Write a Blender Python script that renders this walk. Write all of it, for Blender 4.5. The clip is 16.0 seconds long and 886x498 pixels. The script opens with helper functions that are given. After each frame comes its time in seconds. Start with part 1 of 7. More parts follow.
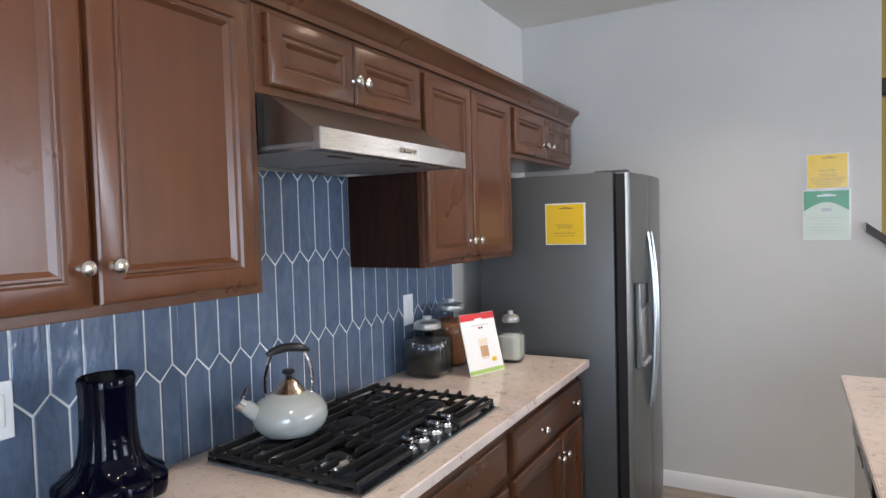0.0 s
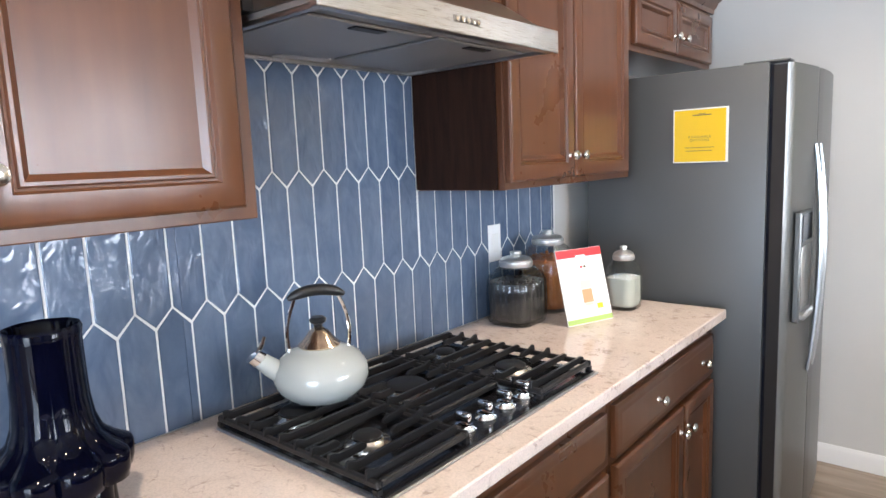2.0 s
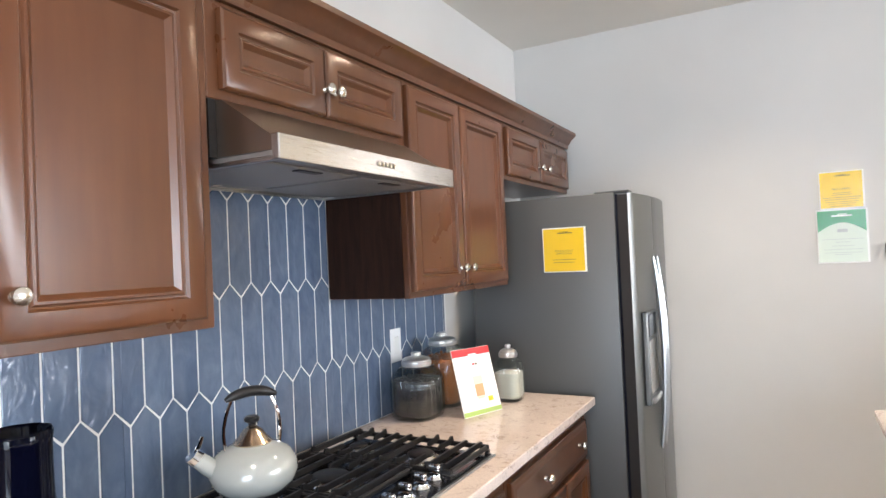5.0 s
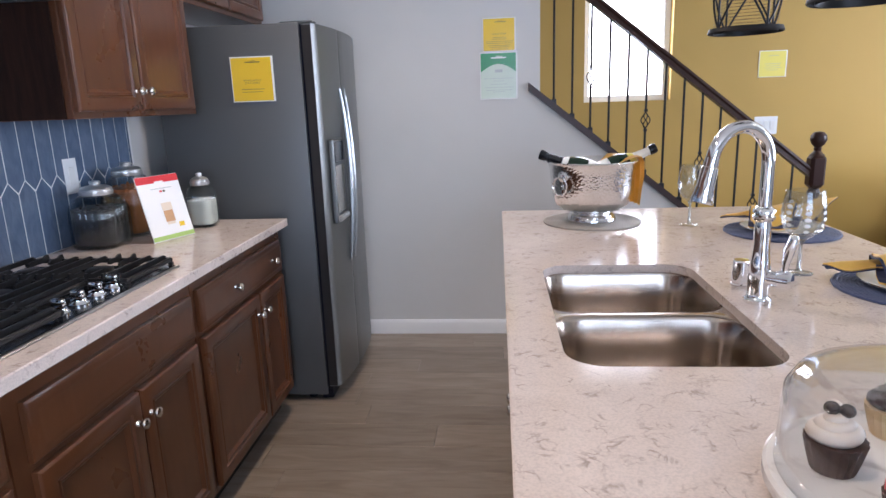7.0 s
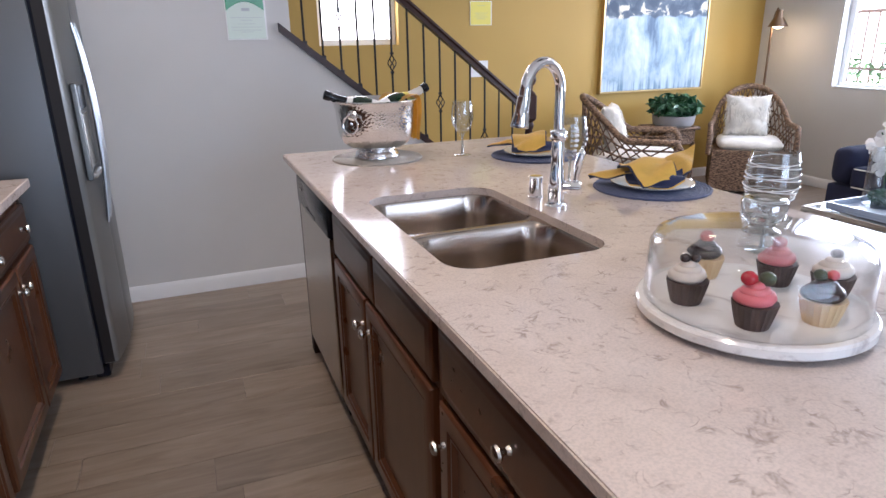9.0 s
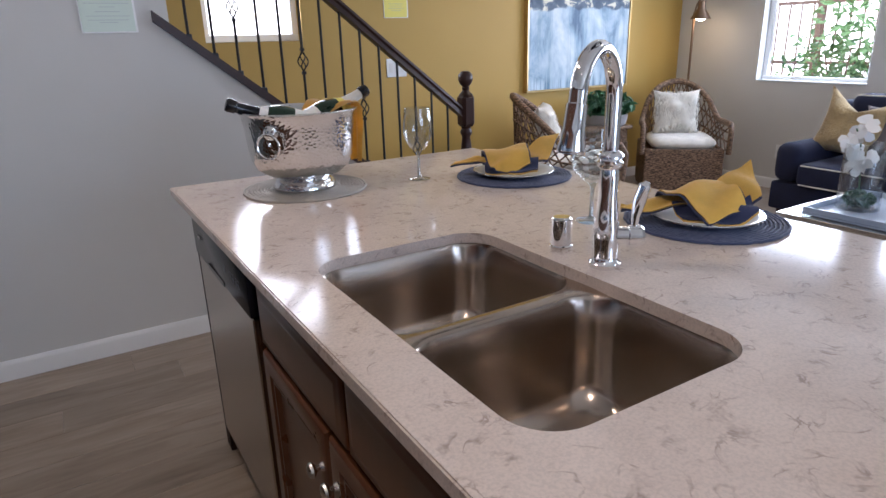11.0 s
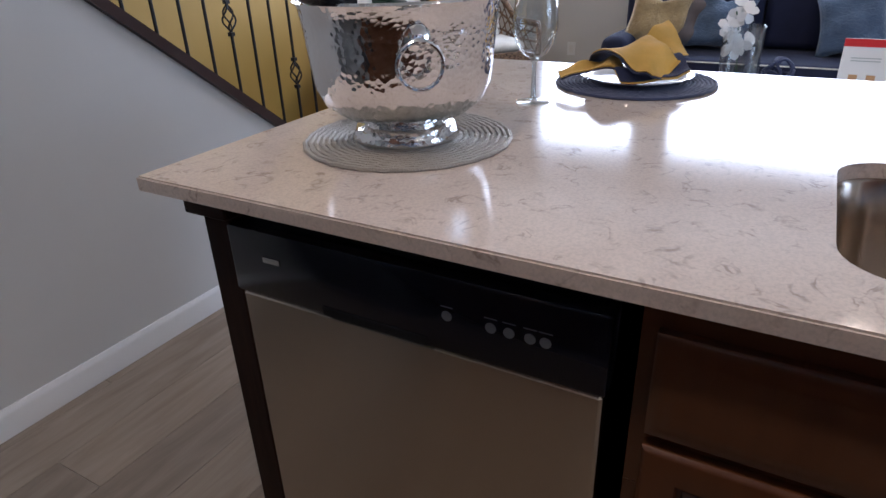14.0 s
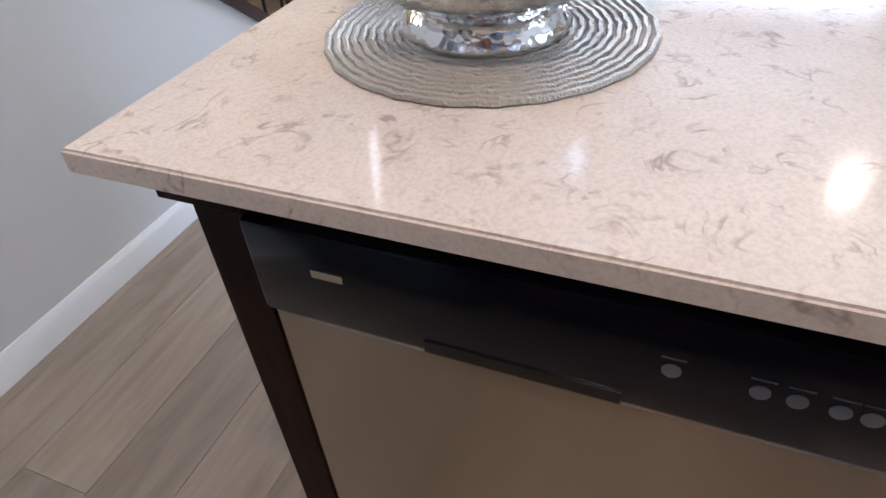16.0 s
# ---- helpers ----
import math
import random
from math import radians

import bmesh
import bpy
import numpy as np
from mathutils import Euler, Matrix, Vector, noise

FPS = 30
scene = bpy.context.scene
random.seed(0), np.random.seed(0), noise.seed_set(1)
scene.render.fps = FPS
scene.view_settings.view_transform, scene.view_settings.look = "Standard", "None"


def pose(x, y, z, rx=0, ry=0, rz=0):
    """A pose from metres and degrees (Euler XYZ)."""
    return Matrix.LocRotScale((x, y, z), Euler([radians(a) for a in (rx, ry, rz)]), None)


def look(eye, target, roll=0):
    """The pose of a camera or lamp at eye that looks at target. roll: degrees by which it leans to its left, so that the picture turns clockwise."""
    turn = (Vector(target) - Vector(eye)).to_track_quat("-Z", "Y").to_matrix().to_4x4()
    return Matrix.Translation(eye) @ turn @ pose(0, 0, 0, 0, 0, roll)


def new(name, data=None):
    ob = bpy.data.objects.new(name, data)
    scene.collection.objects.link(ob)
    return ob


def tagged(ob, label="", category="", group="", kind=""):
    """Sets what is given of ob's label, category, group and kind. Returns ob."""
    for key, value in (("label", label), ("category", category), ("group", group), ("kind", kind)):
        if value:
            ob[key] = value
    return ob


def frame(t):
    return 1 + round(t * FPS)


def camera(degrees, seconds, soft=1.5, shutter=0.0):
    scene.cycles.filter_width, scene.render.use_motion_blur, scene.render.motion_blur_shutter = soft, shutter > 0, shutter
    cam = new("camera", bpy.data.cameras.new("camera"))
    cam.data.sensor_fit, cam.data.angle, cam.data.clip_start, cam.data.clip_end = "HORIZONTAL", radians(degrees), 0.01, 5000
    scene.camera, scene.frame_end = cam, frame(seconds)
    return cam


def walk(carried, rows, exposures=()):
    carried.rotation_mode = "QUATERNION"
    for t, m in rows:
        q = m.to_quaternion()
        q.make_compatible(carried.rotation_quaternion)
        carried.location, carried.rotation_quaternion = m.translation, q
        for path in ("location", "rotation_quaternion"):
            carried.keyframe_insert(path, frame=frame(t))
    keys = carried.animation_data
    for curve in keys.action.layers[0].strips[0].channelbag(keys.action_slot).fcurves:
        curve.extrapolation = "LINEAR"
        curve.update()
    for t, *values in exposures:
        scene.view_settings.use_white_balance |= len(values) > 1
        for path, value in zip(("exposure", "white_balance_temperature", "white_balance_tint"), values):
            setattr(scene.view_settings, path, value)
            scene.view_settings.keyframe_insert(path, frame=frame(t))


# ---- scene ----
cam = camera(70.3, 16.0)
PATH = [
    (0, (1.369, -0.016, 1.533), (0.405, 1.735, 1.453), -1.6),
    (0.5, (1.269, 0.031, 1.479), (0.326, 1.784, 1.291), -1.2),
    (1, (1.222, 0.134, 1.459), (0.268, 1.87, 1.181), -1.1),
    (1.5, (1.231, 0.342, 1.465), (0.095, 1.961, 1.169), -1.5),
    (2, (1.225, 0.46, 1.467), (-0.056, 1.97, 1.188), -2.4),
    (2.5, (1.235, 0.506, 1.479), (-0.108, 1.971, 1.252), -2.9),
    (3, (1.247, 0.516, 1.511), (-0.112, 1.98, 1.415), -3.2),
    (3.2, (1.255, 0.512, 1.513), (-0.107, 1.97, 1.457), -3.4),
    (5.5, (1.34, 0.094, 1.489), (0.633, 1.965, 1.49), -2.3),
    (6, (1.423, 0.054, 1.465), (1.009, 2.008, 1.366), -2.0),
    (6.5, (1.512, 0.053, 1.413), (1.296, 2.015, 1.093), -1.8),
    (7, (1.527, 0.036, 1.393), (1.348, 1.974, 0.938), -2.0),
    (7.5, (1.42, 0.017, 1.360), (1.356, 1.947, 0.835), -1.8),
    (8, (1.195, -0.024, 1.369), (1.519, 1.856, 0.773), -1.7),
    (8.5, (1.162, -0.056, 1.381), (1.749, 1.752, 0.758), -1.3),
    (11, (1.261, 0.674, 1.342), (2.243, 2.296, 0.706), -1.6),
    (11.5, (1.23, 0.908, 1.334), (2.501, 2.286, 0.637), -1.6),
    (12, (1.209, 1.084, 1.322), (2.502, 2.433, 0.61), -1.8),
    (12.5, (1.219, 1.326, 1.335), (2.486, 2.713, 0.648), -2.1),
    (13, (1.236, 1.541, 1.335), (2.522, 2.908, 0.643), -2.2),
    (13.5, (1.13, 1.731, 1.318), (2.6, 2.866, 0.576), -2.1),
    (14, (0.963, 1.909, 1.232), (2.515, 2.813, 0.351), -2.0),
    (14.5, (0.928, 1.976, 1.209), (2.383, 2.87, 0.167), -2.9),
    (15, (0.991, 2.089, 1.202), (2.412, 2.92, 0.066), -3.7),
    (15.5, (1.163, 2.186, 1.193), (2.506, 2.832, -0.142), -7.0),
    (16, (1.221, 2.286, 1.188), (2.612, 2.92, -0.102), -4.4),
]
walk(cam, [(t, look(eye, target, roll)) for t, eye, target, roll in PATH],
     [(0.0, 0.78, 6100, 14), (1.0, 1.02, 6000, 14), (1.5, 1.35, 6050, 14), (2.5, 1.5, 6350, 14), (3.2, 1.55, 6450, 14), (5.5, 1.22, 6550, 14), (6.2, 0.82, 6100, 15), (7.0, 0.72, 5700, 18), (8.0, 0.60, 5700, 18), (8.5, 0.62, 5800, 20), (11.0, 0.16, 5720, 18), (12.0, -0.06, 5750, 17), (13.0, -0.08, 5780, 17), (13.5, -0.26, 5780, 18), (14.2, 0.4, 5550, 18), (14.5, 0.85, 5550, 18), (15.0, 1.15, 5450, 17), (15.5, 1.28, 5650, 18), (16.0, 1.02, 5550, 14)])

# ---- world, sun, large lights ----
world = bpy.data.worlds.new("world")
scene.world = world
world.use_nodes = True
wn = world.node_tree
sky = wn.nodes.new("ShaderNodeTexSky")
sky.sky_type = "NISHITA"
sky.sun_disc = False
sky.sun_elevation = radians(52)
sky.sun_rotation = radians(225)
wn.nodes["Background"].inputs["Strength"].default_value = 0.15
wn.links.new(sky.outputs["Color"], wn.nodes["Background"].inputs["Color"])


def lamp(name, kind, m, energy, color, size=None, size_y=None, angle=None, label="", category="light"):
    data = bpy.data.lights.new(name, kind)
    data.energy, data.color = energy, color
    if kind == "AREA":
        data.shape, data.size, data.size_y = "RECTANGLE", size, size_y
    if angle is not None:
        data.angle = angle
    ob = new(name, data)
    ob.matrix_basis = m
    return ob


lamp("sun", "SUN", look((-20, -20, 36), (0, 0, 0)), 5.0, (1.0, 0.95, 0.88), angle=radians(0.6))
# area lamps that add daylight at the window openings
lamp("window_light_a", "AREA", look((6.66, 3.64, 1.65), (0, 3.64, 1.35)), 25, (0.78, 0.89, 1.0), 0.86, 1.4)
lamp("window_light_b", "AREA", look((6.66, 2.00, 1.65), (0, 2.00, 1.35)), 48, (0.78, 0.89, 1.0), 1.75, 1.4)
lamp("window_light_stair", "AREA", look((2.48, 5.02, 1.97), (2.48, 0, 1.6)), 11, (0.95, 0.97, 1.0), 0.58, 1.2)
# fill lamp added from behind, where no window is seen
lamp("fill_light_south", "AREA", look((2.6, -2.93, 1.2), (2.3, 3.0, 0.9)), 74, (0.68, 0.84, 1.0), 2.3, 2.0)


DOWN = 6.6  # watts of each recessed light


# ---- materials ----
def mat(name, base, rough=0.5, metal=0.0, **kw):
    m = bpy.data.materials.new(name)
    m.use_nodes = True
    b = m.node_tree.nodes["Principled BSDF"]
    b.inputs["Base Color"].default_value = (*base, 1)
    b.inputs["Roughness"].default_value = rough
    b.inputs["Metallic"].default_value = metal
    for k, v in kw.items():
        b.inputs[k.replace("_", " ")].default_value = v
    return m


def node(m, kind, **inputs):
    n = m.node_tree.nodes.new(kind)
    for k, v in inputs.items():
        n.inputs[k.replace("_", " ")].default_value = v
    return n


def wire(m, a, b):
    m.node_tree.links.new(a, b)


def bsdf(m):
    return m.node_tree.nodes["Principled BSDF"]


def coords(m, scale=(1, 1, 1), random_shift=False):
    tc = node(m, "ShaderNodeTexCoord")
    mp = node(m, "ShaderNodeMapping")
    mp.inputs["Scale"].default_value = scale
    geo = node(m, "ShaderNodeNewGeometry")
    wire(m, geo.outputs["Position"], mp.inputs["Vector"])
    if random_shift:
        info = node(m, "ShaderNodeObjectInfo")
        mul = node(m, "ShaderNodeMath")
        mul.operation = "MULTIPLY"
        mul.inputs[1].default_value = 17.0
        wire(m, info.outputs["Random"], mul.inputs[0])
        comb = node(m, "ShaderNodeCombineXYZ")
        for k in "XYZ":
            wire(m, mul.outputs[0], comb.inputs[k])
        wire(m, comb.outputs[0], mp.inputs["Location"])
    return mp.outputs["Vector"]


def noise_tex(m, vec, scale, detail=4.0, rough=0.55, distortion=0.0):
    n = node(m, "ShaderNodeTexNoise", Scale=scale, Detail=detail, Roughness=rough, Distortion=distortion)
    wire(m, vec, n.inputs["Vector"])
    return n.outputs["Fac"]


def ramp(m, fac, stops):
    r = node(m, "ShaderNodeValToRGB")
    e = r.color_ramp.elements
    e[0].position, e[0].color = stops[0][0], (*stops[0][1], 1)
    e[1].position, e[1].color = stops[-1][0], (*stops[-1][1], 1)
    for p, c in stops[1:-1]:
        x = e.new(p)
        x.color = (*c, 1)
    wire(m, fac, r.inputs["Fac"])
    return r.outputs["Color"]


def bump(m, fac, strength, distance):
    b = node(m, "ShaderNodeBump", Strength=strength, Distance=distance)
    wire(m, fac, b.inputs["Height"])
    wire(m, b.outputs["Normal"], bsdf(m).inputs["Normal"])


def spread(m, fac, lo, hi, socket="Roughness"):
    r = node(m, "ShaderNodeMapRange")
    r.inputs["To Min"].default_value, r.inputs["To Max"].default_value = lo, hi
    wire(m, fac, r.inputs["Value"])
    wire(m, r.outputs["Result"], bsdf(m).inputs[socket])


def mixed(m, fac, a, b, mode="MIX"):
    x = node(m, "ShaderNodeMix")
    x.data_type, x.blend_type = "RGBA", mode
    if isinstance(fac, float):
        x.inputs[0].default_value = fac
    else:
        wire(m, fac, x.inputs[0])
    for v, s in ((a, x.inputs[6]), (b, x.inputs[7])):
        if isinstance(v, tuple):
            s.default_value = (*v, 1)
        else:
            wire(m, v, s)
    return x.outputs[2]


def painted(name, base, rough=0.6, speck=0.06, bumpiness=0.12):
    """Rolled wall paint: faint orange peel and slow unevenness."""
    m = mat(name, base, rough)
    v = coords(m)
    slow = noise_tex(m, v, 1.3, 3)
    dark = tuple(c * (1 - speck) for c in base)
    wire(m, ramp(m, slow, [(0.3, dark), (0.7, base)]), bsdf(m).inputs["Base Color"])
    bump(m, noise_tex(m, v, 260, 2), bumpiness, 0.002)
    return m


M = {}
M["wall"] = painted("greige_paint", (0.635, 0.625, 0.60))
M["yellow"] = painted("mustard_paint", (0.47, 0.300, 0.066))
M["ceiling"] = painted("ceiling_paint", (0.74, 0.71, 0.65), 0.8)
M["white"] = painted("white_trim_paint", (0.80, 0.80, 0.79), 0.35, 0.03, 0.03)

m = M["wood"] = mat("stained_cherry", (0.15, 0.055, 0.025), 0.32)
v = coords(m, (9, 9, 0.9), True)
g = noise_tex(m, v, 3, 4, 0.55, 0.0)
v2 = coords(m, (1, 1, 1))
big = noise_tex(m, v2, 5.5, 4, 0.6)
c1 = ramp(m, g, [(0.25, (0.090, 0.0315, 0.0125)), (0.5, (0.118, 0.0435, 0.0172)), (0.8, (0.148, 0.0570, 0.0228))])
wire(m, mixed(m, big, c1, (0.076, 0.0272, 0.0110)), bsdf(m).inputs["Base Color"])
spread(m, big, 0.26, 0.30)
bsdf(m).inputs["Specular IOR Level"].default_value = 0.42
bsdf(m).inputs["Coat Weight"].default_value = 0.18
bsdf(m).inputs["Coat Roughness"].default_value = 0.18

# cabinet wood with shade put into its colour as a darker tone
m = M["wood_shaded"] = mat("shade_dark_wood", (0.025, 0.010, 0.006), 0.6, Specular_IOR_Level=0.15)
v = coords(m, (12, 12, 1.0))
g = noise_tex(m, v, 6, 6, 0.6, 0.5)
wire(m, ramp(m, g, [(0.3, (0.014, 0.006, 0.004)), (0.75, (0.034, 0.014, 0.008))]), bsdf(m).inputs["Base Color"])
M["kick"] = mat("toe_kick_black", (0.012, 0.009, 0.008), 0.6)
M["rail"] = mat("espresso_rail", (0.034, 0.0125, 0.0085), 0.40, Specular_IOR_Level=0.35)

m = M["tile"] = mat("blue_glazed_tile", (0.125, 0.185, 0.30), 0.09)
info = node(m, "ShaderNodeObjectInfo")
v = coords(m, (1, 1, 0.6), True)
n1 = noise_tex(m, v, 16, 5, 0.6, 1.0)
n2 = noise_tex(m, coords(m, (1, 1, 0.55), True), 24, 2, 0.5, 0.4)
c1 = ramp(m, n1, [(0.25, (0.085, 0.122, 0.190)), (0.6, (0.125, 0.168, 0.242)), (0.85, (0.170, 0.212, 0.285))])
c2 = ramp(m, info.outputs["Random"], [(0.0, (0.88, 0.90, 0.93)), (1.0, (1.06, 1.05, 1.03))])
wire(m, mixed(m, 1.0, c1, c2, "MULTIPLY"), bsdf(m).inputs["Base Color"])
spread(m, n1, 0.05, 0.14)
bump(m, n2, 0.9, 0.006)
M["grout"] = painted("white_grout", (0.80, 0.80, 0.78), 0.8)

m = M["quartz"] = mat("beige_quartz", (0.62, 0.50, 0.41), 0.10)
v = coords(m)
n1 = noise_tex(m, v, 21, 3, 0.5, 0.9)
n2 = noise_tex(m, v, 5, 4, 0.6, 0.8)
n3 = noise_tex(m, v, 240, 2)
body = ramp(m, n2, [(0.3, (0.60, 0.52, 0.472)), (0.7, (0.69, 0.61, 0.56))])
fleck = ramp(m, n3, [(0.35, (0.90, 0.90, 0.90)), (0.6, (1.03, 1.02, 1.01))])
body = mixed(m, 1.0, body, fleck, "MULTIPLY")
vein = ramp(m, n1, [(0.455, (0, 0, 0)), (0.495, (0.75, 0.75, 0.75)), (0.505, (0.75, 0.75, 0.75)), (0.545, (0, 0, 0))])
patch = ramp(m, noise_tex(m, v, 26, 3, 0.6), [(0.48, (0, 0, 0)), (0.66, (1, 1, 1))])
vm = mixed(m, 1.0, vein, patch, "MULTIPLY")
wire(m, mixed(m, vm, body, (0.30, 0.235, 0.20)), bsdf(m).inputs["Base Color"])
spread(m, n3, 0.08, 0.14)
bsdf(m).inputs["Specular IOR Level"].default_value = 0.40

m = M["plank"] = mat("grey_oak_plank", (0.22, 0.17, 0.13), 0.36)
info = node(m, "ShaderNodeObjectInfo")
v = coords(m, (1.0, 6.5, 1), True)
g = noise_tex(m, v, 3.2, 6, 0.55, 0.8)
fine = noise_tex(m, coords(m, (3, 42, 1), True), 5, 3, 0.5)
c1 = ramp(m, g, [(0.25, (0.190, 0.147, 0.110)), (0.5, (0.262, 0.212, 0.167)), (0.8, (0.340, 0.285, 0.232))])
c2 = ramp(m, info.outputs["Random"], [(0.0, (0.80, 0.79, 0.78)), (1.0, (1.10, 1.08, 1.06))])
c1 = mixed(m, 1.0, c1, c2, "MULTIPLY")
c3 = ramp(m, fine, [(0.3, (0.965, 0.965, 0.965)), (0.65, (1.02, 1.02, 1.02))])
wire(m, mixed(m, 1.0, c1, c3, "MULTIPLY"), bsdf(m).inputs["Base Color"])
spread(m, g, 0.26, 0.40)
bump(m, fine, 0.06, 0.001)
M["floor_gap"] = mat("plank_joint", (0.06, 0.045, 0.035), 0.7)


def brushed(name, base, rough, stretch, amount=0.10):
    m = mat(name, base, rough, 1.0)
    v = coords(m, stretch)
    g = noise_tex(m, v, 12, 5, 0.7)
    spread(m, g, rough - amount * 0.6, rough + amount)
    wire(m, ramp(m, g, [(0.3, tuple(c * 0.86 for c in base)), (0.7, base)]), bsdf(m).inputs["Base Color"])
    bump(m, g, 0.05, 0.001)
    return m


M["steel"] = brushed("brushed_steel", (0.58, 0.57, 0.55), 0.27, (110, 1.2, 110), 0.05)
# darker, browner than the lip's steel: the brown reflection is put into the colour
M["steel_hood"] = brushed("brushed_steel_brown_tint", (0.36, 0.32, 0.28), 0.30, (110, 1.2, 110), 0.05)
M["steel_v"] = brushed("brushed_steel_upright", (0.23, 0.235, 0.23), 0.36, (60, 60, 1))
m = M["steel_sink"] = mat("satin_sink_steel", (0.50, 0.425, 0.36), 0.2, 1.0, Anisotropic=0.4, Anisotropic_Rotation=0.25)
tan = node(m, "ShaderNodeTangent")
tan.direction_type, tan.axis = "RADIAL", "Z"
wire(m, tan.outputs["Tangent"], bsdf(m).inputs["Tangent"])
spread(m, noise_tex(m, coords(m), 5, 2), 0.17, 0.23)
M["filter"] = brushed("satin_filter_mesh", (0.44, 0.43, 0.42), 0.55, (8, 90, 8))
m = M["steel_dw"] = brushed("brushed_warm_steel", (0.56, 0.495, 0.42), 0.24, (1, 5, 160), 0.04)
bsdf(m).inputs["Anisotropic"].default_value, bsdf(m).inputs["Anisotropic Rotation"].default_value = 0.85, 0.25
tan = node(m, "ShaderNodeTangent")
tan.direction_type, tan.axis = "RADIAL", "Z"
wire(m, tan.outputs["Tangent"], bsdf(m).inputs["Tangent"])
M["handle_steel"] = mat("satin_handle_steel", (0.40, 0.41, 0.41), 0.30, 1.0)
m = M["fridge_side"] = mat("textured_grey_enamel", (0.115, 0.12, 0.122), 0.42, 0.35)
bump(m, noise_tex(m, coords(m), 420, 2), 0.25, 0.001)
M["chrome"] = mat("chrome", (0.86, 0.86, 0.87), 0.045, 1.0)
M["bronze"] = mat("dark_bronze", (0.20, 0.13, 0.085), 0.35, 0.9)
M["nickel"] = mat("satin_nickel", (0.66, 0.63, 0.58), 0.24, 1.0)
m = M["hammered"] = mat("hammered_silver", (0.80, 0.79, 0.78), 0.10, 1.0)
vor = node(m, "ShaderNodeTexVoronoi", Scale=105.0)
wire(m, coords(m), vor.inputs["Vector"])
bump(m, vor.outputs["Distance"], 0.30, 0.003)
m = M["iron"] = mat("cast_iron", (0.010, 0.010, 0.011), 0.45, Specular_IOR_Level=0.35)
bump(m, noise_tex(m, coords(m), 300, 3), 0.25, 0.001)
M["black_gloss"] = mat("black_gloss", (0.008, 0.008, 0.010), 0.16)
M["black_panel"] = mat("black_plastic_panel", (0.006, 0.007, 0.014), 0.16, Specular_IOR_Level=0.28)
M["black_metal"] = mat("black_wrought_iron", (0.012, 0.010, 0.010), 0.42, 0.4)
M["navy"] = mat("navy_glazed_ceramic", (0.0010, 0.0014, 0.0060), 0.06, Specular_IOR_Level=0.16)
M["enamel"] = mat("pale_grey_enamel", (0.36, 0.385, 0.37), 0.08, Coat_Weight=0.6, Coat_Roughness=0.04)
M["bakelite"] = mat("black_bakelite", (0.010, 0.010, 0.011), 0.33)
M["brass"] = mat("brushed_copper_steel", (0.72, 0.56, 0.42), 0.20, 1.0)


def glassy(name, tint=(1, 1, 1), rough=0.0, ior=1.45):
    return mat(name, tint, rough, 0.0, Transmission_Weight=1.0, IOR=ior)


def thin_glass(name, tint, gloss):
    """Thin clear glass: light passes straight, with a Fresnel sheen."""
    m = bpy.data.materials.new(name)
    m.use_nodes = True
    t = m.node_tree
    tr = t.nodes.new("ShaderNodeBsdfTransparent")
    tr.inputs["Color"].default_value = (*tint, 1)
    gl = t.nodes.new("ShaderNodeBsdfGlossy")
    gl.inputs["Roughness"].default_value = 0.015
    lw = t.nodes.new("ShaderNodeLayerWeight")
    lw.inputs["Blend"].default_value = 0.5
    pw = t.nodes.new("ShaderNodeMath")
    pw.operation = "POWER"
    pw.inputs[1].default_value = 3.0
    fr = t.nodes.new("ShaderNodeMath")
    fr.operation = "MULTIPLY_ADD"
    fr.inputs[1].default_value, fr.inputs[2].default_value = 0.75, gloss
    mx = t.nodes.new("ShaderNodeMixShader")
    t.links.new(lw.outputs["Facing"], pw.inputs[0])
    t.links.new(pw.outputs[0], fr.inputs[0])
    t.links.new(fr.outputs[0], mx.inputs[0])
    t.links.new(tr.outputs[0], mx.inputs[1])
    t.links.new(gl.outputs[0], mx.inputs[2])
    t.links.new(mx.outputs[0], t.nodes["Material Output"].inputs["Surface"])
    return m


M["glass"] = thin_glass("clear_glass", (0.93, 0.945, 0.945), 0.085)
M["dome_glass"] = thin_glass("cloche_glass", (0.985, 0.988, 0.988), 0.022)
M["solid_glass"] = thin_glass("thick_glass", (0.86, 0.89, 0.90), 0.22)
M["jar_glass"] = thin_glass("ribbed_jar_glass", (0.90, 0.93, 0.93), 0.045)
M["tray_glass"] = mat("pale_blue_tray_glass", (0.36, 0.42, 0.52), 0.12)
M["green_glass"] = mat("green_bottle_glass", (0.005, 0.024, 0.009), 0.05, Coat_Weight=0.5)
m = M["pane"] = bpy.data.materials.new("window_pane")
m.use_nodes = True
nt = m.node_tree
tr = nt.nodes.new("ShaderNodeBsdfTransparent")
gl = nt.nodes.new("ShaderNodeBsdfGlossy")
gl.inputs["Roughness"].default_value = 0.02
mx = nt.nodes.new("ShaderNodeMixShader")
mx.inputs[0].default_value = 0.05
nt.links.new(tr.outputs[0], mx.inputs[1])
nt.links.new(gl.outputs[0], mx.inputs[2])
nt.links.new(mx.outputs[0], nt.nodes["Material Output"].inputs["Surface"])


def fabric(name, base, scale=500, rough=0.9, sheen=0.25):
    m = mat(name, base, rough, 0.0, Sheen_Weight=sheen)
    v = coords(m)
    f = noise_tex(m, v, scale, 2)
    s = noise_tex(m, v, 14, 3)
    c = ramp(m, s, [(0.3, tuple(x * 0.82 for x in base)), (0.7, tuple(min(1, x * 1.08) for x in base))])
    wire(m, c, bsdf(m).inputs["Base Color"])
    bump(m, f, 0.35, 0.002)
    return m


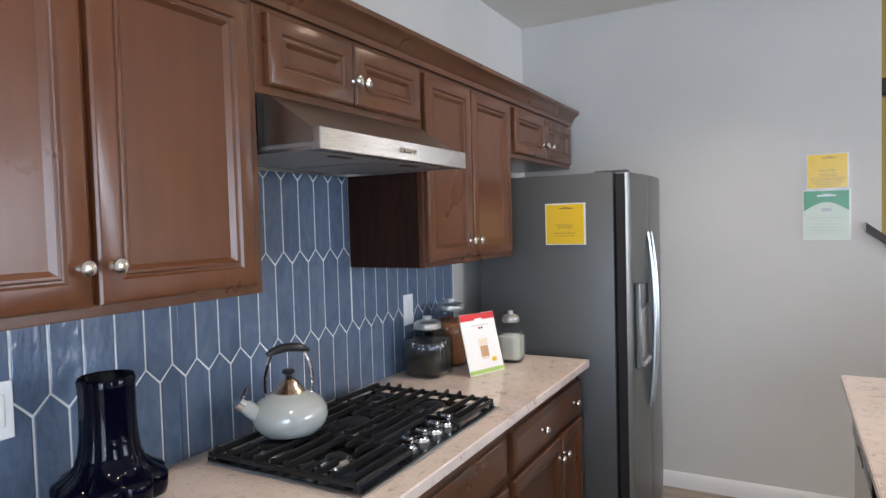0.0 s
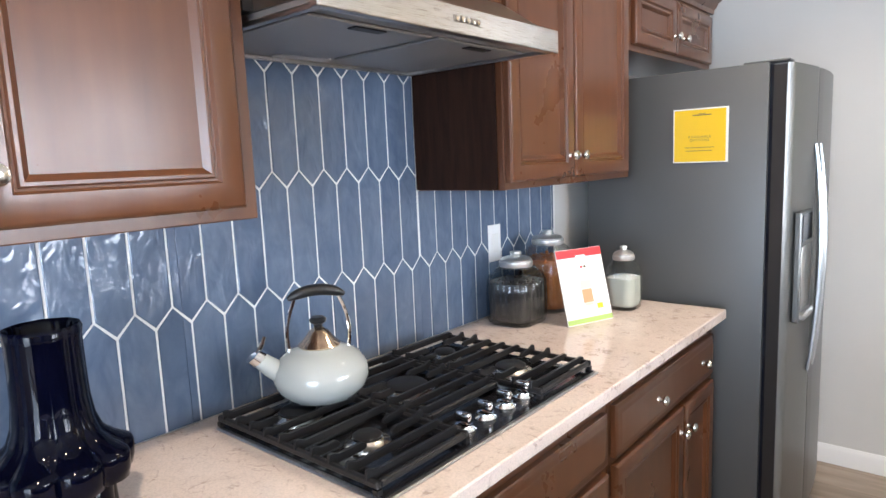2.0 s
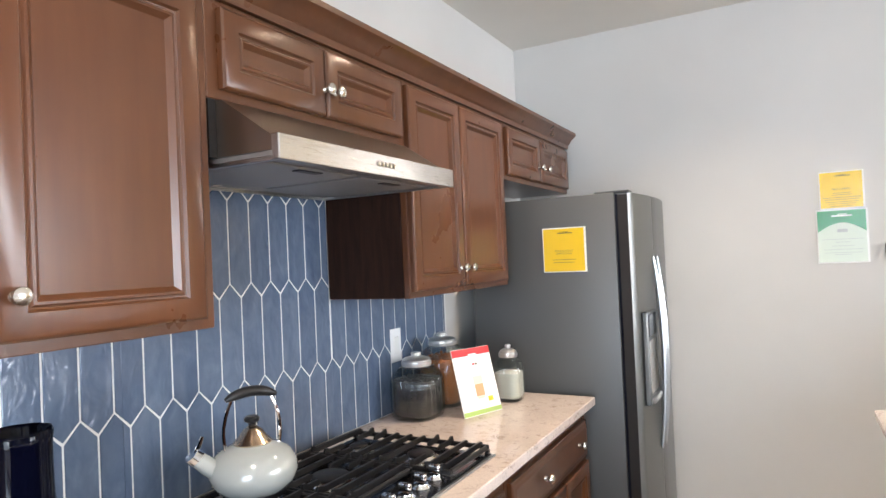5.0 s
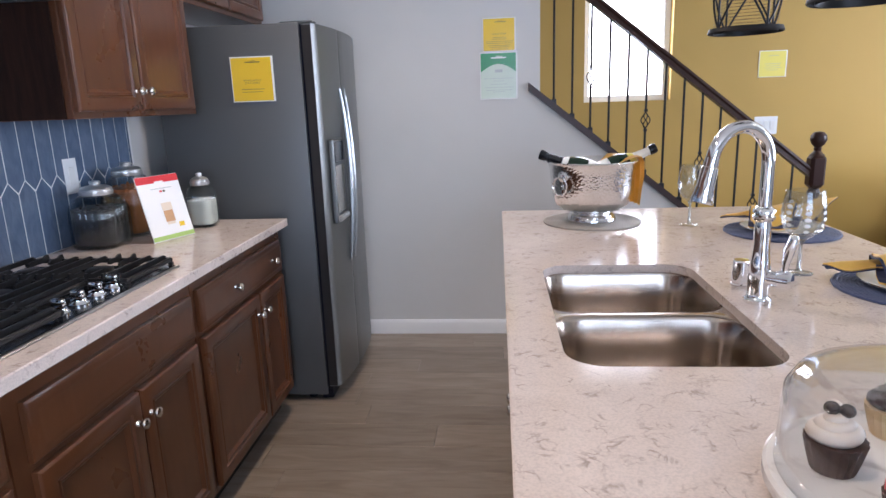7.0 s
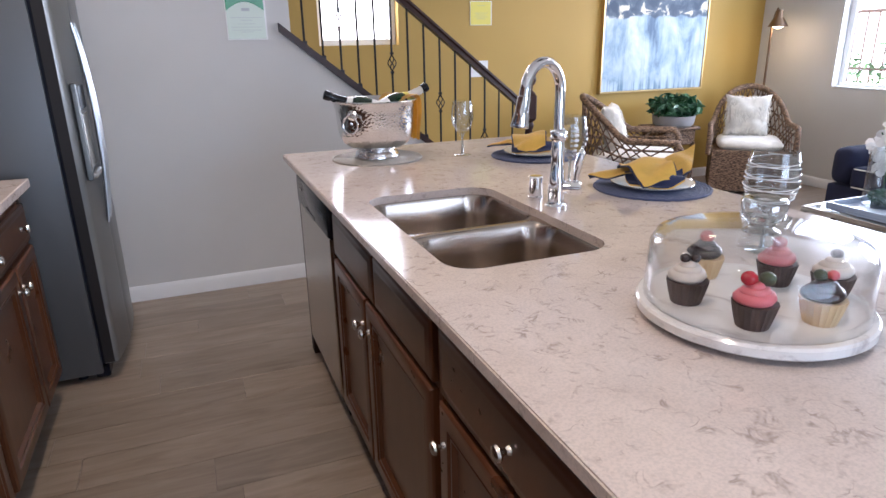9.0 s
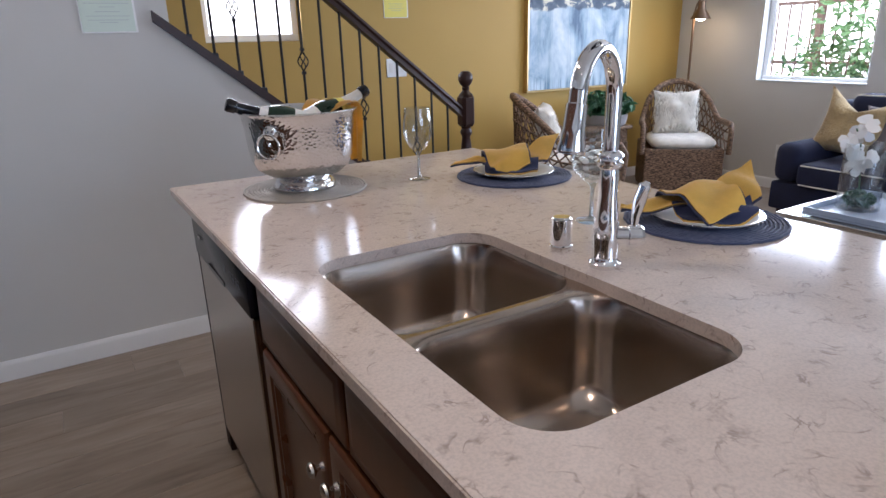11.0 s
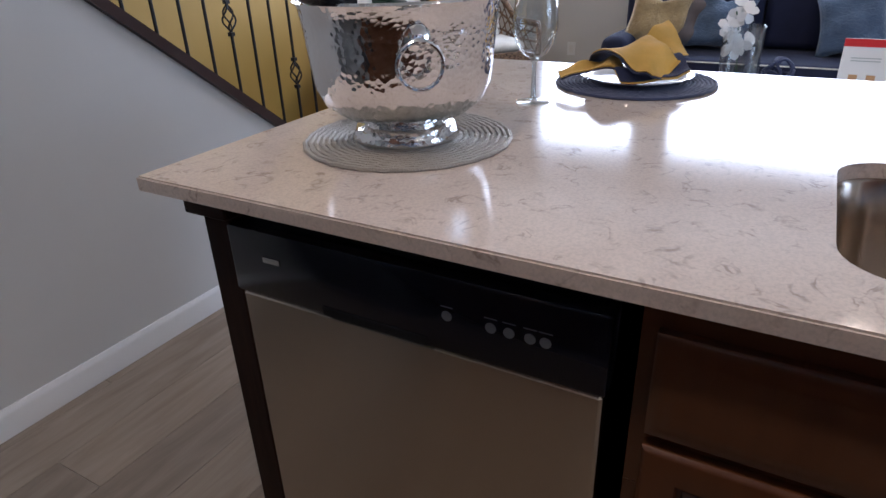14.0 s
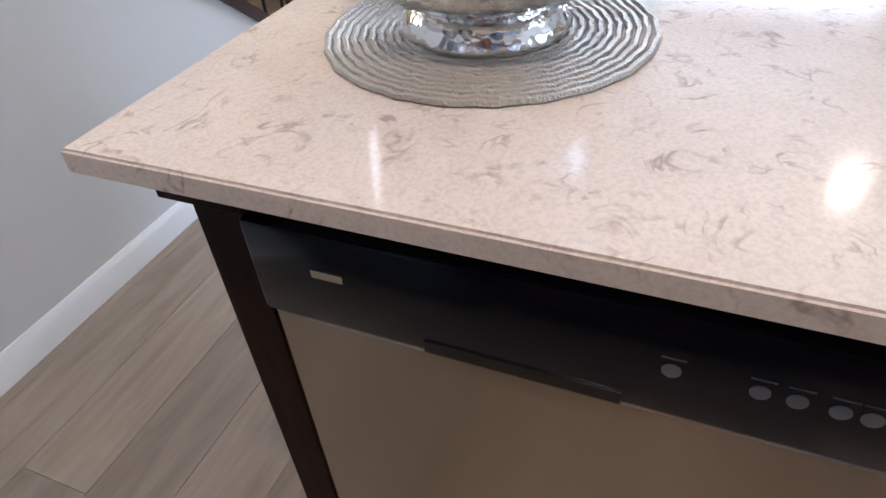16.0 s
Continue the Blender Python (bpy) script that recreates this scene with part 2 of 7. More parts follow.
M["navy_cloth"] = fabric("navy_woven_cloth", (0.022, 0.030, 0.085))
M["sofa_cloth"] = fabric("dark_navy_sofa_cloth", (0.006, 0.009, 0.036), 300, 0.9, 0.03)
M["placemat"] = fabric("slate_blue_placemat", (0.060, 0.075, 0.155), 300)
M["mustard_cloth"] = fabric("mustard_cloth", (0.74, 0.44, 0.075))
m = M["gold_cloth"] = fabric("gold_cloth", (0.50, 0.36, 0.17), 220)
bump(m, noise_tex(m, coords(m, (1, 1, 2.2)), 38, 3, 0.6, 1.5), 1.0, 0.02)
M["blue_cloth"] = fabric("dusty_blue_cloth", (0.075, 0.115, 0.185), 160)
bump(M["blue_cloth"], noise_tex(M["blue_cloth"], coords(M["blue_cloth"], (1, 1, 2)), 30, 3, 0.6, 1.2), 0.8, 0.015)
M["grey_cloth"] = fabric("grey_brown_cloth", (0.12, 0.10, 0.10))
M["cream_cloth"] = fabric("cream_cushion_cloth", (0.74, 0.70, 0.62))
M["fur"] = fabric("white_shaggy_fur", (0.72, 0.68, 0.60), 120, 1.0, 0.5)
m = M["wicker"] = mat("brown_wicker", (0.16, 0.105, 0.07), 0.7)
weave = noise_tex(m, coords(m, (45, 45, 150)), 1.0, 2, 0.5)
wire(m, ramp(m, weave, [(0.36, (0.040, 0.022, 0.014)), (0.5, (0.17, 0.100, 0.058)), (0.66, (0.34, 0.215, 0.13))]), bsdf(m).inputs["Base Color"])
bump(m, weave, 0.8, 0.008)
M["silver_cord"] = mat("silver_woven_cord", (0.42, 0.39, 0.345), 0.48, 0.55)
bump(M["silver_cord"], noise_tex(M["silver_cord"], coords(M["silver_cord"]), 330, 1), 0.9, 0.003)
M["porcelain"] = mat("white_porcelain", (0.78, 0.78, 0.76), 0.12)
M["marble"] = mat("white_marble", (0.76, 0.73, 0.70), 0.14)
m = M["marble"]
wire(m, ramp(m, noise_tex(m, coords(m), 9, 6, 0.65, 1.4), [(0.35, (0.52, 0.48, 0.46)), (0.48, (0.75, 0.72, 0.69)), (0.7, (0.80, 0.78, 0.75))]), bsdf(m).inputs["Base Color"])
M["choc"] = mat("chocolate_cake", (0.050, 0.024, 0.017), 0.6)
M["choc_gloss"] = mat("chocolate_icing", (0.028, 0.012, 0.010), 0.22)
M["vanilla"] = mat("vanilla_cake_paper", (0.62, 0.44, 0.24), 0.7)
M["pink"] = mat("pink_icing", (0.70, 0.16, 0.18), 0.45, Subsurface_Weight=0.1)
M["cream"] = mat("cream_icing", (0.72, 0.64, 0.56), 0.5)
M["berry"] = mat("red_berry", (0.42, 0.012, 0.025), 0.25)
M["olive"] = mat("dark_green_berry", (0.045, 0.060, 0.022), 0.35)
M["leaf"] = mat("leaf_green", (0.030, 0.105, 0.045), 0.4)
M["leaf_out"] = mat("garden_leaf", (0.16, 0.30, 0.13), 0.5)
M["petal"] = mat("white_petal", (0.80, 0.80, 0.80), 0.6)
M["stoneware"] = painted("grey_stoneware", (0.32, 0.31, 0.31), 0.6, 0.25)
M["paper"] = mat("white_card", (0.82, 0.82, 0.80), 0.35)
M["sheet_yellow"] = mat("yellow_printed_sheet", (0.80, 0.54, 0.02), 0.22)
M["sheet_pale"] = mat("pale_yellow_sheet", (0.80, 0.70, 0.16), 0.3)
M["sheet_green"] = mat("green_printed_ink", (0.030, 0.26, 0.085), 0.25)
M["sheet_mint"] = mat("pale_green_sheet", (0.58, 0.66, 0.55), 0.3)
M["ink_red"] = mat("red_ink", (0.62, 0.030, 0.035), 0.3)
M["ink_lime"] = mat("lime_ink", (0.36, 0.52, 0.12), 0.3)
M["ink_dark"] = mat("dark_ink", (0.10, 0.085, 0.03), 0.5)
M["ink_grey"] = mat("grey_ink", (0.42, 0.46, 0.44), 0.5)
M["dim_print"] = mat("dim_panel_print", (0.12, 0.13, 0.15), 0.4)
M["ink_cream"] = mat("cream_ink", (0.72, 0.62, 0.48), 0.4)
M["ink_tan"] = mat("latte_ink", (0.52, 0.30, 0.14), 0.4)
M["coffee"] = mat("coffee_beans", (0.020, 0.015, 0.014), 0.4)
M["pasta"] = mat("amber_candies", (0.40, 0.13, 0.035), 0.35)
M["flour"] = mat("white_sugar", (0.80, 0.73, 0.62), 0.8)
M["jar_lid"] = mat("light_silver_lid", (0.78, 0.78, 0.77), 0.32, 0.9)
M["fence"] = mat("brown_fence_metal", (0.14, 0.085, 0.065), 0.5)
M["stucco"] = painted("pale_stucco", (0.62, 0.56, 0.47), 0.9, 0.15)
M["gravel"] = painted("pale_gravel", (0.42, 0.37, 0.31), 0.95, 0.3, 0.8)
M["switch"] = mat("switch_plate_plastic", (0.82, 0.83, 0.83), 0.25)
m = M["canvas"] = mat("abstract_canvas", (0.35, 0.45, 0.55), 0.6)
v = coords(m, (1, 1, 0.55))
n1 = noise_tex(m, v, 4.2, 5, 0.62, 0.4)
n2 = noise_tex(m, coords(m, (12, 1, 0.7)), 1.6, 4, 0.6)
pale = ramp(m, n1, [(0.30, (0.12, 0.19, 0.28)), (0.40, (0.30, 0.42, 0.53)), (0.52, (0.50, 0.60, 0.66)), (0.66, (0.72, 0.76, 0.76)), (0.80, (0.70, 0.66, 0.52))])
pale = mixed(m, 0.55, pale, ramp(m, n2, [(0.36, (0.52, 0.62, 0.70)), (0.5, (1, 1, 1))]), "MULTIPLY")
night = ramp(m, noise_tex(m, coords(m), 9, 4, 0.55, 0.6), [(0.40, (0.055, 0.085, 0.13)), (0.56, (0.115, 0.155, 0.21)), (0.60, (0.66, 0.63, 0.50)), (0.72, (0.78, 0.76, 0.66))])
sep = node(m, "ShaderNodeSeparateXYZ")
wire(m, coords(m), sep.inputs[0])
edge = node(m, "ShaderNodeMath")
edge.operation = "MULTIPLY_ADD"
edge.inputs[1].default_value = 0.16
wire(m, noise_tex(m, coords(m, (1, 1, 1)), 7, 3), edge.inputs[0])
wire(m, sep.outputs["Z"], edge.inputs[2])
top = node(m, "ShaderNodeMapRange")
top.inputs["From Min"].default_value, top.inputs["From Max"].default_value = 1.615, 1.635
wire(m, edge.outputs[0], top.inputs["Value"])
foot = node(m, "ShaderNodeMapRange")
foot.inputs["From Min"].default_value, foot.inputs["From Max"].default_value = 1.09, 1.03
wire(m, edge.outputs[0], foot.inputs["Value"])
low = mixed(m, foot.outputs["Result"], pale, ramp(m, n2, [(0.40, (0.14, 0.24, 0.34)), (0.56, (0.50, 0.62, 0.70))]))
wire(m, mixed(m, top.outputs["Result"], low, night), bsdf(m).inputs["Base Color"])
bump(m, n1, 0.3, 0.004)
M["gold_frame"] = mat("thin_gold_frame", (0.60, 0.44, 0.20), 0.3, 0.8)
m = M["bulb"] = mat("warm_bulb", (1, 0.9, 0.7), 0.3)
bsdf(m).inputs["Emission Color"].default_value = (1.0, 0.78, 0.48, 1)
bsdf(m).inputs["Emission Strength"].default_value = 14
# emission for the added backdrop boards, so the windows look blown out
m = M["glow"] = mat("glowing_backdrop_white", (0.8, 0.8, 0.8), 1.0)
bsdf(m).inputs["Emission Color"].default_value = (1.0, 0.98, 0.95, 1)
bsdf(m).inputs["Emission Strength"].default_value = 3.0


# ---- building helpers ----
def thing(name, label, category, loc=(0, 0, 0), group="", kind=""):
    e = new(name)
    e.empty_display_size = 0.05
    e.location = loc
    return tagged(e, label, category, group, kind)


def part(name, bm, material, parent, label="", smooth=None, kind=""):
    """One mesh object made from bm (in world metres) under a thing or a part."""
    bmesh.ops.recalc_face_normals(bm, faces=bm.faces)
    me = bpy.data.meshes.new(name)
    bm.to_mesh(me)
    bm.free()
    me.materials.append(material)
    me.polygons.foreach_set("use_smooth", [True] * len(me.polygons))
    me.set_sharp_from_angle(angle=radians(smooth or 34))
    ob = new(name, me)
    if parent is not None:
        ob.parent = parent
        if parent.data is None:
            ob.matrix_parent_inverse = Matrix.Translation(-Vector(parent.location))
    return tagged(ob, label, kind=kind)


def solo(name, bm, material, label, category, kind="", group="", smooth=None):
    """A thing or piece of the setting that is one mesh."""
    return tagged(part(name, bm, material, None, smooth=smooth), label, category, group, kind)


def box(bm, x0, x1, y0, y1, z0, z1, bevel=0.0, seg=1):
    v = [bm.verts.new((x, y, z)) for z in (z0, z1) for y in (y0, y1) for x in (x0, x1)]
    f = [bm.faces.new([v[i] for i in q]) for q in ((0, 2, 3, 1), (4, 5, 7, 6), (0, 1, 5, 4), (2, 6, 7, 3), (0, 4, 6, 2), (1, 3, 7, 5))]
    if bevel:
        edges = list({e for q in f for e in q.edges})
        bmesh.ops.bevel(bm, geom=edges, offset=bevel, segments=seg, affect="EDGES", profile=0.5)
    return bm


def boxm(*a, **k):
    return box(bmesh.new(), *a, **k)


def lathe(bm, profile, cx=0.0, cy=0.0, cz=0.0, seg=32, m=None, wave=None):
    """Turn (radius, height) pairs round the upright axis; wave(angle, i) scales the radius."""
    rings = []
    for i, (r, z) in enumerate(profile):
        if r < 1e-6:
            rings.append([bm.verts.new((cx, cy, cz + z))])
        else:
            ring = []
            for k in range(seg):
                a = 2 * math.pi * k / seg
                s = r * (wave(a, i) if wave else 1.0)
                ring.append(bm.verts.new((cx + s * math.cos(a), cy + s * math.sin(a), cz + z)))
            rings.append(ring)
    for a, b in zip(rings, rings[1:]):
        for k in range(seg):
            q = [a[k % len(a)], a[(k + 1) % len(a)], b[(k + 1) % len(b)], b[k % len(b)]]
            q = list(dict.fromkeys(q))
            if len(q) > 2:
                bm.faces.new(q)
    if m is not None:
        bmesh.ops.transform(bm, matrix=m, verts=[v for r in rings for v in r])
    return bm


def lathem(profile, *a, **k):
    return lathe(bmesh.new(), profile, *a, **k)


def tube(bm, pts, r, seg=10, closed=False):
    """A round bar along points; r is one radius or one for each point."""
    pts = [Vector(p) for p in pts]
    n = len(pts)
    rs = [r] * n if isinstance(r, (int, float)) else r
    rings, up = [], None
    for i, p in enumerate(pts):
        if closed:
            d = pts[(i + 1) % n] - pts[i - 1]
        else:
            d = pts[min(i + 1, n - 1)] - pts[max(i - 1, 0)]
        d.normalize()
        if up is None:
            up = d.orthogonal().normalized()
        up = (up - d * up.dot(d)).normalized()
        side = d.cross(up)
        rings.append([bm.verts.new(p + rs[i] * (math.cos(2 * math.pi * k / seg) * up + math.sin(2 * math.pi * k / seg) * side)) for k in range(seg)])
    pairs = list(zip(rings, rings[1:])) + ([(rings[-1], rings[0])] if closed else [])
    for a, b in pairs:
        for k in range(seg):
            bm.faces.new([a[k], a[(k + 1) % seg], b[(k + 1) % seg], b[k]])
    if not closed:
        bm.faces.new(rings[0])
        bm.faces.new(rings[-1])
    return bm


def tubem(*a, **k):
    return tube(bmesh.new(), *a, **k)


def prism(bm, poly, axis, a0, a1):
    """Extrude a closed outline along an axis: x takes (y, z), y takes (x, z), z takes (x, y)."""
    def at(p, a):
        return {"x": (a, p[0], p[1]), "y": (p[0], a, p[1]), "z": (p[0], p[1], a)}[axis]
    lo = [bm.verts.new(at(p, a0)) for p in poly]
    hi = [bm.verts.new(at(p, a1)) for p in poly]
    n = len(poly)
    bm.faces.new(lo)
    bm.faces.new(hi[::-1])
    for i in range(n):
        bm.faces.new([lo[i], lo[(i + 1) % n], hi[(i + 1) % n], hi[i]])
    return bm


def prismm(*a):
    return prism(bmesh.new(), *a)


def rounded(x0, x1, y0, y1, r, n=6):
    pts = []
    for cx, cy, a0 in ((x1 - r, y1 - r, 0), (x0 + r, y1 - r, 90), (x0 + r, y0 + r, 180), (x1 - r, y0 + r, 270)):
        for k in range(n + 1):
            a = radians(a0 + 90 * k / n)
            pts.append((cx + r * math.cos(a), cy + r * math.sin(a)))
    return pts


def loops(bm, rings, cap_first=True, cap_last=True):
    """Skin between rings that have equally many points."""
    vs = [[bm.verts.new(p) for p in ring] for ring in rings]
    n = len(vs[0])
    for a, b in zip(vs, vs[1:]):
        for k in range(n):
            bm.faces.new([a[k], a[(k + 1) % n], b[(k + 1) % n], b[k]])
    if cap_first:
        bm.faces.new(vs[0][::-1])
    if cap_last:
        bm.faces.new(vs[-1])
    return bm


def front(face, sign, y0, y1, z0, z1, steps):
    """A cabinet door or drawer front: steps are (inset, height above the carcass) from its rim inwards."""
    rings = []
    for inset, h in steps:
        x = face + sign * h
        rings.append([(x, y0 + inset, z0 + inset), (x, y1 - inset, z0 + inset), (x, y1 - inset, z1 - inset), (x, y0 + inset, z1 - inset)])
    return loops(bmesh.new(), rings)


DOOR = [(0, 0), (0, 0.014), (0.003, 0.018), (0.007, 0.020), (0.044, 0.020), (0.048, 0.014), (0.052, 0.013), (0.055, 0.0165), (0.060, 0.0165), (0.070, 0.006), (0.074, 0.006)]
DRAWER = [(0, 0), (0, 0.013), (0.004, 0.016), (0.014, 0.017), (0.022, 0.020), (0.03, 0.020)]


def knob(x, y, z, sign, parent):
    turn = Matrix.Translation((x, y, z)) @ Matrix.Rotation(radians(90 * sign), 4, "Y")
    prof = [(0, 0), (0.009, 0), (0.008, 0.003), (0.0055, 0.007), (0.006, 0.013), (0.013, 0.018), (0.0155, 0.022), (0.014, 0.027), (0.008, 0.030), (0, 0.0305)]
    return part("knob", lathem(prof, seg=20, m=turn), M["nickel"], parent, "round satin nickel knob")

# ---- the setting: walls, ceiling, floor slab ----
CEIL, FAR, YEL, EAST, SOUTH = 2.725, 3.70, 4.95, 6.60, -2.90
WEST = -0.066  # face of the tiled wall


def wall_x(bm, x0, x1, y0, y1, z0, z1, holes=()):
    """A wall lying in a plane of constant x, with rectangular openings (ya, yb, za, zb)."""
    ys = sorted({y0, y1, *[h[0] for h in holes], *[h[1] for h in holes]})
    for a, b in zip(ys, ys[1:]):
        inside = [h for h in holes if h[0] <= a and b <= h[1]]
        if not inside:
            box(bm, x0, x1, a, b, z0, z1)
        for h in inside:
            box(bm, x0, x1, a, b, z0, h[2])
            box(bm, x0, x1, a, b, h[3], z1)
    return bm


def wall_y(bm, x0, x1, y0, y1, z0, z1, holes=()):
    xs = sorted({x0, x1, *[h[0] for h in holes], *[h[1] for h in holes]})
    for a, b in zip(xs, xs[1:]):
        inside = [h for h in holes if h[0] <= a and b <= h[1]]
        if not inside:
            box(bm, a, b, y0, y1, z0, z1)
        for h in inside:
            box(bm, a, b, y0, y1, z0, h[2])
            box(bm, a, b, y0, y1, h[3], z1)
    return bm


WIN_A = (3.19, 4.10, 0.91, 2.35)
WIN_B = (1.10, 2.93, 0.91, 2.35)
WIN_S = (2.17, 2.80, 1.35, 2.60)
ADDED_DOOR_S = (1.4, 3.8, 0.06, 2.10)
solo("wall_west", boxm(WEST - 0.16, WEST - 0.012, SOUTH - 0.15, FAR + 0.11, -0.02, CEIL), M["wall"], "plain greige painted kitchen wall", "wall", "structure")
# the far wall stops where the stair opens; below the rail it is cut to the slope of the stair
SL = 0.80


def cap_z(x):
    return 1.385 - SL * (x - 1.765)


poly = [(WEST - 0.012, -0.02), (3.42, -0.02), (3.42, max(0.02, cap_z(3.42))), (1.765, cap_z(1.765)), (1.765, CEIL), (WEST - 0.012, CEIL)]
solo("wall_north", prismm(poly, "y", FAR, FAR + 0.11), M["wall"], "greige painted wall cut along the stair slope", "wall", "structure")
solo("wall_yellow", wall_y(bmesh.new(), -0.9, EAST + 0.15, YEL, YEL + 0.15, -0.02, 5.2, [WIN_S]), M["yellow"], "mustard yellow painted wall behind the stair", "wall", "structure")
solo("wall_east", wall_x(bmesh.new(), EAST, EAST + 0.15, SOUTH - 0.15, YEL, -0.02, CEIL, [WIN_A, WIN_B]), M["wall"], "greige painted wall with two windows", "wall", "structure")
# unseen wall closes the room, with an opening added for the fill
solo("wall_south", wall_y(bmesh.new(), WEST - 0.012, EAST, SOUTH - 0.15, SOUTH, -0.02, CEIL, [ADDED_DOOR_S]), M["wall"], "unseen plain greige wall added to close the kitchen", "wall", "structure")
bm = bmesh.new()
box(bm, WEST - 0.16, EAST + 0.15, SOUTH - 0.15, FAR + 0.11, CEIL, CEIL + 0.25)
box(bm, 2.95, EAST + 0.15, FAR + 0.11, YEL, CEIL, CEIL + 0.25)
solo("ceiling", bm, M["ceiling"], "flat off-white painted ceiling", "ceiling", "structure")
# upper walls and ceiling out of view, added to keep the sun out
bm = bmesh.new()
box(bm, 2.95, 3.05, FAR + 0.11, YEL, CEIL + 0.25, 5.2)
box(bm, -0.9, 2.95, FAR, FAR + 0.11, CEIL + 0.25, 5.2)
box(bm, -1.05, -0.9, FAR, YEL + 0.15, -0.02, 5.2)
solo("wall_stairwell", bm, M["yellow"], "unseen yellow upper walls added to close the stairwell", "wall", "structure")
solo("ceiling_stairwell", boxm(-1.05, 3.05, FAR, YEL + 0.15, 5.2, 5.3), M["ceiling"], "unseen off-white ceiling added high over the stair", "ceiling", "structure")
solo("floor", boxm(-1.05, EAST + 0.15, SOUTH - 0.15, YEL + 0.15, -0.20, -0.006), M["floor_gap"], "subfloor showing in the joints of the planks", "floor", "structure")


def baseboard(name, pts, depth, h=0.088):
    """Profiled white skirting; pts = (x0, y0, x1, y1), depth signed away from the wall."""
    x0, y0, x1, y1 = pts
    d = depth
    prof = [(0, 0), (d, 0), (d, h * 0.78), (d * 0.75, h * 0.88), (d * 0.35, h), (0, h)]
    bm = bmesh.new()
    if x0 == x1:
        prism(bm, [(x0 + a, b) for a, b in prof], "y", y0, y1)
    else:
        prism(bm, [(y0 + a, b) for a, b in prof], "x", x0, x1)
    return solo(name, bm, M["white"], "white painted baseboard along the wall", "baseboard", "structure")


baseboard("baseboard_north", (WEST, FAR - 0.0005, 3.42, FAR - 0.0005), -0.014)
baseboard("baseboard_east", (EAST - 0.0005, SOUTH, EAST - 0.0005, YEL), -0.014)
baseboard("baseboard_yellow", (3.45, YEL - 0.0005, EAST - 0.016, YEL - 0.0005), -0.014)
bm = prismm([(3.42, 0), (3.434, 0), (3.434, 0.1), (3.42, 0.1)], "y", FAR - 0.014, FAR + 0.11)
solo("trim_stair_end", bm, M["white"], "white skirting at the end of the stair wall", "trim", "structure")


def window(name, x0, x1, y0, y1, z0, z1, label, sill=True):
    """A window in the opening: frame bars, pane and sill. One of the spans x, y is the wall's depth."""
    w = thing(name, label, "window", ((x0 + x1) / 2, (y0 + y1) / 2, z0), kind="structure")
    f = 0.045
    alongy = (y1 - y0) > (x1 - x0)
    for za, zb in ((z0, z0 + f), (z1 - f, z1)):
        part("window_frame", boxm(x0, x1, y0, y1, za, zb, bevel=0.004), M["white"], w)
    if alongy:
        part("window_frame", boxm(x0, x1, y0, y0 + f, z0 + f, z1 - f, bevel=0.004), M["white"], w)
        part("window_frame", boxm(x0, x1, y1 - f, y1, z0 + f, z1 - f, bevel=0.004), M["white"], w)
        xm = (x0 + x1) / 2
        p = part("pane", boxm(xm - 0.003, xm + 0.003, y0 + f, y1 - f, z0 + f, z1 - f), M["pane"], w)
    else:
        part("window_frame", boxm(x0, x0 + f, y0, y1, z0 + f, z1 - f, bevel=0.004), M["white"], w)
        part("window_frame", boxm(x1 - f, x1, y0, y1, z0 + f, z1 - f, bevel=0.004), M["white"], w)
        ym = (y0 + y1) / 2
        p = part("pane", boxm(x0 + f, x1 - f, ym - 0.003, ym + 0.003, z0 + f, z1 - f), M["pane"], w)
    p.visible_shadow = False
    return w


w = window("window_1", 6.68, 6.72, *WIN_A[:2], *WIN_A[2:], "white framed window onto the garden fence")
part("window_sill", boxm(6.592, 6.68, WIN_A[0] + 0.001, WIN_A[1] - 0.001, 0.911, 0.925, bevel=0.003), M["white"], w)
w = window("window_2", 6.68, 6.72, *WIN_B[:2], *WIN_B[2:], "wide white framed window above the sofa")
part("window_sill", boxm(6.592, 6.68, WIN_B[0] + 0.001, WIN_B[1] - 0.001, 0.911, 0.925, bevel=0.003), M["white"], w)
window("window_3", WIN_S[0], WIN_S[1], 5.03, 5.07, *WIN_S[2:], "tall bright window on the yellow stair wall")
# unseen door added in the opening of the south fill lamp
w = window("door_1", ADDED_DOOR_S[0], ADDED_DOOR_S[1], SOUTH - 0.10, SOUTH - 0.05, *ADDED_DOOR_S[2:], "white sliding glass patio door")

# ---- outside ----
solo("ground", boxm(-60, 120, -60, 120, -0.45, -0.25), M["gravel"], "pale dry gravel yard", "ground", "structure")
# glowing boards added outside to whiten the window views
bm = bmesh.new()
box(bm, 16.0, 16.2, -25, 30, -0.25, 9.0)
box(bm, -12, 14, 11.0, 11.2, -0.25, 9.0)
solo("backdrop", bm, M["glow"], "plain glowing white boards added beyond the yard", "backdrop", "structure")
f = thing("iron_fence", "brown metal bar fence outside the windows", "fence", (9.0, 3, -0.25))
for z in (0.15, 0.95, 1.62):
    part("rail", boxm(8.985, 9.015, -3.0, 8.0, z - 0.02, z + 0.02), M["fence"], f)
for k in range(12):
    y = -2.9 + k * 0.98
    part("post", boxm(8.965, 9.035, y - 0.035, y + 0.035, -0.25, 1.75), M["fence"], f)
for k in range(78):
    y = -2.95 + k * 0.14
    part("bar", boxm(8.992, 9.008, y - 0.008, y + 0.008, 0.05, 1.62), M["fence"], f)


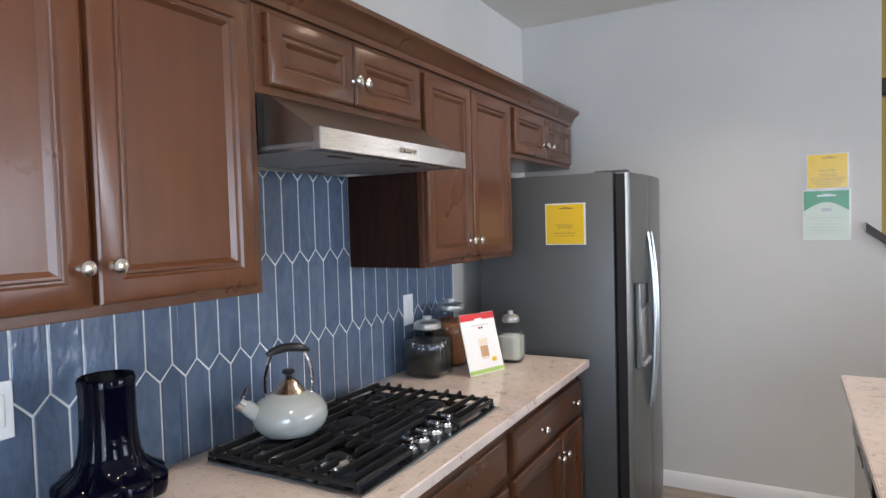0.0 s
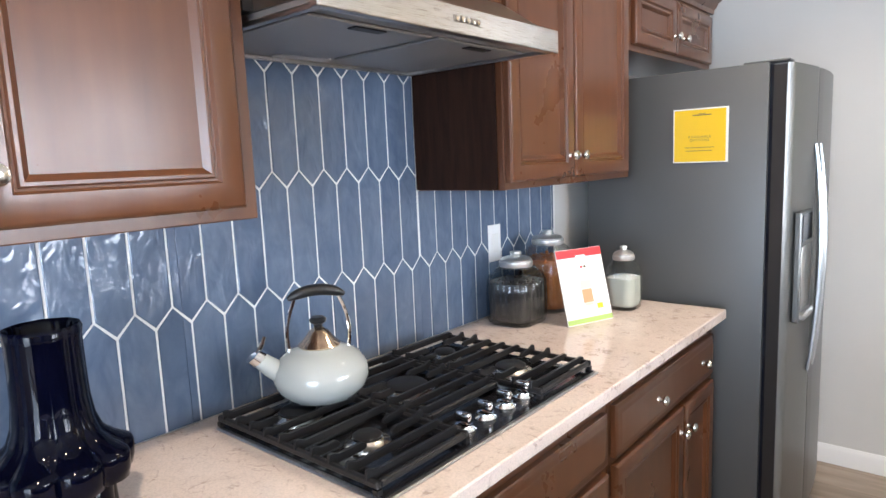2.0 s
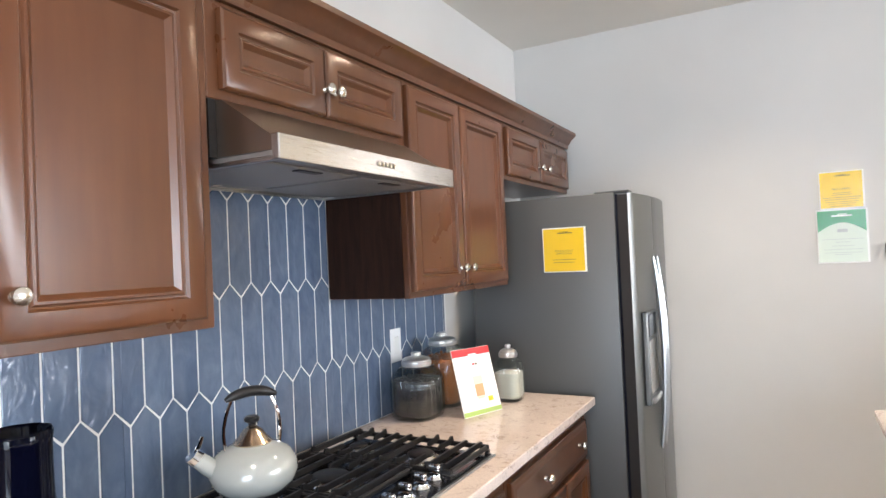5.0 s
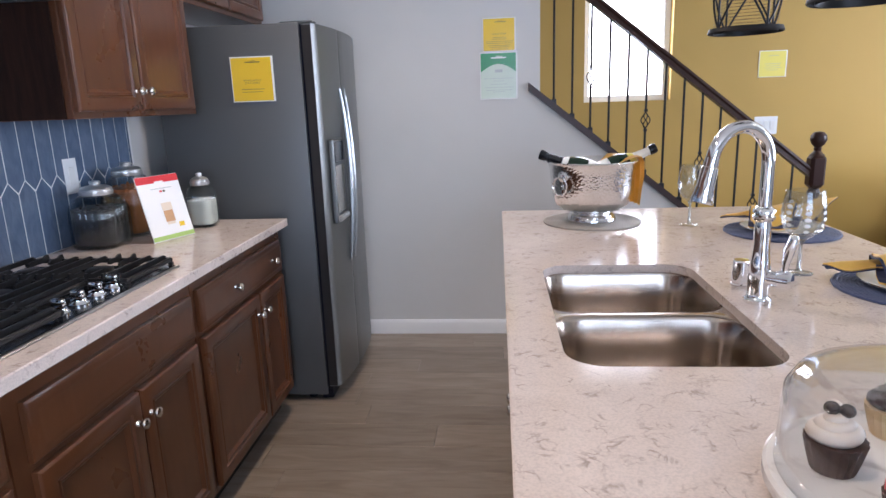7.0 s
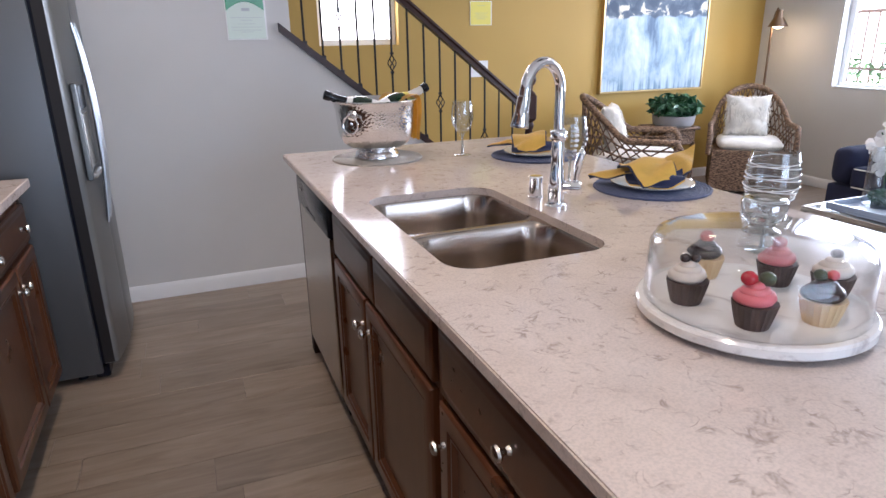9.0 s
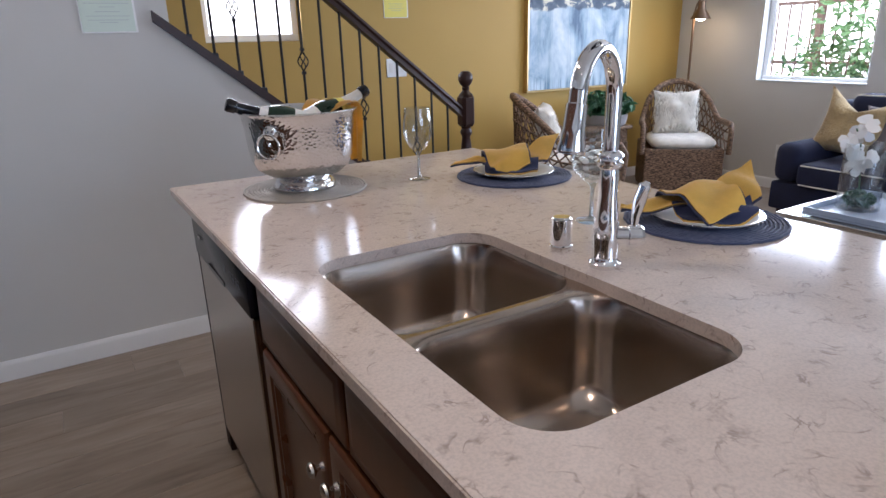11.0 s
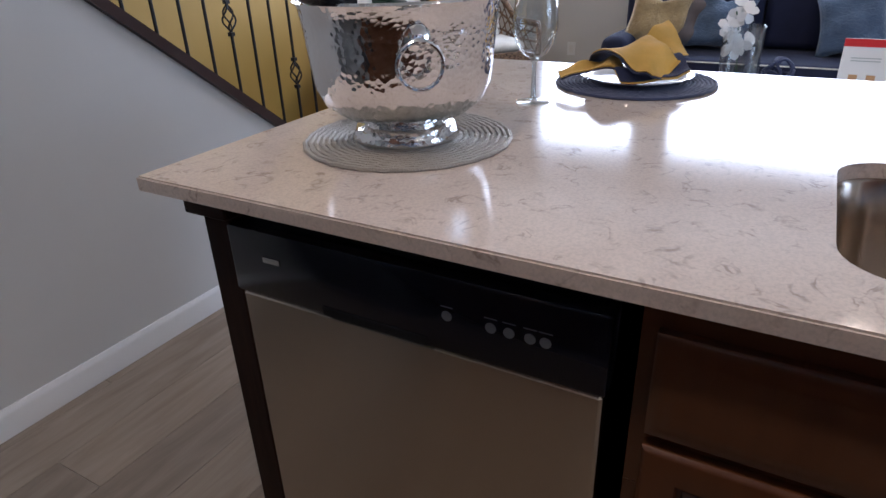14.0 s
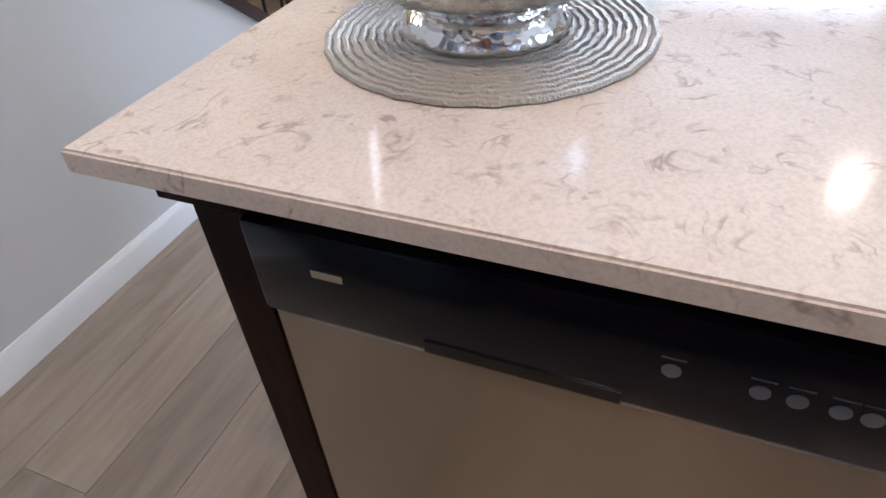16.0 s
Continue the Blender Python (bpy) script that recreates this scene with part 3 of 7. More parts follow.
def leaf_cloud(name, material, centre, size, count, leaf, seed, parent, flat=0.3):
    """Many small folded leaves about some twigs."""
    rnd = random.Random(seed)
    bm = bmesh.new()
    for k in range(count):
        d = Vector((rnd.gauss(0, 0.5), rnd.gauss(0, 0.5), rnd.gauss(0, 0.5)))
        if d.length > 1.05:
            d = d.normalized() * rnd.uniform(0.6, 1.05)
        p = Vector((centre[0] + d.x * size[0], centre[1] + d.y * size[1], centre[2] + d.z * size[2]))
        rot = Euler((rnd.uniform(0, 6.3), rnd.uniform(-0.9, 0.9), rnd.uniform(0, 6.3))).to_matrix()
        s = leaf * rnd.uniform(0.6, 1.25)
        pts = [(-1, 0, 0), (-0.3, 0.42, 0.10), (0.45, 0.36, 0.08), (1, 0, -flat), (0.45, -0.36, 0.08), (-0.3, -0.42, 0.10)]
        q = [bm.verts.new(p + rot @ (Vector(a) * s)) for a in pts]
        bm.faces.new([q[0], q[1], q[2], q[3]])
        bm.faces.new([q[0], q[3], q[4], q[5]])
    ob = part(name, bm, material, parent, kind="stuff")
    return ob


for (bx, by, h, seed) in ((8.1, 4.15, 1.25, 3), (8.4, 5.6, 0.9, 5), (10.5, 1.2, 0.45, 7), (8.3, 0.8, 0.35, 9)):
    b = thing("shrub", "leafy green garden shrub by the metal fence", "shrub", (bx, by, -0.25), "garden shrubs")
    for a in range(5):
        ang = a * 1.26
        part("stem", tubem([(bx, by, -0.25), (bx + 0.1 * math.cos(ang), by + 0.1 * math.sin(ang), h * 0.5), (bx + 0.28 * math.cos(ang), by + 0.28 * math.sin(ang), h * 0.95)], [0.018, 0.012, 0.005], 6), M["fence"], b)
    leaf_cloud("crown", M["leaf_out"], (bx, by, h * 0.72), (0.55, 0.55, h * 0.62), 900, 0.05, seed, b)

# ---- stair ----
stair = thing("staircase", "carpetless stair rising behind the greige wall", "stairs", (2.4, 4.38, 0), kind="structure")
for k in range(13):
    x1 = 3.30 - k * 0.235
    part("step", boxm(x1 - 0.262, x1, FAR + 0.115, YEL - 0.005, k * 0.188, (k + 1) * 0.188, bevel=0.006), M["plank"], stair)
bm = bmesh.new()
x0, x1 = 1.70, 3.40
prism(bm, [(x0, cap_z(x0) + 0.0), (x1, cap_z(x1)), (x1, cap_z(x1) + 0.045), (x0, cap_z(x0) + 0.045)], "y", FAR - 0.022, FAR + 0.132)
balustrade = thing("stair_balustrade", "dark wood stair rail with black iron balusters", "railing", (2.5, FAR + 0.05, 0))
part("cap", bm, M["rail"], balustrade, "dark stained sloping wall cap")


def rail_z(x):
    return 2.118 - SL * (x - 1.80)


yr = FAR + 0.06
bm = bmesh.new()
prof = [(-0.028, -0.03), (-0.022, 0.0), (-0.03, 0.012), (-0.024, 0.03), (0, 0.036), (0.024, 0.03), (0.03, 0.012), (0.022, 0.0), (0.028, -0.03)]
xs = (1.775, 3.275)
loops(bm, [[(x, yr + a, rail_z(x) + b) for a, b in prof] for x in xs])
box(bm, 1.765, 1.83, yr - 0.034, yr + 0.034, rail_z(1.775) - 0.04, rail_z(1.775) + 0.045, bevel=0.008)
part("handrail", bm, M["rail"], balustrade, "dark stained wooden handrail")
for k in range(14):
    x = 1.846 + k * 0.103
    zb, zt = cap_z(x) + 0.035, rail_z(x) - 0.02
    if x > 3.24:
        break
    bm = bmesh.new()
    basket = k % 3 == 2
    zc = (1.512 - SL * (x - 2.036)) if basket else None
    if basket:
        tube(bm, [(x, yr, zb), (x, yr, zc - 0.045)], 0.0065, 6)
        tube(bm, [(x, yr, zc + 0.045), (x, yr, zt)], 0.0065, 6)
        for s in range(4):
            pts = []
            for j in range(9):
                u = j / 8
                a = s * math.pi / 2 + u * 2.6
                r = 0.024 * math.sin(math.pi * u) + 0.001
                pts.append((x + r * math.cos(a), yr + r * math.sin(a), zc - 0.046 + 0.092 * u))
            tube(bm, pts, 0.0035, 5)
        for z in (zc - 0.055, zc + 0.055):
            box(bm, x - 0.009, x + 0.009, yr - 0.009, yr + 0.009, z - 0.007, z + 0.007)
    else:
        tube(bm, [(x, yr, zb), (x, yr, zt)], 0.0065, 6)
    b = part("baluster", bm, M["black_metal"], balustrade)
    part("shoe", boxm(x - 0.014, x + 0.014, yr - 0.014, yr + 0.014, cap_z(x) + 0.03, cap_z(x) + 0.068, bevel=0.004), M["black_metal"], b)
newel = thing("newel_post", "turned dark wood newel post with ball top", "post", (3.31, yr, 0))
bm = boxm(3.265, 3.355, yr - 0.045, yr + 0.045, 0.0, 0.40, bevel=0.005)
part("base_block", bm, M["rail"], newel)
prof = [(0.045, 0.40), (0.038, 0.42), (0.03, 0.46), (0.034, 0.55), (0.036, 0.66), (0.03, 0.74), (0.024, 0.79), (0.034, 0.81), (0.034, 0.825), (0.026, 0.84), (0.03, 0.85)]
part("shaft", lathem(prof, 3.31, yr), M["rail"], newel)
part("upper_block", boxm(3.268, 3.352, yr - 0.042, yr + 0.042, 0.85, 1.03, bevel=0.016), M["rail"], newel)
prof = [(0.042, 1.03), (0.03, 1.04), (0.018, 1.055), (0.022, 1.07), (0.018, 1.075), (0.033, 1.09), (0.043, 1.115), (0.04, 1.14), (0.025, 1.158), (0, 1.163)]
part("finial", lathem(prof, 3.31, yr), M["rail"], newel)

# ---- the run of cabinets on the west wall ----
def carcass(name, label, x0, x1, y0, y1, z0, z1, material):
    c = thing(name, label, "cabinet", ((x0 + x1) / 2, (y0 + y1) / 2, z0), "kitchen cabinets")
    part("body", boxm(x0, x1, y0, y1, z0, z1, bevel=0.002), material, c)
    return c


UF = 0.254  # face of the wall cabinets' bodies
def wall_cab(y0, y1, z0, z1, doors, label, knob_z):
    c = carcass("wall_cabinet", label, WEST + 0.002, UF, y0, y1, z0, z1, M["wood"])
    for ya, yb, ky in doors:
        d = part("door", front(UF + 0.001, 1, ya, yb, z0 + 0.022, z1 - 0.018, DOOR), M["wood"], c)
        knob(UF + 0.021, ky, knob_z, 1, d)
    return c


TOP, LOW = 2.075, 1.379
wall_cab(-1.18, -0.151, LOW, TOP, [(-1.16, -0.67, -0.70), (-0.66, -0.17, -0.63)], "stained cherry wall cabinet with two doors", 1.472)
wall_cab(-0.15, 1.102, LOW, TOP, [(-0.13, 0.262, 0.02), (0.272, 0.668, 0.645), (0.682, 1.070, 0.706)], "stained cherry wall cabinet beside the hood", 1.472)
wall_cab(1.103, 1.872, 1.860, TOP, [(1.134, 1.472, 1.466), (1.478, 1.844, 1.509)], "short cherry wall cabinet above the hood", 1.949)
c = carcass("wall_cabinet", "tall cherry wall cabinet with pair of doors", WEST + 0.002, UF, 1.873, 2.668, LOW, TOP, M["wood"])
# thin sheet over the cabinet side carries its shade as dark colour
part("side_panel", boxm(WEST + 0.004, UF - 0.02, 1.8665, 1.8725, LOW + 0.002, 1.858), M["wood_shaded"], c, "cabinet side with its shade put into the colour")
for ya, yb, ky in ((1.880, 2.232, 2.198), (2.240, 2.632, 2.262)):
    d = part("door", front(UF + 0.001, 1, ya, yb, 1.400, TOP - 0.018, DOOR), M["wood"], c)
    knob(UF + 0.021, ky, 1.466, 1, d)
wall_cab(2.669, 3.560, 1.828, TOP, [(2.69, 3.090, 3.070), (3.100, 3.535, 3.165)], "short cherry wall cabinet over the fridge", 1.918)
# crown moulding along the top, returned at its end
crown = thing("crown_moulding", "dark cherry crown moulding on the cabinets", "moulding", (0.2, 1.5, TOP), kind="structure")
prof = [(WEST, TOP + 0.001), (UF + 0.010, TOP + 0.001), (UF + 0.012, TOP + 0.02), (UF + 0.022, TOP + 0.028), (UF + 0.03, TOP + 0.045), (UF + 0.052, TOP + 0.062), (UF + 0.058, TOP + 0.066), (UF + 0.058, TOP + 0.082), (WEST, TOP + 0.082)]
part("moulding", prismm(prof, "y", -1.18, 3.580), M["wood"], crown)

# base cabinets
BF = 0.545
def base_cab(y0, y1, label, drawers, doors, handed=1, x_wall=WEST + 0.002, face=BF):
    lo, hi = min(x_wall, face), max(x_wall, face)
    c = carcass("base_cabinet", label, lo, hi, y0, y1, 0.10, 0.876, M["wood"])
    part("toe_kick", boxm(lo + (0.0 if handed > 0 else 0.065), hi - (0.065 if handed > 0 else 0.0), y0, y1, 0.0, 0.0995), M["kick"], c)
    for ya, yb, za, zb, knobs in drawers:
        d = part("drawer_front", front(face + 0.001 * handed, handed, ya, yb, za, zb, DRAWER), M["wood"], c)
        for ky in knobs:
            knob(face + 0.021 * handed, ky, (za + zb) / 2, handed, d)
    for ya, yb, za, zb, ky, kz in doors:
        d = part("door", front(face + 0.001 * handed, handed, ya, yb, za, zb, DOOR), M["wood"], c)
        if ky is not None:
            knob(face + 0.021 * handed, ky, kz, handed, d)
    return c


base_cab(1.873, 2.708, "stained cherry base cabinet next to the fridge", [(1.894, 2.678, 0.690, 0.832, (2.166, 2.552))],
         [(1.894, 2.380, 0.125, 0.668, 2.352, 0.590), (2.388, 2.678, 0.125, 0.668, 2.416, 0.590)])
base_cab(1.085, 1.872, "stained cherry base cabinet under the cooktop", [(1.130, 1.848, 0.690, 0.828, ())],
         [(1.130, 1.508, 0.125, 0.668, 1.480, 0.590), (1.516, 1.848, 0.125, 0.668, 1.544, 0.590)])
base_cab(0.60, 1.084, "stained cherry base cabinet with drawers", [(0.62, 1.064, 0.695, 0.835, (0.84,)), (0.62, 1.064, 0.42, 0.675, (0.84,)), (0.62, 1.064, 0.125, 0.40, (0.84,))], [])
base_cab(-0.30, 0.599, "stained cherry base cabinet with two doors", [(-0.28, 0.58, 0.695, 0.835, (0.0, 0.3))],
         [(-0.28, 0.146, 0.125, 0.672, 0.118, 0.605), (0.154, 0.58, 0.125, 0.672, 0.182, 0.605)])
base_cab(-1.18, -0.301, "stained cherry base cabinet with two doors", [(-1.16, -0.32, 0.695, 0.835, (-0.9, -0.6))],
         [(-1.16, -0.744, 0.125, 0.672, -0.772, 0.605), (-0.736, -0.32, 0.125, 0.672, -0.708, 0.605)])
solo("countertop", boxm(WEST + 0.0005, 0.591, -1.19, 2.716, 0.880, 0.914, bevel=0.003), M["quartz"], "beige veined quartz worktop along the wall", "countertop")
# range hood
HY0, HY1, HX, HZ = 1.125, 1.858, 0.431, 1.713
hood = thing("range_hood", "stainless under-cabinet range hood", "range hood", (0.2, 1.49, HZ))
# canopy uses the steel tinted for its brown reflection
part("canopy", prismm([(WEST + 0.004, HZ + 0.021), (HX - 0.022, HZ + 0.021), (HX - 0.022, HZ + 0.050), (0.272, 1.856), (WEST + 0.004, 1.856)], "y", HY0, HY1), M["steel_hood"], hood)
lip = part("front_lip", boxm(HX - 0.0215, HX, HY0 - 0.004, HY1 + 0.004, HZ, HZ + 0.053, bevel=0.002), M["steel"], hood, "bright brushed steel front edge")
part("button_bar", boxm(HX, HX + 0.002, 1.456, 1.540, HZ + 0.021, HZ + 0.034, bevel=0.0008), M["steel_hood"], lip)
for k in range(5):
    part("button", lathem([(0, 0), (0.0055, 0), (0.0055, 0.004), (0, 0.005)], seg=12, m=Matrix.Translation((HX + 0.002, 1.464 + k * 0.017, HZ + 0.0275)) @ Matrix.Rotation(radians(90), 4, "Y")), M["nickel"], lip)
part("underside", boxm(WEST + 0.006, HX - 0.023, HY0 + 0.003, HY1 - 0.003, HZ + 0.010, HZ + 0.0205), M["filter"], hood)
for xa, xb, ya, yb in ((WEST + 0.006, HX - 0.023, HY0 + 0.003, HY0 + 0.018), (WEST + 0.006, HX - 0.023, HY1 - 0.018, HY1 - 0.003), (WEST + 0.006, WEST + 0.020, HY0 + 0.0185, HY1 - 0.0185)):
    part("rim_fold", boxm(xa, xb, ya, yb, HZ + 0.001, HZ + 0.0095, bevel=0.001), M["steel"], hood)
for ya, yb in ((1.16, 1.478), (1.502, 1.82)):
    g = part("grease_filter", boxm(0.02, 0.355, ya, yb, HZ + 0.004, HZ + 0.0095, bevel=0.002), M["filter"], hood)
    part("filter_latch", boxm(0.32, 0.345, (ya + yb) / 2 - 0.04, (ya + yb) / 2 + 0.04, HZ + 0.001, HZ + 0.0036, bevel=0.001), M["black_metal"], g)
part("lamp_lens", boxm(-0.03, 0.012, 1.36, 1.50, HZ + 0.006, HZ + 0.0095), M["porcelain"], hood)
part("side_spacer", boxm(WEST + 0.004, 0.255, 1.104, HY0 - 0.0005, HZ + 0.021, 1.858), M["black_metal"], hood)

# ---- fridge ----
FY0, FY1 = 2.742, 3.500
fr = thing("refrigerator", "side-by-side stainless refrigerator with ice dispenser", "refrigerator", (0.38, 3.12, 0))
part("body", boxm(0.03, 0.690, FY0, FY1, 0.03, 1.742, bevel=0.006, seg=2), M["fridge_side"], fr, "dark grey textured cabinet side")
part("foot_grille", boxm(0.66, 0.715, FY0 + 0.012, FY1 - 0.012, 0.010, 0.062, bevel=0.004), M["black_panel"], fr)
part("gasket", boxm(0.690, 0.702, FY0 + 0.012, FY1 - 0.012, 0.07, 1.735), M["black_panel"], fr)
for ya in (FY0 + 0.03, FY1 - 0.09):
    part("hinge_cover", boxm(0.60, 0.745, ya, ya + 0.06, 1.743, 1.751, bevel=0.003), M["fridge_side"], fr)
    part("foot", lathem([(0, 0), (0.02, 0), (0.02, 0.03), (0, 0.03)], 0.60, ya + 0.03, 0.0, seg=14), M["black_panel"], fr)
    part("foot", lathem([(0, 0), (0.02, 0), (0.02, 0.03), (0, 0.03)], 0.10, ya + 0.03, 0.0, seg=14), M["black_panel"], fr)


def bowed(y0, y1, z0, z1, x0, xe, bow, side0, side1, hole=None):
    """A door whose front bows outwards across the whole fridge."""
    bm = bmesh.new()
    n = 14
    def xf(y):
        u = (y - FY0) / (FY1 - FY0)
        return xe + bow * (1 - (2 * u - 1) ** 2)
    outline = [(x0, y0)] + [(xf(y0 + (y1 - y0) * k / n) - (0.012 if (k == 0 and side0) or (k == n and side1) else 0.004 if k in (0, n) else 0), y0 + (y1 - y0) * k / n) for k in range(n + 1)] + [(x0, y1)]
    prism(bm, outline, "z", z0, z1)
    return bm


SPLIT = 3.036
part("door_side", boxm(0.7035, 0.742, FY0 - 0.0012, FY0 + 0.0012, 0.08, 1.730), M["kick"], fr, "dark plastic edge of the freezer door")
dl = part("freezer_door", bowed(FY0 + 0.002, SPLIT - 0.003, 0.075, 1.735, 0.703, 0.755, 0.035, True, False), M["steel_v"], fr, "brushed stainless freezer door")
dr = part("fridge_door", bowed(SPLIT + 0.003, FY1 - 0.002, 0.075, 1.735, 0.703, 0.755, 0.035, False, True), M["steel_v"], fr, "brushed stainless fridge door")
for yy, par, sgn in ((SPLIT - 0.03, dl, -1), (SPLIT + 0.03, dr, 1)):
    pts = []
    for k in range(17):
        u = k / 16
        b = math.sin(math.pi * u)
        pts.append((0.788 + 0.026 * b ** 0.8, yy + sgn * 0.012 * (1 - b), 0.640 + 0.830 * u))
    part("handle", tubem(pts, [0.006 + 0.006 * math.sin(math.pi * k / 16) for k in range(17)], 10), M["handle_steel"], par, "long bowed satin metal handle")
disp = part("dispenser_frame", boxm(0.766, 0.789, 2.800, 2.985, 0.86, 1.245, bevel=0.005), M["steel_v"], dl, "ice and water dispenser surround")

fr.location.y += 0.040
FY0 += 0.040

# ---- the island ----
IX0, IX1, IY0, IY1 = 1.540, 2.705, -0.75, 2.800
SX0, SX1, SY0, SY1 = 1.648, 2.062, 1.122, 1.845
hole = rounded(SX0, SX1, SY0, SY1, 0.075, 8)


def slab_with_hole(x0, x1, y0, y1, z0, z1, inner):
    """A stone slab with a smooth hole: quads join the hole to a matching ring, then to the rim."""
    bm = bmesh.new()
    ring = []
    cx, cy = (SX0 + SX1) / 2, (SY0 + SY1) / 2
    ox0, ox1, oy0, oy1 = SX0 - 0.06, SX1 + 0.06, SY0 - 0.06, SY1 + 0.06
    for px, py in inner:
        dx, dy = px - cx, py - cy
        k = min((ox1 - cx) / abs(dx) if dx else 9, (oy1 - cy) / abs(dy) if dy else 9)
        ring.append((cx + dx * k, cy + dy * k))
    n = len(inner)
    corners = [(ox1, oy1), (ox0, oy1), (ox0, oy0), (ox1, oy0)]
    for c in corners:
        j = min(range(n), key=lambda i: (ring[i][0] - c[0]) ** 2 + (ring[i][1] - c[1]) ** 2)
        ring[j] = c
    for z, flip in ((z0, True), (z1, False)):
        a = [bm.verts.new((*p, z)) for p in inner]
        b = [bm.verts.new((*p, z)) for p in ring]
        for i in range(n):
            bm.faces.new([a[i], a[(i + 1) % n], b[(i + 1) % n], b[i]])
        idx = [min(range(n), key=lambda i: (ring[i][0] - c[0]) ** 2 + (ring[i][1] - c[1]) ** 2) for c in corners]
        o = [bm.verts.new((*p, z)) for p in ((x1, y1), (x0, y1), (x0, y0), (x1, y0))]
        for q in range(4):
            i0, i1 = idx[q], idx[(q + 1) % 4]
            run = [b[i % n] for i in range(i0, (i1 if i1 > i0 else i1 + n) + 1)]
            bm.faces.new([o[q], *run, o[(q + 1) % 4]])
        if z == z0:
            lo_a, lo_o = a, o
    for i in range(n):
        bm.faces.new([lo_a[i], lo_a[(i + 1) % n], a[(i + 1) % n], a[i]])
    for q in range(4):
        bm.faces.new([lo_o[q], lo_o[(q + 1) % 4], o[(q + 1) % 4], o[q]])
    rim = [e for e in bm.edges if all(abs(v.co.z - z1) < 1e-6 for v in e.verts) and all(v.co.x in (x0, x1) or abs(v.co.x - x0) < 1e-5 or abs(v.co.x - x1) < 1e-5 or abs(v.co.y - y0) < 1e-5 or abs(v.co.y - y1) < 1e-5 for v in e.verts)]
    bmesh.ops.bevel(bm, geom=rim, offset=0.003, segments=2, affect="EDGES")
    return bm


solo("island_countertop", slab_with_hole(IX0, IX1, IY0, IY1, 0.890, 0.914, hole), M["quartz"], "beige veined quartz island top with sink cut-out", "countertop")
IF = 1.592  # face of the island's cabinet bodies, which look towards -x
IB = 2.38


def island_cab(y0, y1, label, drawers, doors, open_top=False):
    c = thing("base_cabinet", label, "cabinet", ((IF + IB) / 2, (y0 + y1) / 2, 0), "kitchen cabinets")
    if open_top:
        bm = boxm(IF, IB, y0, y1, 0.10, 0.60)
        part("front_panel", boxm(IF, IF + 0.02, y0, y1, 0.601, 0.888), M["wood"], c)
        part("back_panel", boxm(IB - 0.02, IB, y0, y1, 0.601, 0.888), M["wood"], c)
        for ya in (y0, y1 - 0.016):
            part("side_panel", boxm(IF + 0.0205, IB - 0.0205, ya, ya + 0.016, 0.601, 0.888), M["wood"], c)
    else:
        bm = boxm(IF, IB, y0, y1, 0.10, 0.888, bevel=0.002)
    part("body", bm, M["wood"], c)
    part("toe_kick", boxm(IF + 0.07, IB, y0, y1, 0.0, 0.0995), M["kick"], c)
    for ya, yb, za, zb, knobs in drawers:
        d = part("drawer_front", front(IF - 0.001, -1, ya, yb, za, zb, DRAWER), M["wood"], c)
        for ky in knobs:
            knob(IF - 0.021, ky, (za + zb) / 2, -1, d)
    for ya, yb, za, zb, ky, kz in doors:
        d = part("door", front(IF - 0.001, -1, ya, yb, za, zb, DOOR), M["wood"], c)
        knob(IF - 0.021, ky, kz, -1, d)


island_cab(1.055, 2.018, "stained cherry sink cabinet of the island", [(1.520, 1.998, 0.695, 0.838, ()), (1.075, 1.508, 0.695, 0.838, ())],
           [(1.612, 1.998, 0.125, 0.678, 1.640, 0.590), (1.075, 1.600, 0.125, 0.678, 1.572, 0.590)], True)
island_cab(0.45, 1.054, "stained cherry island cabinet with drawer", [(0.472, 1.030, 0.695, 0.838, (0.72,))], [(0.472, 1.030, 0.125, 0.678, 1.0, 0.590)])
island_cab(-0.60, 0.449, "stained cherry island cabinet with drawer", [(-0.58, 0.43, 0.695, 0.838, (-0.3, 0.1))], [(-0.58, -0.08, 0.125, 0.678, -0.11, 0.590), (-0.07, 0.43, 0.125, 0.678, -0.04, 0.590)])
e = thing("island_end_panel", "dark wooden end panel of the island, shade in its colour", "panel", (2.0, 2.69, 0), kind="structure")
# panel and moulding use the wood darkened in colour for shade
part("panel", boxm(IF - 0.012, IB, 2.652, 2.712, 0.0, 0.848, bevel=0.002), M["wood_shaded"], e)
part("support_moulding", boxm(IF - 0.02, IB, 2.652, 2.745, 0.849, 0.8885, bevel=0.003), M["wood_shaded"], e)
part("back_panel", boxm(IB + 0.001, IB + 0.016, -0.60, 2.712, 0.0, 0.888), M["wood"], e)

# ---- double sink ----
sink = thing("kitchen_sink", "double bowl satin stainless undermount sink", "sink", ((SX0 + SX1) / 2, (SY0 + SY1) / 2, 0.66))


def bowl(x0, x1, y0, y1, depth, r=0.075):
    rings = []
    for inset, z, rr in ((0.0, 0.8765, r), (0.004, 0.868, r), (0.010, 0.80, r), (0.016, 0.876 - depth + 0.045, r), (0.030, 0.876 - depth + 0.018, r - 0.004), (0.055, 0.876 - depth + 0.003, r - 0.015), (0.09, 0.876 - depth, r - 0.03)):
        rings.append([(*p, z) for p in rounded(x0 + inset, x1 - inset, y0 + inset, y1 - inset, max(0.02, rr), 8)])
    return loops(bmesh.new(), rings, cap_first=False)


DIV = 1.475
part("bowl", bowl(SX0 - 0.006, SX1 + 0.006, DIV + 0.018, SY1 + 0.006, 0.20), M["steel_sink"], sink, smooth=50)
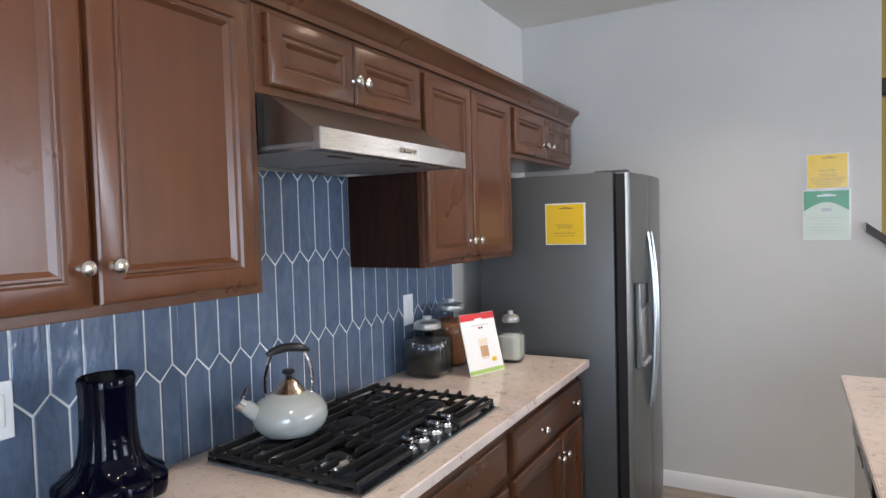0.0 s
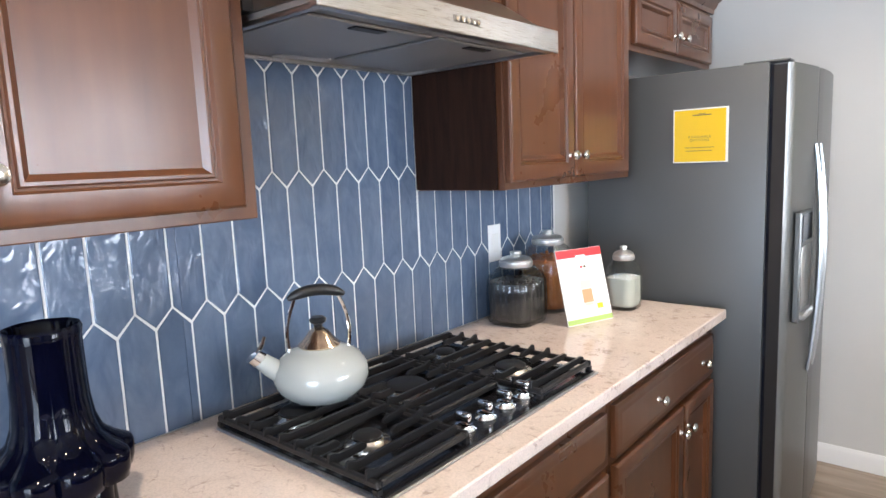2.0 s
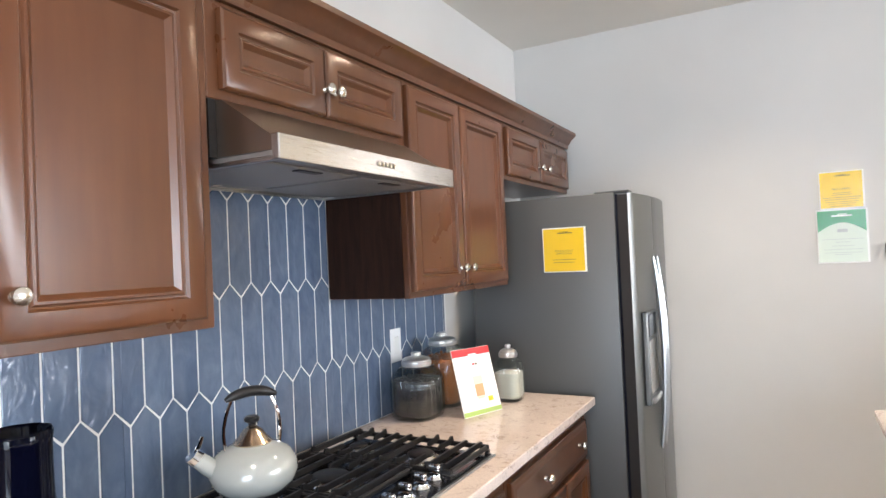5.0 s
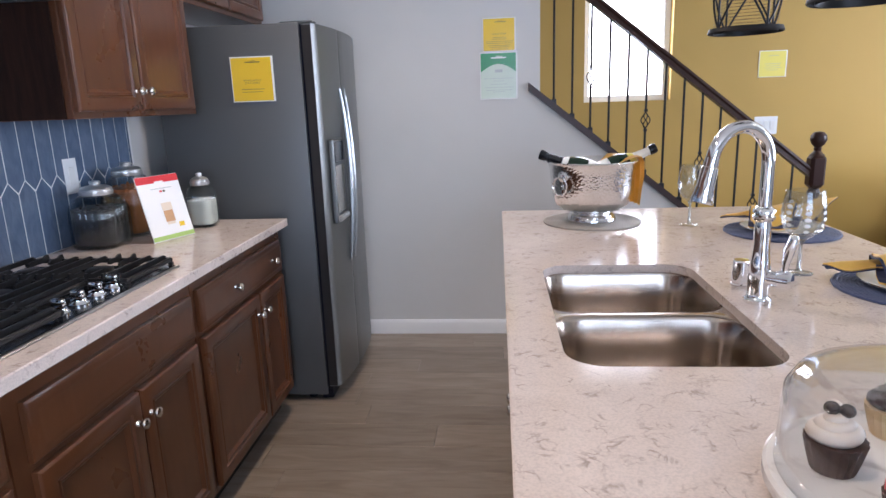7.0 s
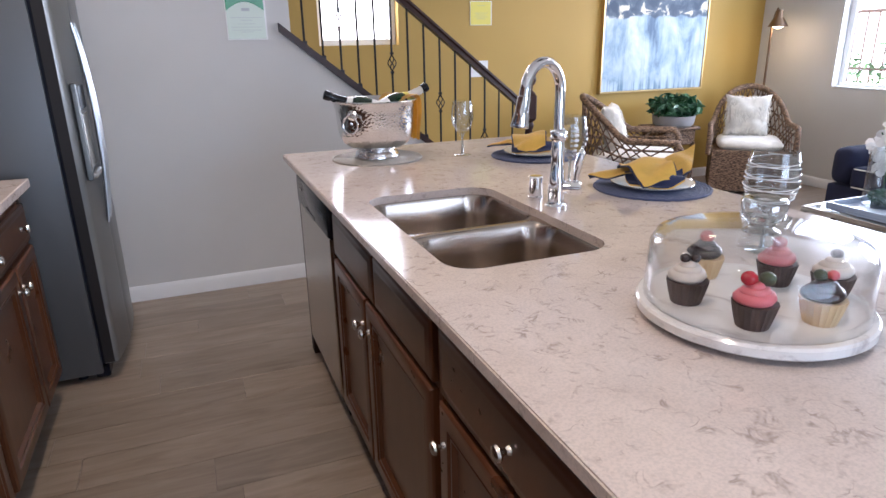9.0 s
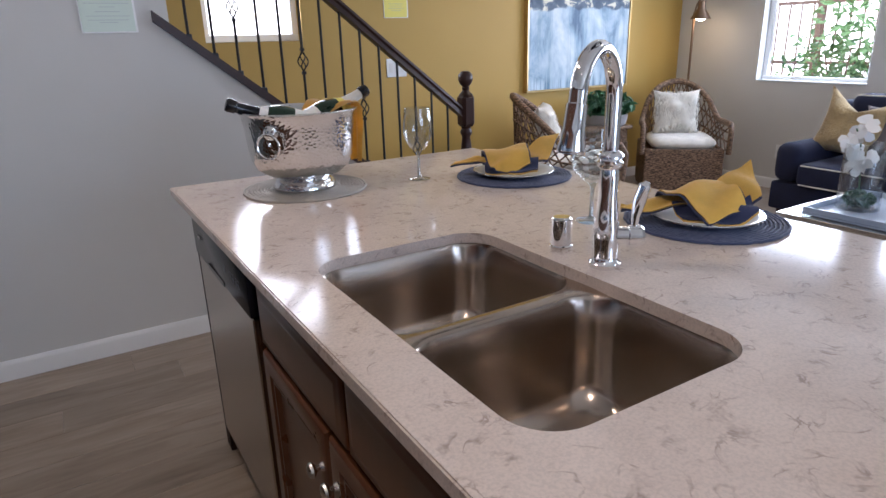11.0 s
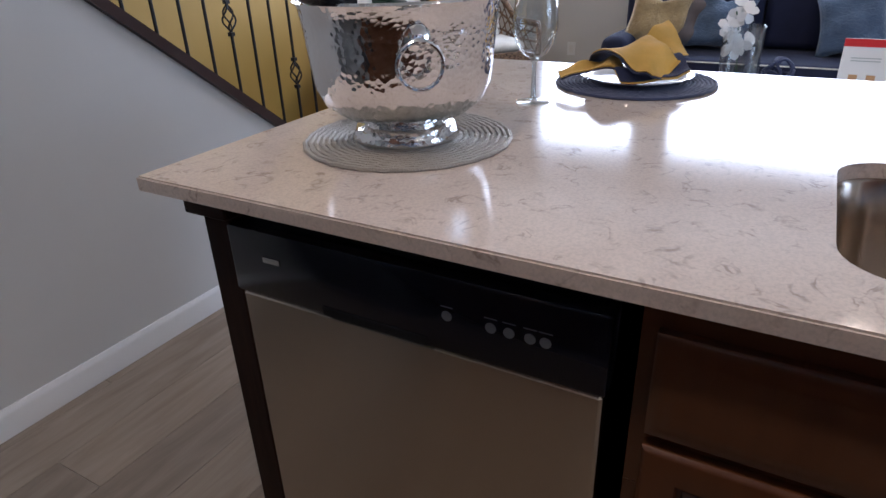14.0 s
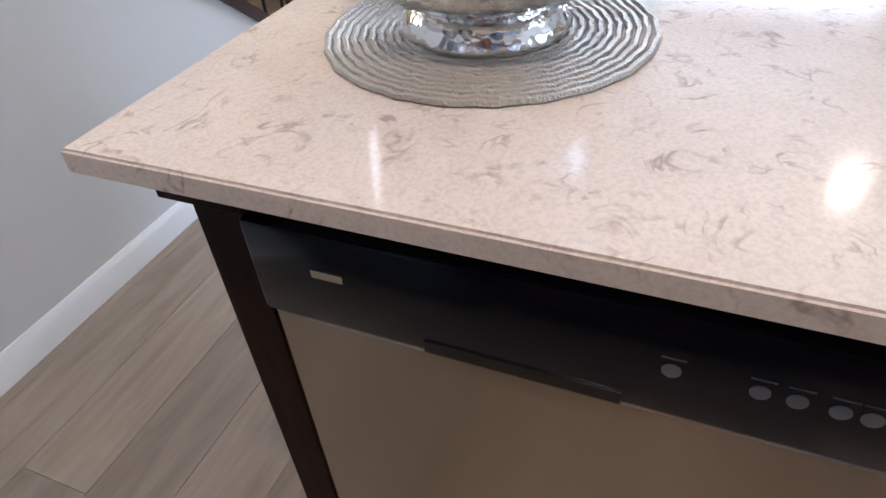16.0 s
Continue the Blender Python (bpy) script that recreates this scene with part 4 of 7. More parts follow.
part("bowl", bowl(SX0 - 0.006, SX1 + 0.006, SY0 - 0.006, DIV - 0.018, 0.21), M["steel_sink"], sink, smooth=50)


def saddle(x0, x1, ya, yb, r):
    """The rounded strip that joins the two bowls, fanning out into their corners."""
    bm = bmesh.new()
    rows = []
    for i in range(41):
        u = i / 40
        x = x0 + (x1 - x0) * (u - math.sin(2 * math.pi * u) / (2 * math.pi) * 0.8)
        dx = max(0.0, x0 + r - x, x - x1 + r)
        bulge = r - math.sqrt(max(0.0, r * r - dx * dx))
        lo, hi = ya - bulge, yb + bulge
        rows.append([bm.verts.new((x, lo + (hi - lo) * k / 8, 0.8763 + 0.0040 * math.sin(math.pi * k / 8) ** 0.6)) for k in range(9)])
    for a, b in zip(rows, rows[1:]):
        for k in range(8):
            bm.faces.new([a[k], b[k], b[k + 1], a[k + 1]])
    return bm


part("divider", saddle(SX0 - 0.006, SX1 + 0.006, DIV - 0.0185, DIV + 0.0185, 0.075), M["steel_sink"], sink, "rounded saddle between the bowls", smooth=60)
for yc, z in ((1.66, 0.677), (1.285, 0.667)):
    d = part("drain", lathem([(0.0, 0.004), (0.03, 0.004), (0.034, 0.006), (0.055, 0.006), (0.057, 0.0), (0.0, -0.001)], 1.86, yc, z, seg=28), M["chrome"], sink)

sink.location.z += 0.0115

# ---- dishwasher ----
dw = thing("dishwasher", "stainless dishwasher with black control panel", "dishwasher", (1.88, 2.35, 0))
DX = 1.572
part("tub", boxm(1.60, 2.20, 2.055, 2.640, 0.02, 0.862), M["black_panel"], dw)
door = part("door", boxm(DX, 1.605, 2.050, 2.643, 0.105, 0.731, bevel=0.004), M["steel_dw"], dw, "brushed stainless door panel")
cp = part("control_panel", boxm(DX - 0.006, 1.607, 2.044, 2.648, 0.735, 0.851, bevel=0.006, seg=2), M["black_panel"], dw, "glossy black control strip")
part("handle_recess", boxm(DX - 0.0075, DX - 0.0055, 2.29, 2.47, 0.736, 0.751, bevel=0.0005), M["black_gloss"], cp)
part("nameplate", boxm(DX - 0.0072, DX - 0.0058, 2.545, 2.578, 0.800, 0.809), M["nickel"], cp)
for yb in (2.258, 2.195, 2.170, 2.142, 2.122):
    part("button", lathem([(0, 0), (0.0075, 0), (0.0075, 0.001), (0, 0.0012)], seg=16, m=Matrix.Translation((DX - 0.006, yb, 0.793)) @ Matrix.Rotation(radians(-90), 4, "Y")), M["dim_print"], cp)
    part("marking", boxm(DX - 0.0068, DX - 0.0061, yb - 0.009, yb + 0.009, 0.806, 0.8075), M["dim_print"], cp)
part("kick_plate", boxm(1.64, 1.66, 2.05, 2.643, 0.004, 0.100), M["black_panel"], dw)

# raised pale plate for the niche; its light is put into the metal colour
part("dispenser_recess", boxm(0.770, 0.7905, 2.815, 2.970, 0.905, 1.125, bevel=0.003), M["nickel"], dl, "pale dispenser niche plate, its lit look put into the metal")
part("dispenser_display", boxm(0.770, 0.7915, 2.815, 2.970, 1.140, 1.232, bevel=0.002), M["black_gloss"], dl)
part("drip_tray", boxm(0.768, 0.806, 2.812, 2.973, 0.868, 0.893, bevel=0.006), M["steel"], dl)

# ---- cooktop ----
hob = thing("gas_cooktop", "stainless gas cooktop with black cast-iron grates", "cooktop", (0.28, 1.46, 0.914))
HA, HB = 1.113, 1.878
part("tray", boxm(0.012, 0.524, HA, HB, 0.9145, 0.9215, bevel=0.003), M["steel"], hob, "brushed steel cooktop rim")
part("spill_plate", boxm(0.022, 0.514, HA + 0.010, HB - 0.010, 0.9218, 0.9235), M["black_gloss"], hob, "glossy black spill plate")
BURNERS = ((0.125, 1.245, 0.040), (0.345, 1.245, 0.030), (0.215, 1.495, 0.052), (0.125, 1.745, 0.030), (0.345, 1.745, 0.040))
for bx, by, r in BURNERS:
    b = part("burner", lathem([(0, 0), (r + 0.018, 0), (r + 0.016, 0.006), (r + 0.004, 0.010), (r, 0.015), (0, 0.015)], bx, by, 0.9236, seg=28), M["nickel"], hob, "bright metal burner head")
    part("burner_cap", lathem([(0, 0.0152), (r - 0.003, 0.0152), (r - 0.001, 0.020), (r - 0.007, 0.024), (0, 0.025)], bx, by, 0.9236, seg=28), M["iron"], b)
for y0, y1 in ((HA + 0.004, HA + 0.252), (HA + 0.257, HB - 0.257), (HB - 0.252, HB - 0.004)):
    bm = bmesh.new()
    centre = abs((y0 + y1) / 2 - 1.4955) < 0.02
    xa, xb = 0.016, 0.395 if centre else 0.505
    zt, zb, w = 0.956, 0.940, 0.0055
    ym = (y0 + y1) / 2
    # a low rim of round-shouldered bars, with a spine through the middle
    for y in (y0 + w, y1 - w):
        box(bm, xa, xb, y - w, y + w, zb - 0.006, zb + 0.008, bevel=0.003)
    for x in (xa + w, xb - w):
        box(bm, x - w, x + w, y0 + 2 * w + 0.0005, y1 - 2 * w - 0.0005, zb - 0.006, zb + 0.008, bevel=0.003)
    n = 10 if not centre else 8
    for k in range(n):
        x = xa + 0.026 + (xb - xa - 0.052) * k / (n - 1)
        near = min(abs(x - bx) for bx, by, r in BURNERS if abs(by - ym) < 0.05)
        gap = 0.058 if near < 0.03 else 0.034 if near < 0.06 else 0.0
        ends = ((y0 - 0.002, ym - gap), (y1 + 0.002, ym + gap)) if gap else ((y0 - 0.002, y1 + 0.002),)
        for s0, s1 in ends:
            g = 1 if s1 > s0 else -1
            prism(bm, [(s0, zb + 0.006), (s0 + g * 0.004, zt + 0.006), (s0 + g * 0.012, zt + 0.006), (s0 + g * 0.026, zt), (s1 - g * 0.010, zt), (s1, zt - 0.006), (s1, zb + 0.004), (s1 - g * 0.006, zb + 0.001), (s0 + g * 0.012, zb + 0.001)], "x", x - 0.0032, x + 0.0032)
    for x in (xa + w, xb - w):
        for y in (y0 + w, y1 - w):
            box(bm, x - 0.006, x + 0.006, y - 0.006, y + 0.006, 0.9238, zb - 0.0065)
    part("grate", bm, M["iron"], hob, "black cast-iron pan grate")
for k in range(4):
    xk, yk = 0.462, 1.402 + 0.073 * k
    kb = part("control_knob", lathem([(0, 0), (0.024, 0), (0.024, 0.004), (0.019, 0.009), (0.018, 0.014), (0, 0.0145)], xk, yk, 0.9236, seg=28), M["chrome"], hob, "chrome control knob")
    part("grip", boxm(xk - 0.017, xk + 0.017, yk - 0.0075, yk + 0.0075, 0.9382, 0.962, bevel=0.005, seg=2), M["chrome"], kb)

# ---- kettle on the rear burner ----
KX, KY, KZ = 0.127, 1.315, 0.9565  # kettle
ket = thing("tea_kettle", "pale grey enamel whistling kettle with black handle", "kettle", (KX, KY, KZ))
prof = [(0, 0.0), (0.070, 0.0), (0.085, 0.006), (0.103, 0.030), (0.110, 0.055), (0.106, 0.082), (0.090, 0.108), (0.066, 0.124), (0.048, 0.130), (0.046, 0.132)]
part("body", lathem(prof, KX, KY, KZ, seg=48), M["enamel"], ket, "glossy pale grey enamel belly", smooth=60)
prof = [(0.047, 0.131), (0.049, 0.135), (0.044, 0.141), (0.034, 0.152), (0.024, 0.168), (0.014, 0.176), (0.010, 0.180), (0, 0.180)]
lid = part("lid", lathem(prof, KX, KY, KZ, seg=36), M["brass"], ket, "domed copper-toned steel lid", smooth=60)
prof = [(0, 0.180), (0.009, 0.180), (0.010, 0.186), (0.019, 0.193), (0.020, 0.200), (0.014, 0.206), (0, 0.207)]
part("lid_knob", lathem(prof, KX, KY, KZ, seg=24), M["bakelite"], lid)
d = Vector((-0.50, -0.87, 0)).normalized()
s = Vector((KX, KY, KZ))
part("spout", tubem([s + d * 0.085 + Vector((0, 0, 0.070)), s + d * 0.112 + Vector((0, 0, 0.092)), s + d * 0.135 + Vector((0, 0, 0.115))], [0.027, 0.024, 0.020], 18), M["enamel"], ket)
cap = part("spout_cap", tubem([s + d * 0.134 + Vector((0, 0, 0.114)), s + d * 0.147 + Vector((0, 0, 0.127))], [0.023, 0.021], 18), M["chrome"], ket)
part("cap_lever", tubem([s + d * 0.138 + Vector((0, 0, 0.132)), s + d * 0.128 + Vector((0, 0, 0.150)), s + d * 0.120 + Vector((0, 0, 0.172))], [0.006, 0.006, 0.004], 8), M["chrome"], cap)
hp = []
for k in range(7):
    u = k / 6
    hp.append(s + d * (0.066 + 0.010 * math.sin(math.pi * u * 0.8)) * (1 - 0.30 * u ** 2) + Vector((0, 0, 0.115 + 0.140 * u)))
ha = part("handle", tubem(hp, 0.0045, 8), M["chrome"], ket, "chrome handle rods")
hq = [s - d * ((p - s).dot(d)) + Vector((0, 0, p.z - s.z)) for p in hp]
part("handle", tubem(hq, 0.0045, 8), M["chrome"], ket, "chrome handle rods")
gp = []
for k in range(11):
    u = k / 10
    w = -1 + 2 * u
    gp.append(s + d * (0.064 * -w) + Vector((0, 0, 0.258 + 0.018 * (1 - w * w))))
part("grip", tubem(gp, [0.006, 0.011, 0.0135, 0.0145, 0.015, 0.015, 0.015, 0.0145, 0.0135, 0.011, 0.006], 12), M["bakelite"], ket, "curved black grip")

ket.scale = (0.97, 0.97, 0.87)

# ---- navy vase ----
VX, VY = 0.115, 0.785
vase = thing("fluted_vase", "tall dark navy glazed vase with flared scalloped foot", "vase", (VX, VY, 0.914))
LOBES = 9


def fluted(amps):
    return lambda a, i: 1 + amps[i] * (abs(math.cos(LOBES * a / 2)) ** 0.7 * 2 - 1.2)


prof = [(0.0, 0.0), (0.066, 0.0), (0.076, 0.005), (0.075, 0.030), (0.077, 0.056), (0.070, 0.060), (0.0, 0.060)]
part("base", lathem(prof, VX, VY, 0.914, seg=108, wave=fluted([0, 0.04, 0.05, 0.05, 0.05, 0.05, 0])), M["navy"], vase, "narrow scalloped base", smooth=60)
prof = [(0.0, 0.0605), (0.092, 0.0605), (0.102, 0.065), (0.105, 0.080), (0.106, 0.104), (0.103, 0.111), (0.095, 0.116), (0.081, 0.126), (0.067, 0.141), (0.059, 0.166), (0.055, 0.202), (0.054, 0.250), (0.054, 0.300), (0.056, 0.316), (0.053, 0.322), (0.049, 0.316), (0.046, 0.220), (0.0, 0.170)]
part("body", lathem(prof, VX, VY, 0.914, seg=108, wave=fluted([0, 0.07, 0.075, 0.075, 0.075, 0.075, 0.07, 0.055, 0.04, 0.03, 0.024, 0.02, 0.02, 0.02, 0.02, 0.02, 0.01, 0])), M["navy"], vase, "flared shoulder and straight neck", smooth=60)


# ---- jars and card by the fridge ----
def jar(cx, cy, r, h, fill, fill_mat, label, fill_label, chunky):
    j = thing("storage_jar", label, "jar", (cx, cy, 0.914), "glass storage jars")
    H = h * 0.78
    prof = [(0.0, 0.0), (r * 0.86, 0.0), (r * 0.95, 0.008), (r, 0.03), (r, H * 0.60), (r * 0.97, H * 0.75), (r * 0.86, H * 0.88), (r * 0.68, H * 0.97), (r * 0.60, H), (r * 0.56, H)]
    inner = [(r * 0.62, H * 0.96), (r * 0.81, H * 0.86), (r * 0.92, H * 0.74), (r * 0.95, H * 0.6), (r * 0.95, 0.032), (r * 0.86, 0.012), (0, 0.010)]
    body = part("glass_body", lathem(prof + inner, cx, cy, 0.914, seg=144, wave=lambda a, i: (1.0 + 0.085 * math.cos(4 * a + math.pi)) * (1 + (0.030 * math.cos(24 * a) if 2 < i < 7 else 0))), M["jar_glass"], j, "ribbed clear glass body", smooth=70)
    lr = r * 0.53
    prof = [(0, H + 0.001), (lr + 0.005, H + 0.001), (lr + 0.007, H + 0.005), (lr + 0.007, H + 0.016), (lr + 0.003, H + 0.017), (lr + 0.004, H + 0.024), (lr - 0.004, H + 0.030), (lr * 0.72, H + 0.033), (lr * 0.42, H + 0.035), (lr * 0.34, H + 0.039), (lr * 0.40, H + 0.044), (lr * 0.36, H + 0.050), (0, H + 0.053)]
    part("lid", lathem(prof, cx, cy, 0.914, seg=40), M["jar_lid"], j, "stepped silver metal lid")
    rnd = random.Random(int(cx * 1000 + cy * 7))
    bm = bmesh.new()
    lathe(bm, [(0, 0.0125), (r * 0.83, 0.0145), (r * 0.92, 0.034), (r * 0.92, fill - 0.006), (r * 0.6, fill), (0, fill + 0.002)], cx, cy, 0.914, seg=40, wave=lambda a, i: 1.0 + 0.085 * math.cos(4 * a + math.pi))
    if chunky:
        for k in range(170):
            a, z = rnd.uniform(0, 6.283), rnd.uniform(0.03, fill)
            rr = r * 0.90 * (1 + 0.05 * math.cos(4 * a + math.pi)) if rnd.random() < 0.8 else rnd.uniform(0, r * 0.8)
            if rr < r * 0.8:
                z = fill
            mm = Matrix.Translation((cx + rr * math.cos(a) * 0.985, cy + rr * math.sin(a) * 0.985, 0.914 + z)) @ Euler((rnd.uniform(0, 6), rnd.uniform(0, 6), rnd.uniform(0, 6))).to_matrix().to_4x4() @ Matrix.Diagonal((1, 0.7, 0.55, 1))
            bmesh.ops.create_icosphere(bm, subdivisions=1, radius=chunky * rnd.uniform(0.8, 1.2), matrix=mm)
    part("contents", bm, fill_mat, j, fill_label)
    return j


jar(0.063, 2.204, 0.094, 0.246, 0.150, M["coffee"], "square ribbed glass jar of dark coffee beans", "dark coffee beans", 0.006)
jar(0.055, 2.425, 0.096, 0.305, 0.195, M["pasta"], "tall ribbed glass jar of amber candies", "amber wrapped candies", 0.010)
jar(0.283, 2.562, 0.060, 0.225, 0.120, M["flour"], "small ribbed glass jar of white sugar", "white sugar", 0)


def printed(bm_parent, pieces, to_world):
    for name, material, u0, u1, v0, v1, lift, label in pieces:
        ring = [to_world(u, v, lift) for u, v in ((u0, v0), (u1, v0), (u1, v1), (u0, v1))]
        low = [to_world(u, v, lift - 0.0006) for u, v in ((u0, v0), (u1, v0), (u1, v1), (u0, v1))]
        part(name, loops(bmesh.new(), [low, ring]), material, bm_parent, label)


card = thing("sign_card", "upright white acrylic drink card with red top band", "sign", (0.30, 2.28, 0.914))
e1 = Vector((0.070, 0.182, 0)).normalized()
nrm = Vector((e1.y, -e1.x, 0))
org = Vector((0.247, 2.226, 0.915))
upv = (Vector((0, 0, 1)) * 0.965 - nrm * 0.26).normalized()
face_n = e1.cross(upv)
if face_n.dot(nrm) < 0:
    face_n = -face_n
CW, CH = 0.192, 0.250


def on_card(u, v, lift):
    return org + e1 * u * CW + upv * v * CH + face_n * lift


part("card", loops(bmesh.new(), [[on_card(u, v, -0.004) for u, v in ((0, 0), (1, 0), (1, 1), (0, 1))], [on_card(u, v, 0.0) for u, v in ((0, 0), (1, 0), (1, 1), (0, 1))]]), M["paper"], card)
part("back_leg", loops(bmesh.new(), [[on_card(u, v, -0.0045) for u, v in ((0.3, 0.02), (0.7, 0.02), (0.7, 0.5), (0.3, 0.5))], [on_card(u, v, l) for u, v, l in ((0.3, 0.0, -0.095), (0.7, 0.0, -0.095), (0.7, 0.5, -0.006), (0.3, 0.5, -0.006))]]), M["jar_glass"], card)
printed(card, [("red_band", M["ink_red"], 0.0, 1.0, 0.885, 0.995, 0.0012, ""), ("green_band", M["ink_lime"], 0.0, 1.0, 0.01, 0.075, 0.0012, ""),
               ("crest", M["paper"], 0.41, 0.62, 0.865, 0.91, 0.002, ""), ("text_bar", M["ink_grey"], 0.28, 0.78, 0.79, 0.80, 0.0012, ""),
               ("icon", M["ink_red"], 0.47, 0.53, 0.735, 0.765, 0.0012, ""), ("icon", M["ink_dark"], 0.55, 0.60, 0.735, 0.765, 0.0012, ""),
               ("cup_print", M["ink_tan"], 0.42, 0.64, 0.27, 0.45, 0.0012, ""), ("cup_top_print", M["ink_cream"], 0.41, 0.65, 0.455, 0.57, 0.0012, ""), ("cup_foot_print", M["ink_cream"], 0.44, 0.62, 0.23, 0.265, 0.0012, ""),
               ("label_print", M["sheet_yellow"], 0.70, 0.83, 0.17, 0.24, 0.0012, "")], on_card)


def plate(name, x, y0, y1, z0, z1, label, holes):
    p = thing(name, label, "switch", (x, (y0 + y1) / 2, z0))
    part("cover", boxm(x, x + 0.005, y0, y1, z0, z1, bevel=0.0015), M["switch"], p)
    for ya, yb, za, zb in holes:
        part("rocker", boxm(x + 0.0052, x + 0.008, ya, yb, za, zb, bevel=0.001), M["porcelain"], p)
    return p


plate("wall_socket", WEST + 0.004, 2.220, 2.292, 1.106, 1.236, "white wall socket plate on the blue tiles", [(2.239, 2.273, 1.138, 1.204)])
plate("wall_switch", WEST + 0.004, 0.573, 0.690, 1.111, 1.233, "white double switch plate on the blue tiles", [(0.591, 0.621, 1.138, 1.206), (0.641, 0.671, 1.138, 1.206)])


# ---- printed sheets ----
def sheet(label, plane, a0, a1, z0, z1, base, at, pieces, out):
    """A laminated sheet: plane 'y' faces -y; pieces are (name, material, u0, u1, v0, v1)."""
    s = thing("printed_sheet", label, "sign", ((a0 + a1) / 2, at, z0), "printed sheets")
    w, h = a1 - a0, z1 - z0
    part("sheet", boxm(a0, a1, at - 0.005, at - 0.0005, z0, z1), M["paper"], s)
    def tow(u, v, lift):
        return Vector((a0 + u * w, at - 0.005 - lift, z0 + v * h))
    part("print", loops(bmesh.new(), [[tow(u, v, 0.0002) for u, v in ((0.02, 0.02), (0.96, 0.02), (0.96, 0.975), (0.02, 0.975))], [tow(u, v, 0.0008) for u, v in ((0.02, 0.02), (0.96, 0.02), (0.96, 0.975), (0.02, 0.975))]]), base, s)
    printed(s, [(n, m2, u0, u1, v0, v1, 0.0016, "") for n, m2, u0, u1, v0, v1 in pieces], tow)
    return s, tow


def words(text, size, m, material, parent, name="lettering"):
    cu = bpy.data.curves.new(name, "FONT")
    cu.body, cu.size, cu.align_x, cu.align_y, cu.space_character = text, size, "CENTER", "CENTER", 1.35
    tmp = bpy.data.objects.new(name, cu)
    me = bpy.data.meshes.new_from_object(tmp)
    bpy.data.objects.remove(tmp)
    me.materials.append(material)
    ob = new(name, me)
    ob.parent = parent
    ob.matrix_parent_inverse = Matrix.Translation(-Vector(parent.location))
    ob.matrix_basis = m
    return ob


LOGO = [("crest", M["ink_dark"], 0.36, 0.70, 0.865, 0.885), ("crest", M["ink_dark"], 0.46, 0.60, 0.895, 0.905)]
sh, tow = sheet("yellow laminated sheet stuck on the fridge side", "y", 0.378, 0.567, 1.421, 1.611, M["sheet_yellow"], FY0 - 0.0005, LOGO + [("text_bar", M["ink_dark"], 0.22, 0.76, 0.275, 0.285), ("text_bar", M["ink_dark"], 0.24, 0.72, 0.215, 0.225)], -1)
up90 = Matrix.Rotation(radians(90), 4, "X")
words("AVAILABLE", 0.0125, Matrix.Translation(tow(0.49, 0.475, 0.0016)) @ up90, M["ink_dark"], sh)
words("OPTIONS", 0.0125, Matrix.Translation(tow(0.49, 0.415, 0.0016)) @ up90, M["ink_dark"], sh)
sh, tow = sheet("yellow laminated sheet on the greige wall", "y", 1.450, 1.632, 1.655, 1.832, M["sheet_yellow"], FAR, LOGO + [("text_bar", M["ink_dark"], a, 1 - a, v, v + 0.01) for a, v in ((0.30, 0.41), (0.28, 0.36), (0.08, 0.29), (0.12, 0.235), (0.14, 0.17), (0.2, 0.12), (0.24, 0.06))], -1)
words("INCLUDED", 0.0125, Matrix.Translation(tow(0.49, 0.52, 0.0016)) @ up90, M["ink_dark"], sh)
sh, tow = sheet("green and white laminated sheet on the greige wall", "y", 1.432, 1.640, 1.397, 1.652, M["sheet_mint"], FAR, [("crest", M["paper"], 0.30, 0.70, 0.865, 0.89), ("crest", M["paper"], 0.42, 0.60, 0.90, 0.912), ("emblem", M["ink_grey"], 0.40, 0.60, 0.57, 0.63)] + [("text_bar", M["ink_grey"], a, 1 - a, v, v + 0.008) for a, v in ((0.10, 0.44), (0.36, 0.385), (0.28, 0.315), (0.12, 0.25), (0.14, 0.19), (0.34, 0.155))], -1)
poly = [(0.02, 0.975), (0.96, 0.975), (0.96, 0.58)] + [(0.96 - 0.94 * k / 12, 0.58 + 0.17 * math.sin(math.pi * k / 12)) for k in range(1, 12)] + [(0.02, 0.58)]
part("green_band", loops(bmesh.new(), [[tow(u, v, 0.0009) for u, v in poly], [tow(u, v, 0.0013) for u, v in poly]]), M["sheet_green"], sh)
sh, tow = sheet("pale yellow laminated sheet on the yellow wall", "y", 3.412, 3.606, 1.487, 1.672, M["sheet_pale"], YEL, [("text_bar", M["ink_grey"], a, 1 - a, v, v + 0.012) for a, v in ((0.3, 0.8), (0.2, 0.5), (0.25, 0.42), (0.18, 0.34), (0.3, 0.26))], -1)
p = thing("light_switch", "white triple light switch plate on the yellow wall", "switch", (3.49, YEL, 1.08))
part("cover", boxm(3.411, 3.575, YEL - 0.006, YEL - 0.0005, 1.078, 1.208, bevel=0.0015), M["switch"], p)
for xk in (3.447, 3.493, 3.539):
    part("rocker", boxm(xk - 0.015, xk + 0.015, YEL - 0.010, YEL - 0.0062, 1.11, 1.176, bevel=0.001), M["porcelain"], p)
p = thing("wall_socket", "white wall socket plate low on the greige wall", "socket", (EAST, 3.79, 0.28))
part("cover", boxm(EAST - 0.006, EAST - 0.0005, 3.755, 3.83, 0.27, 0.385, bevel=0.0015), M["switch"], p)
part("face", boxm(EAST - 0.009, EAST - 0.0062, 3.775, 3.81, 0.295, 0.36, bevel=0.001), M["porcelain"], p)

# ---- things on the island ----
Z = 0.914
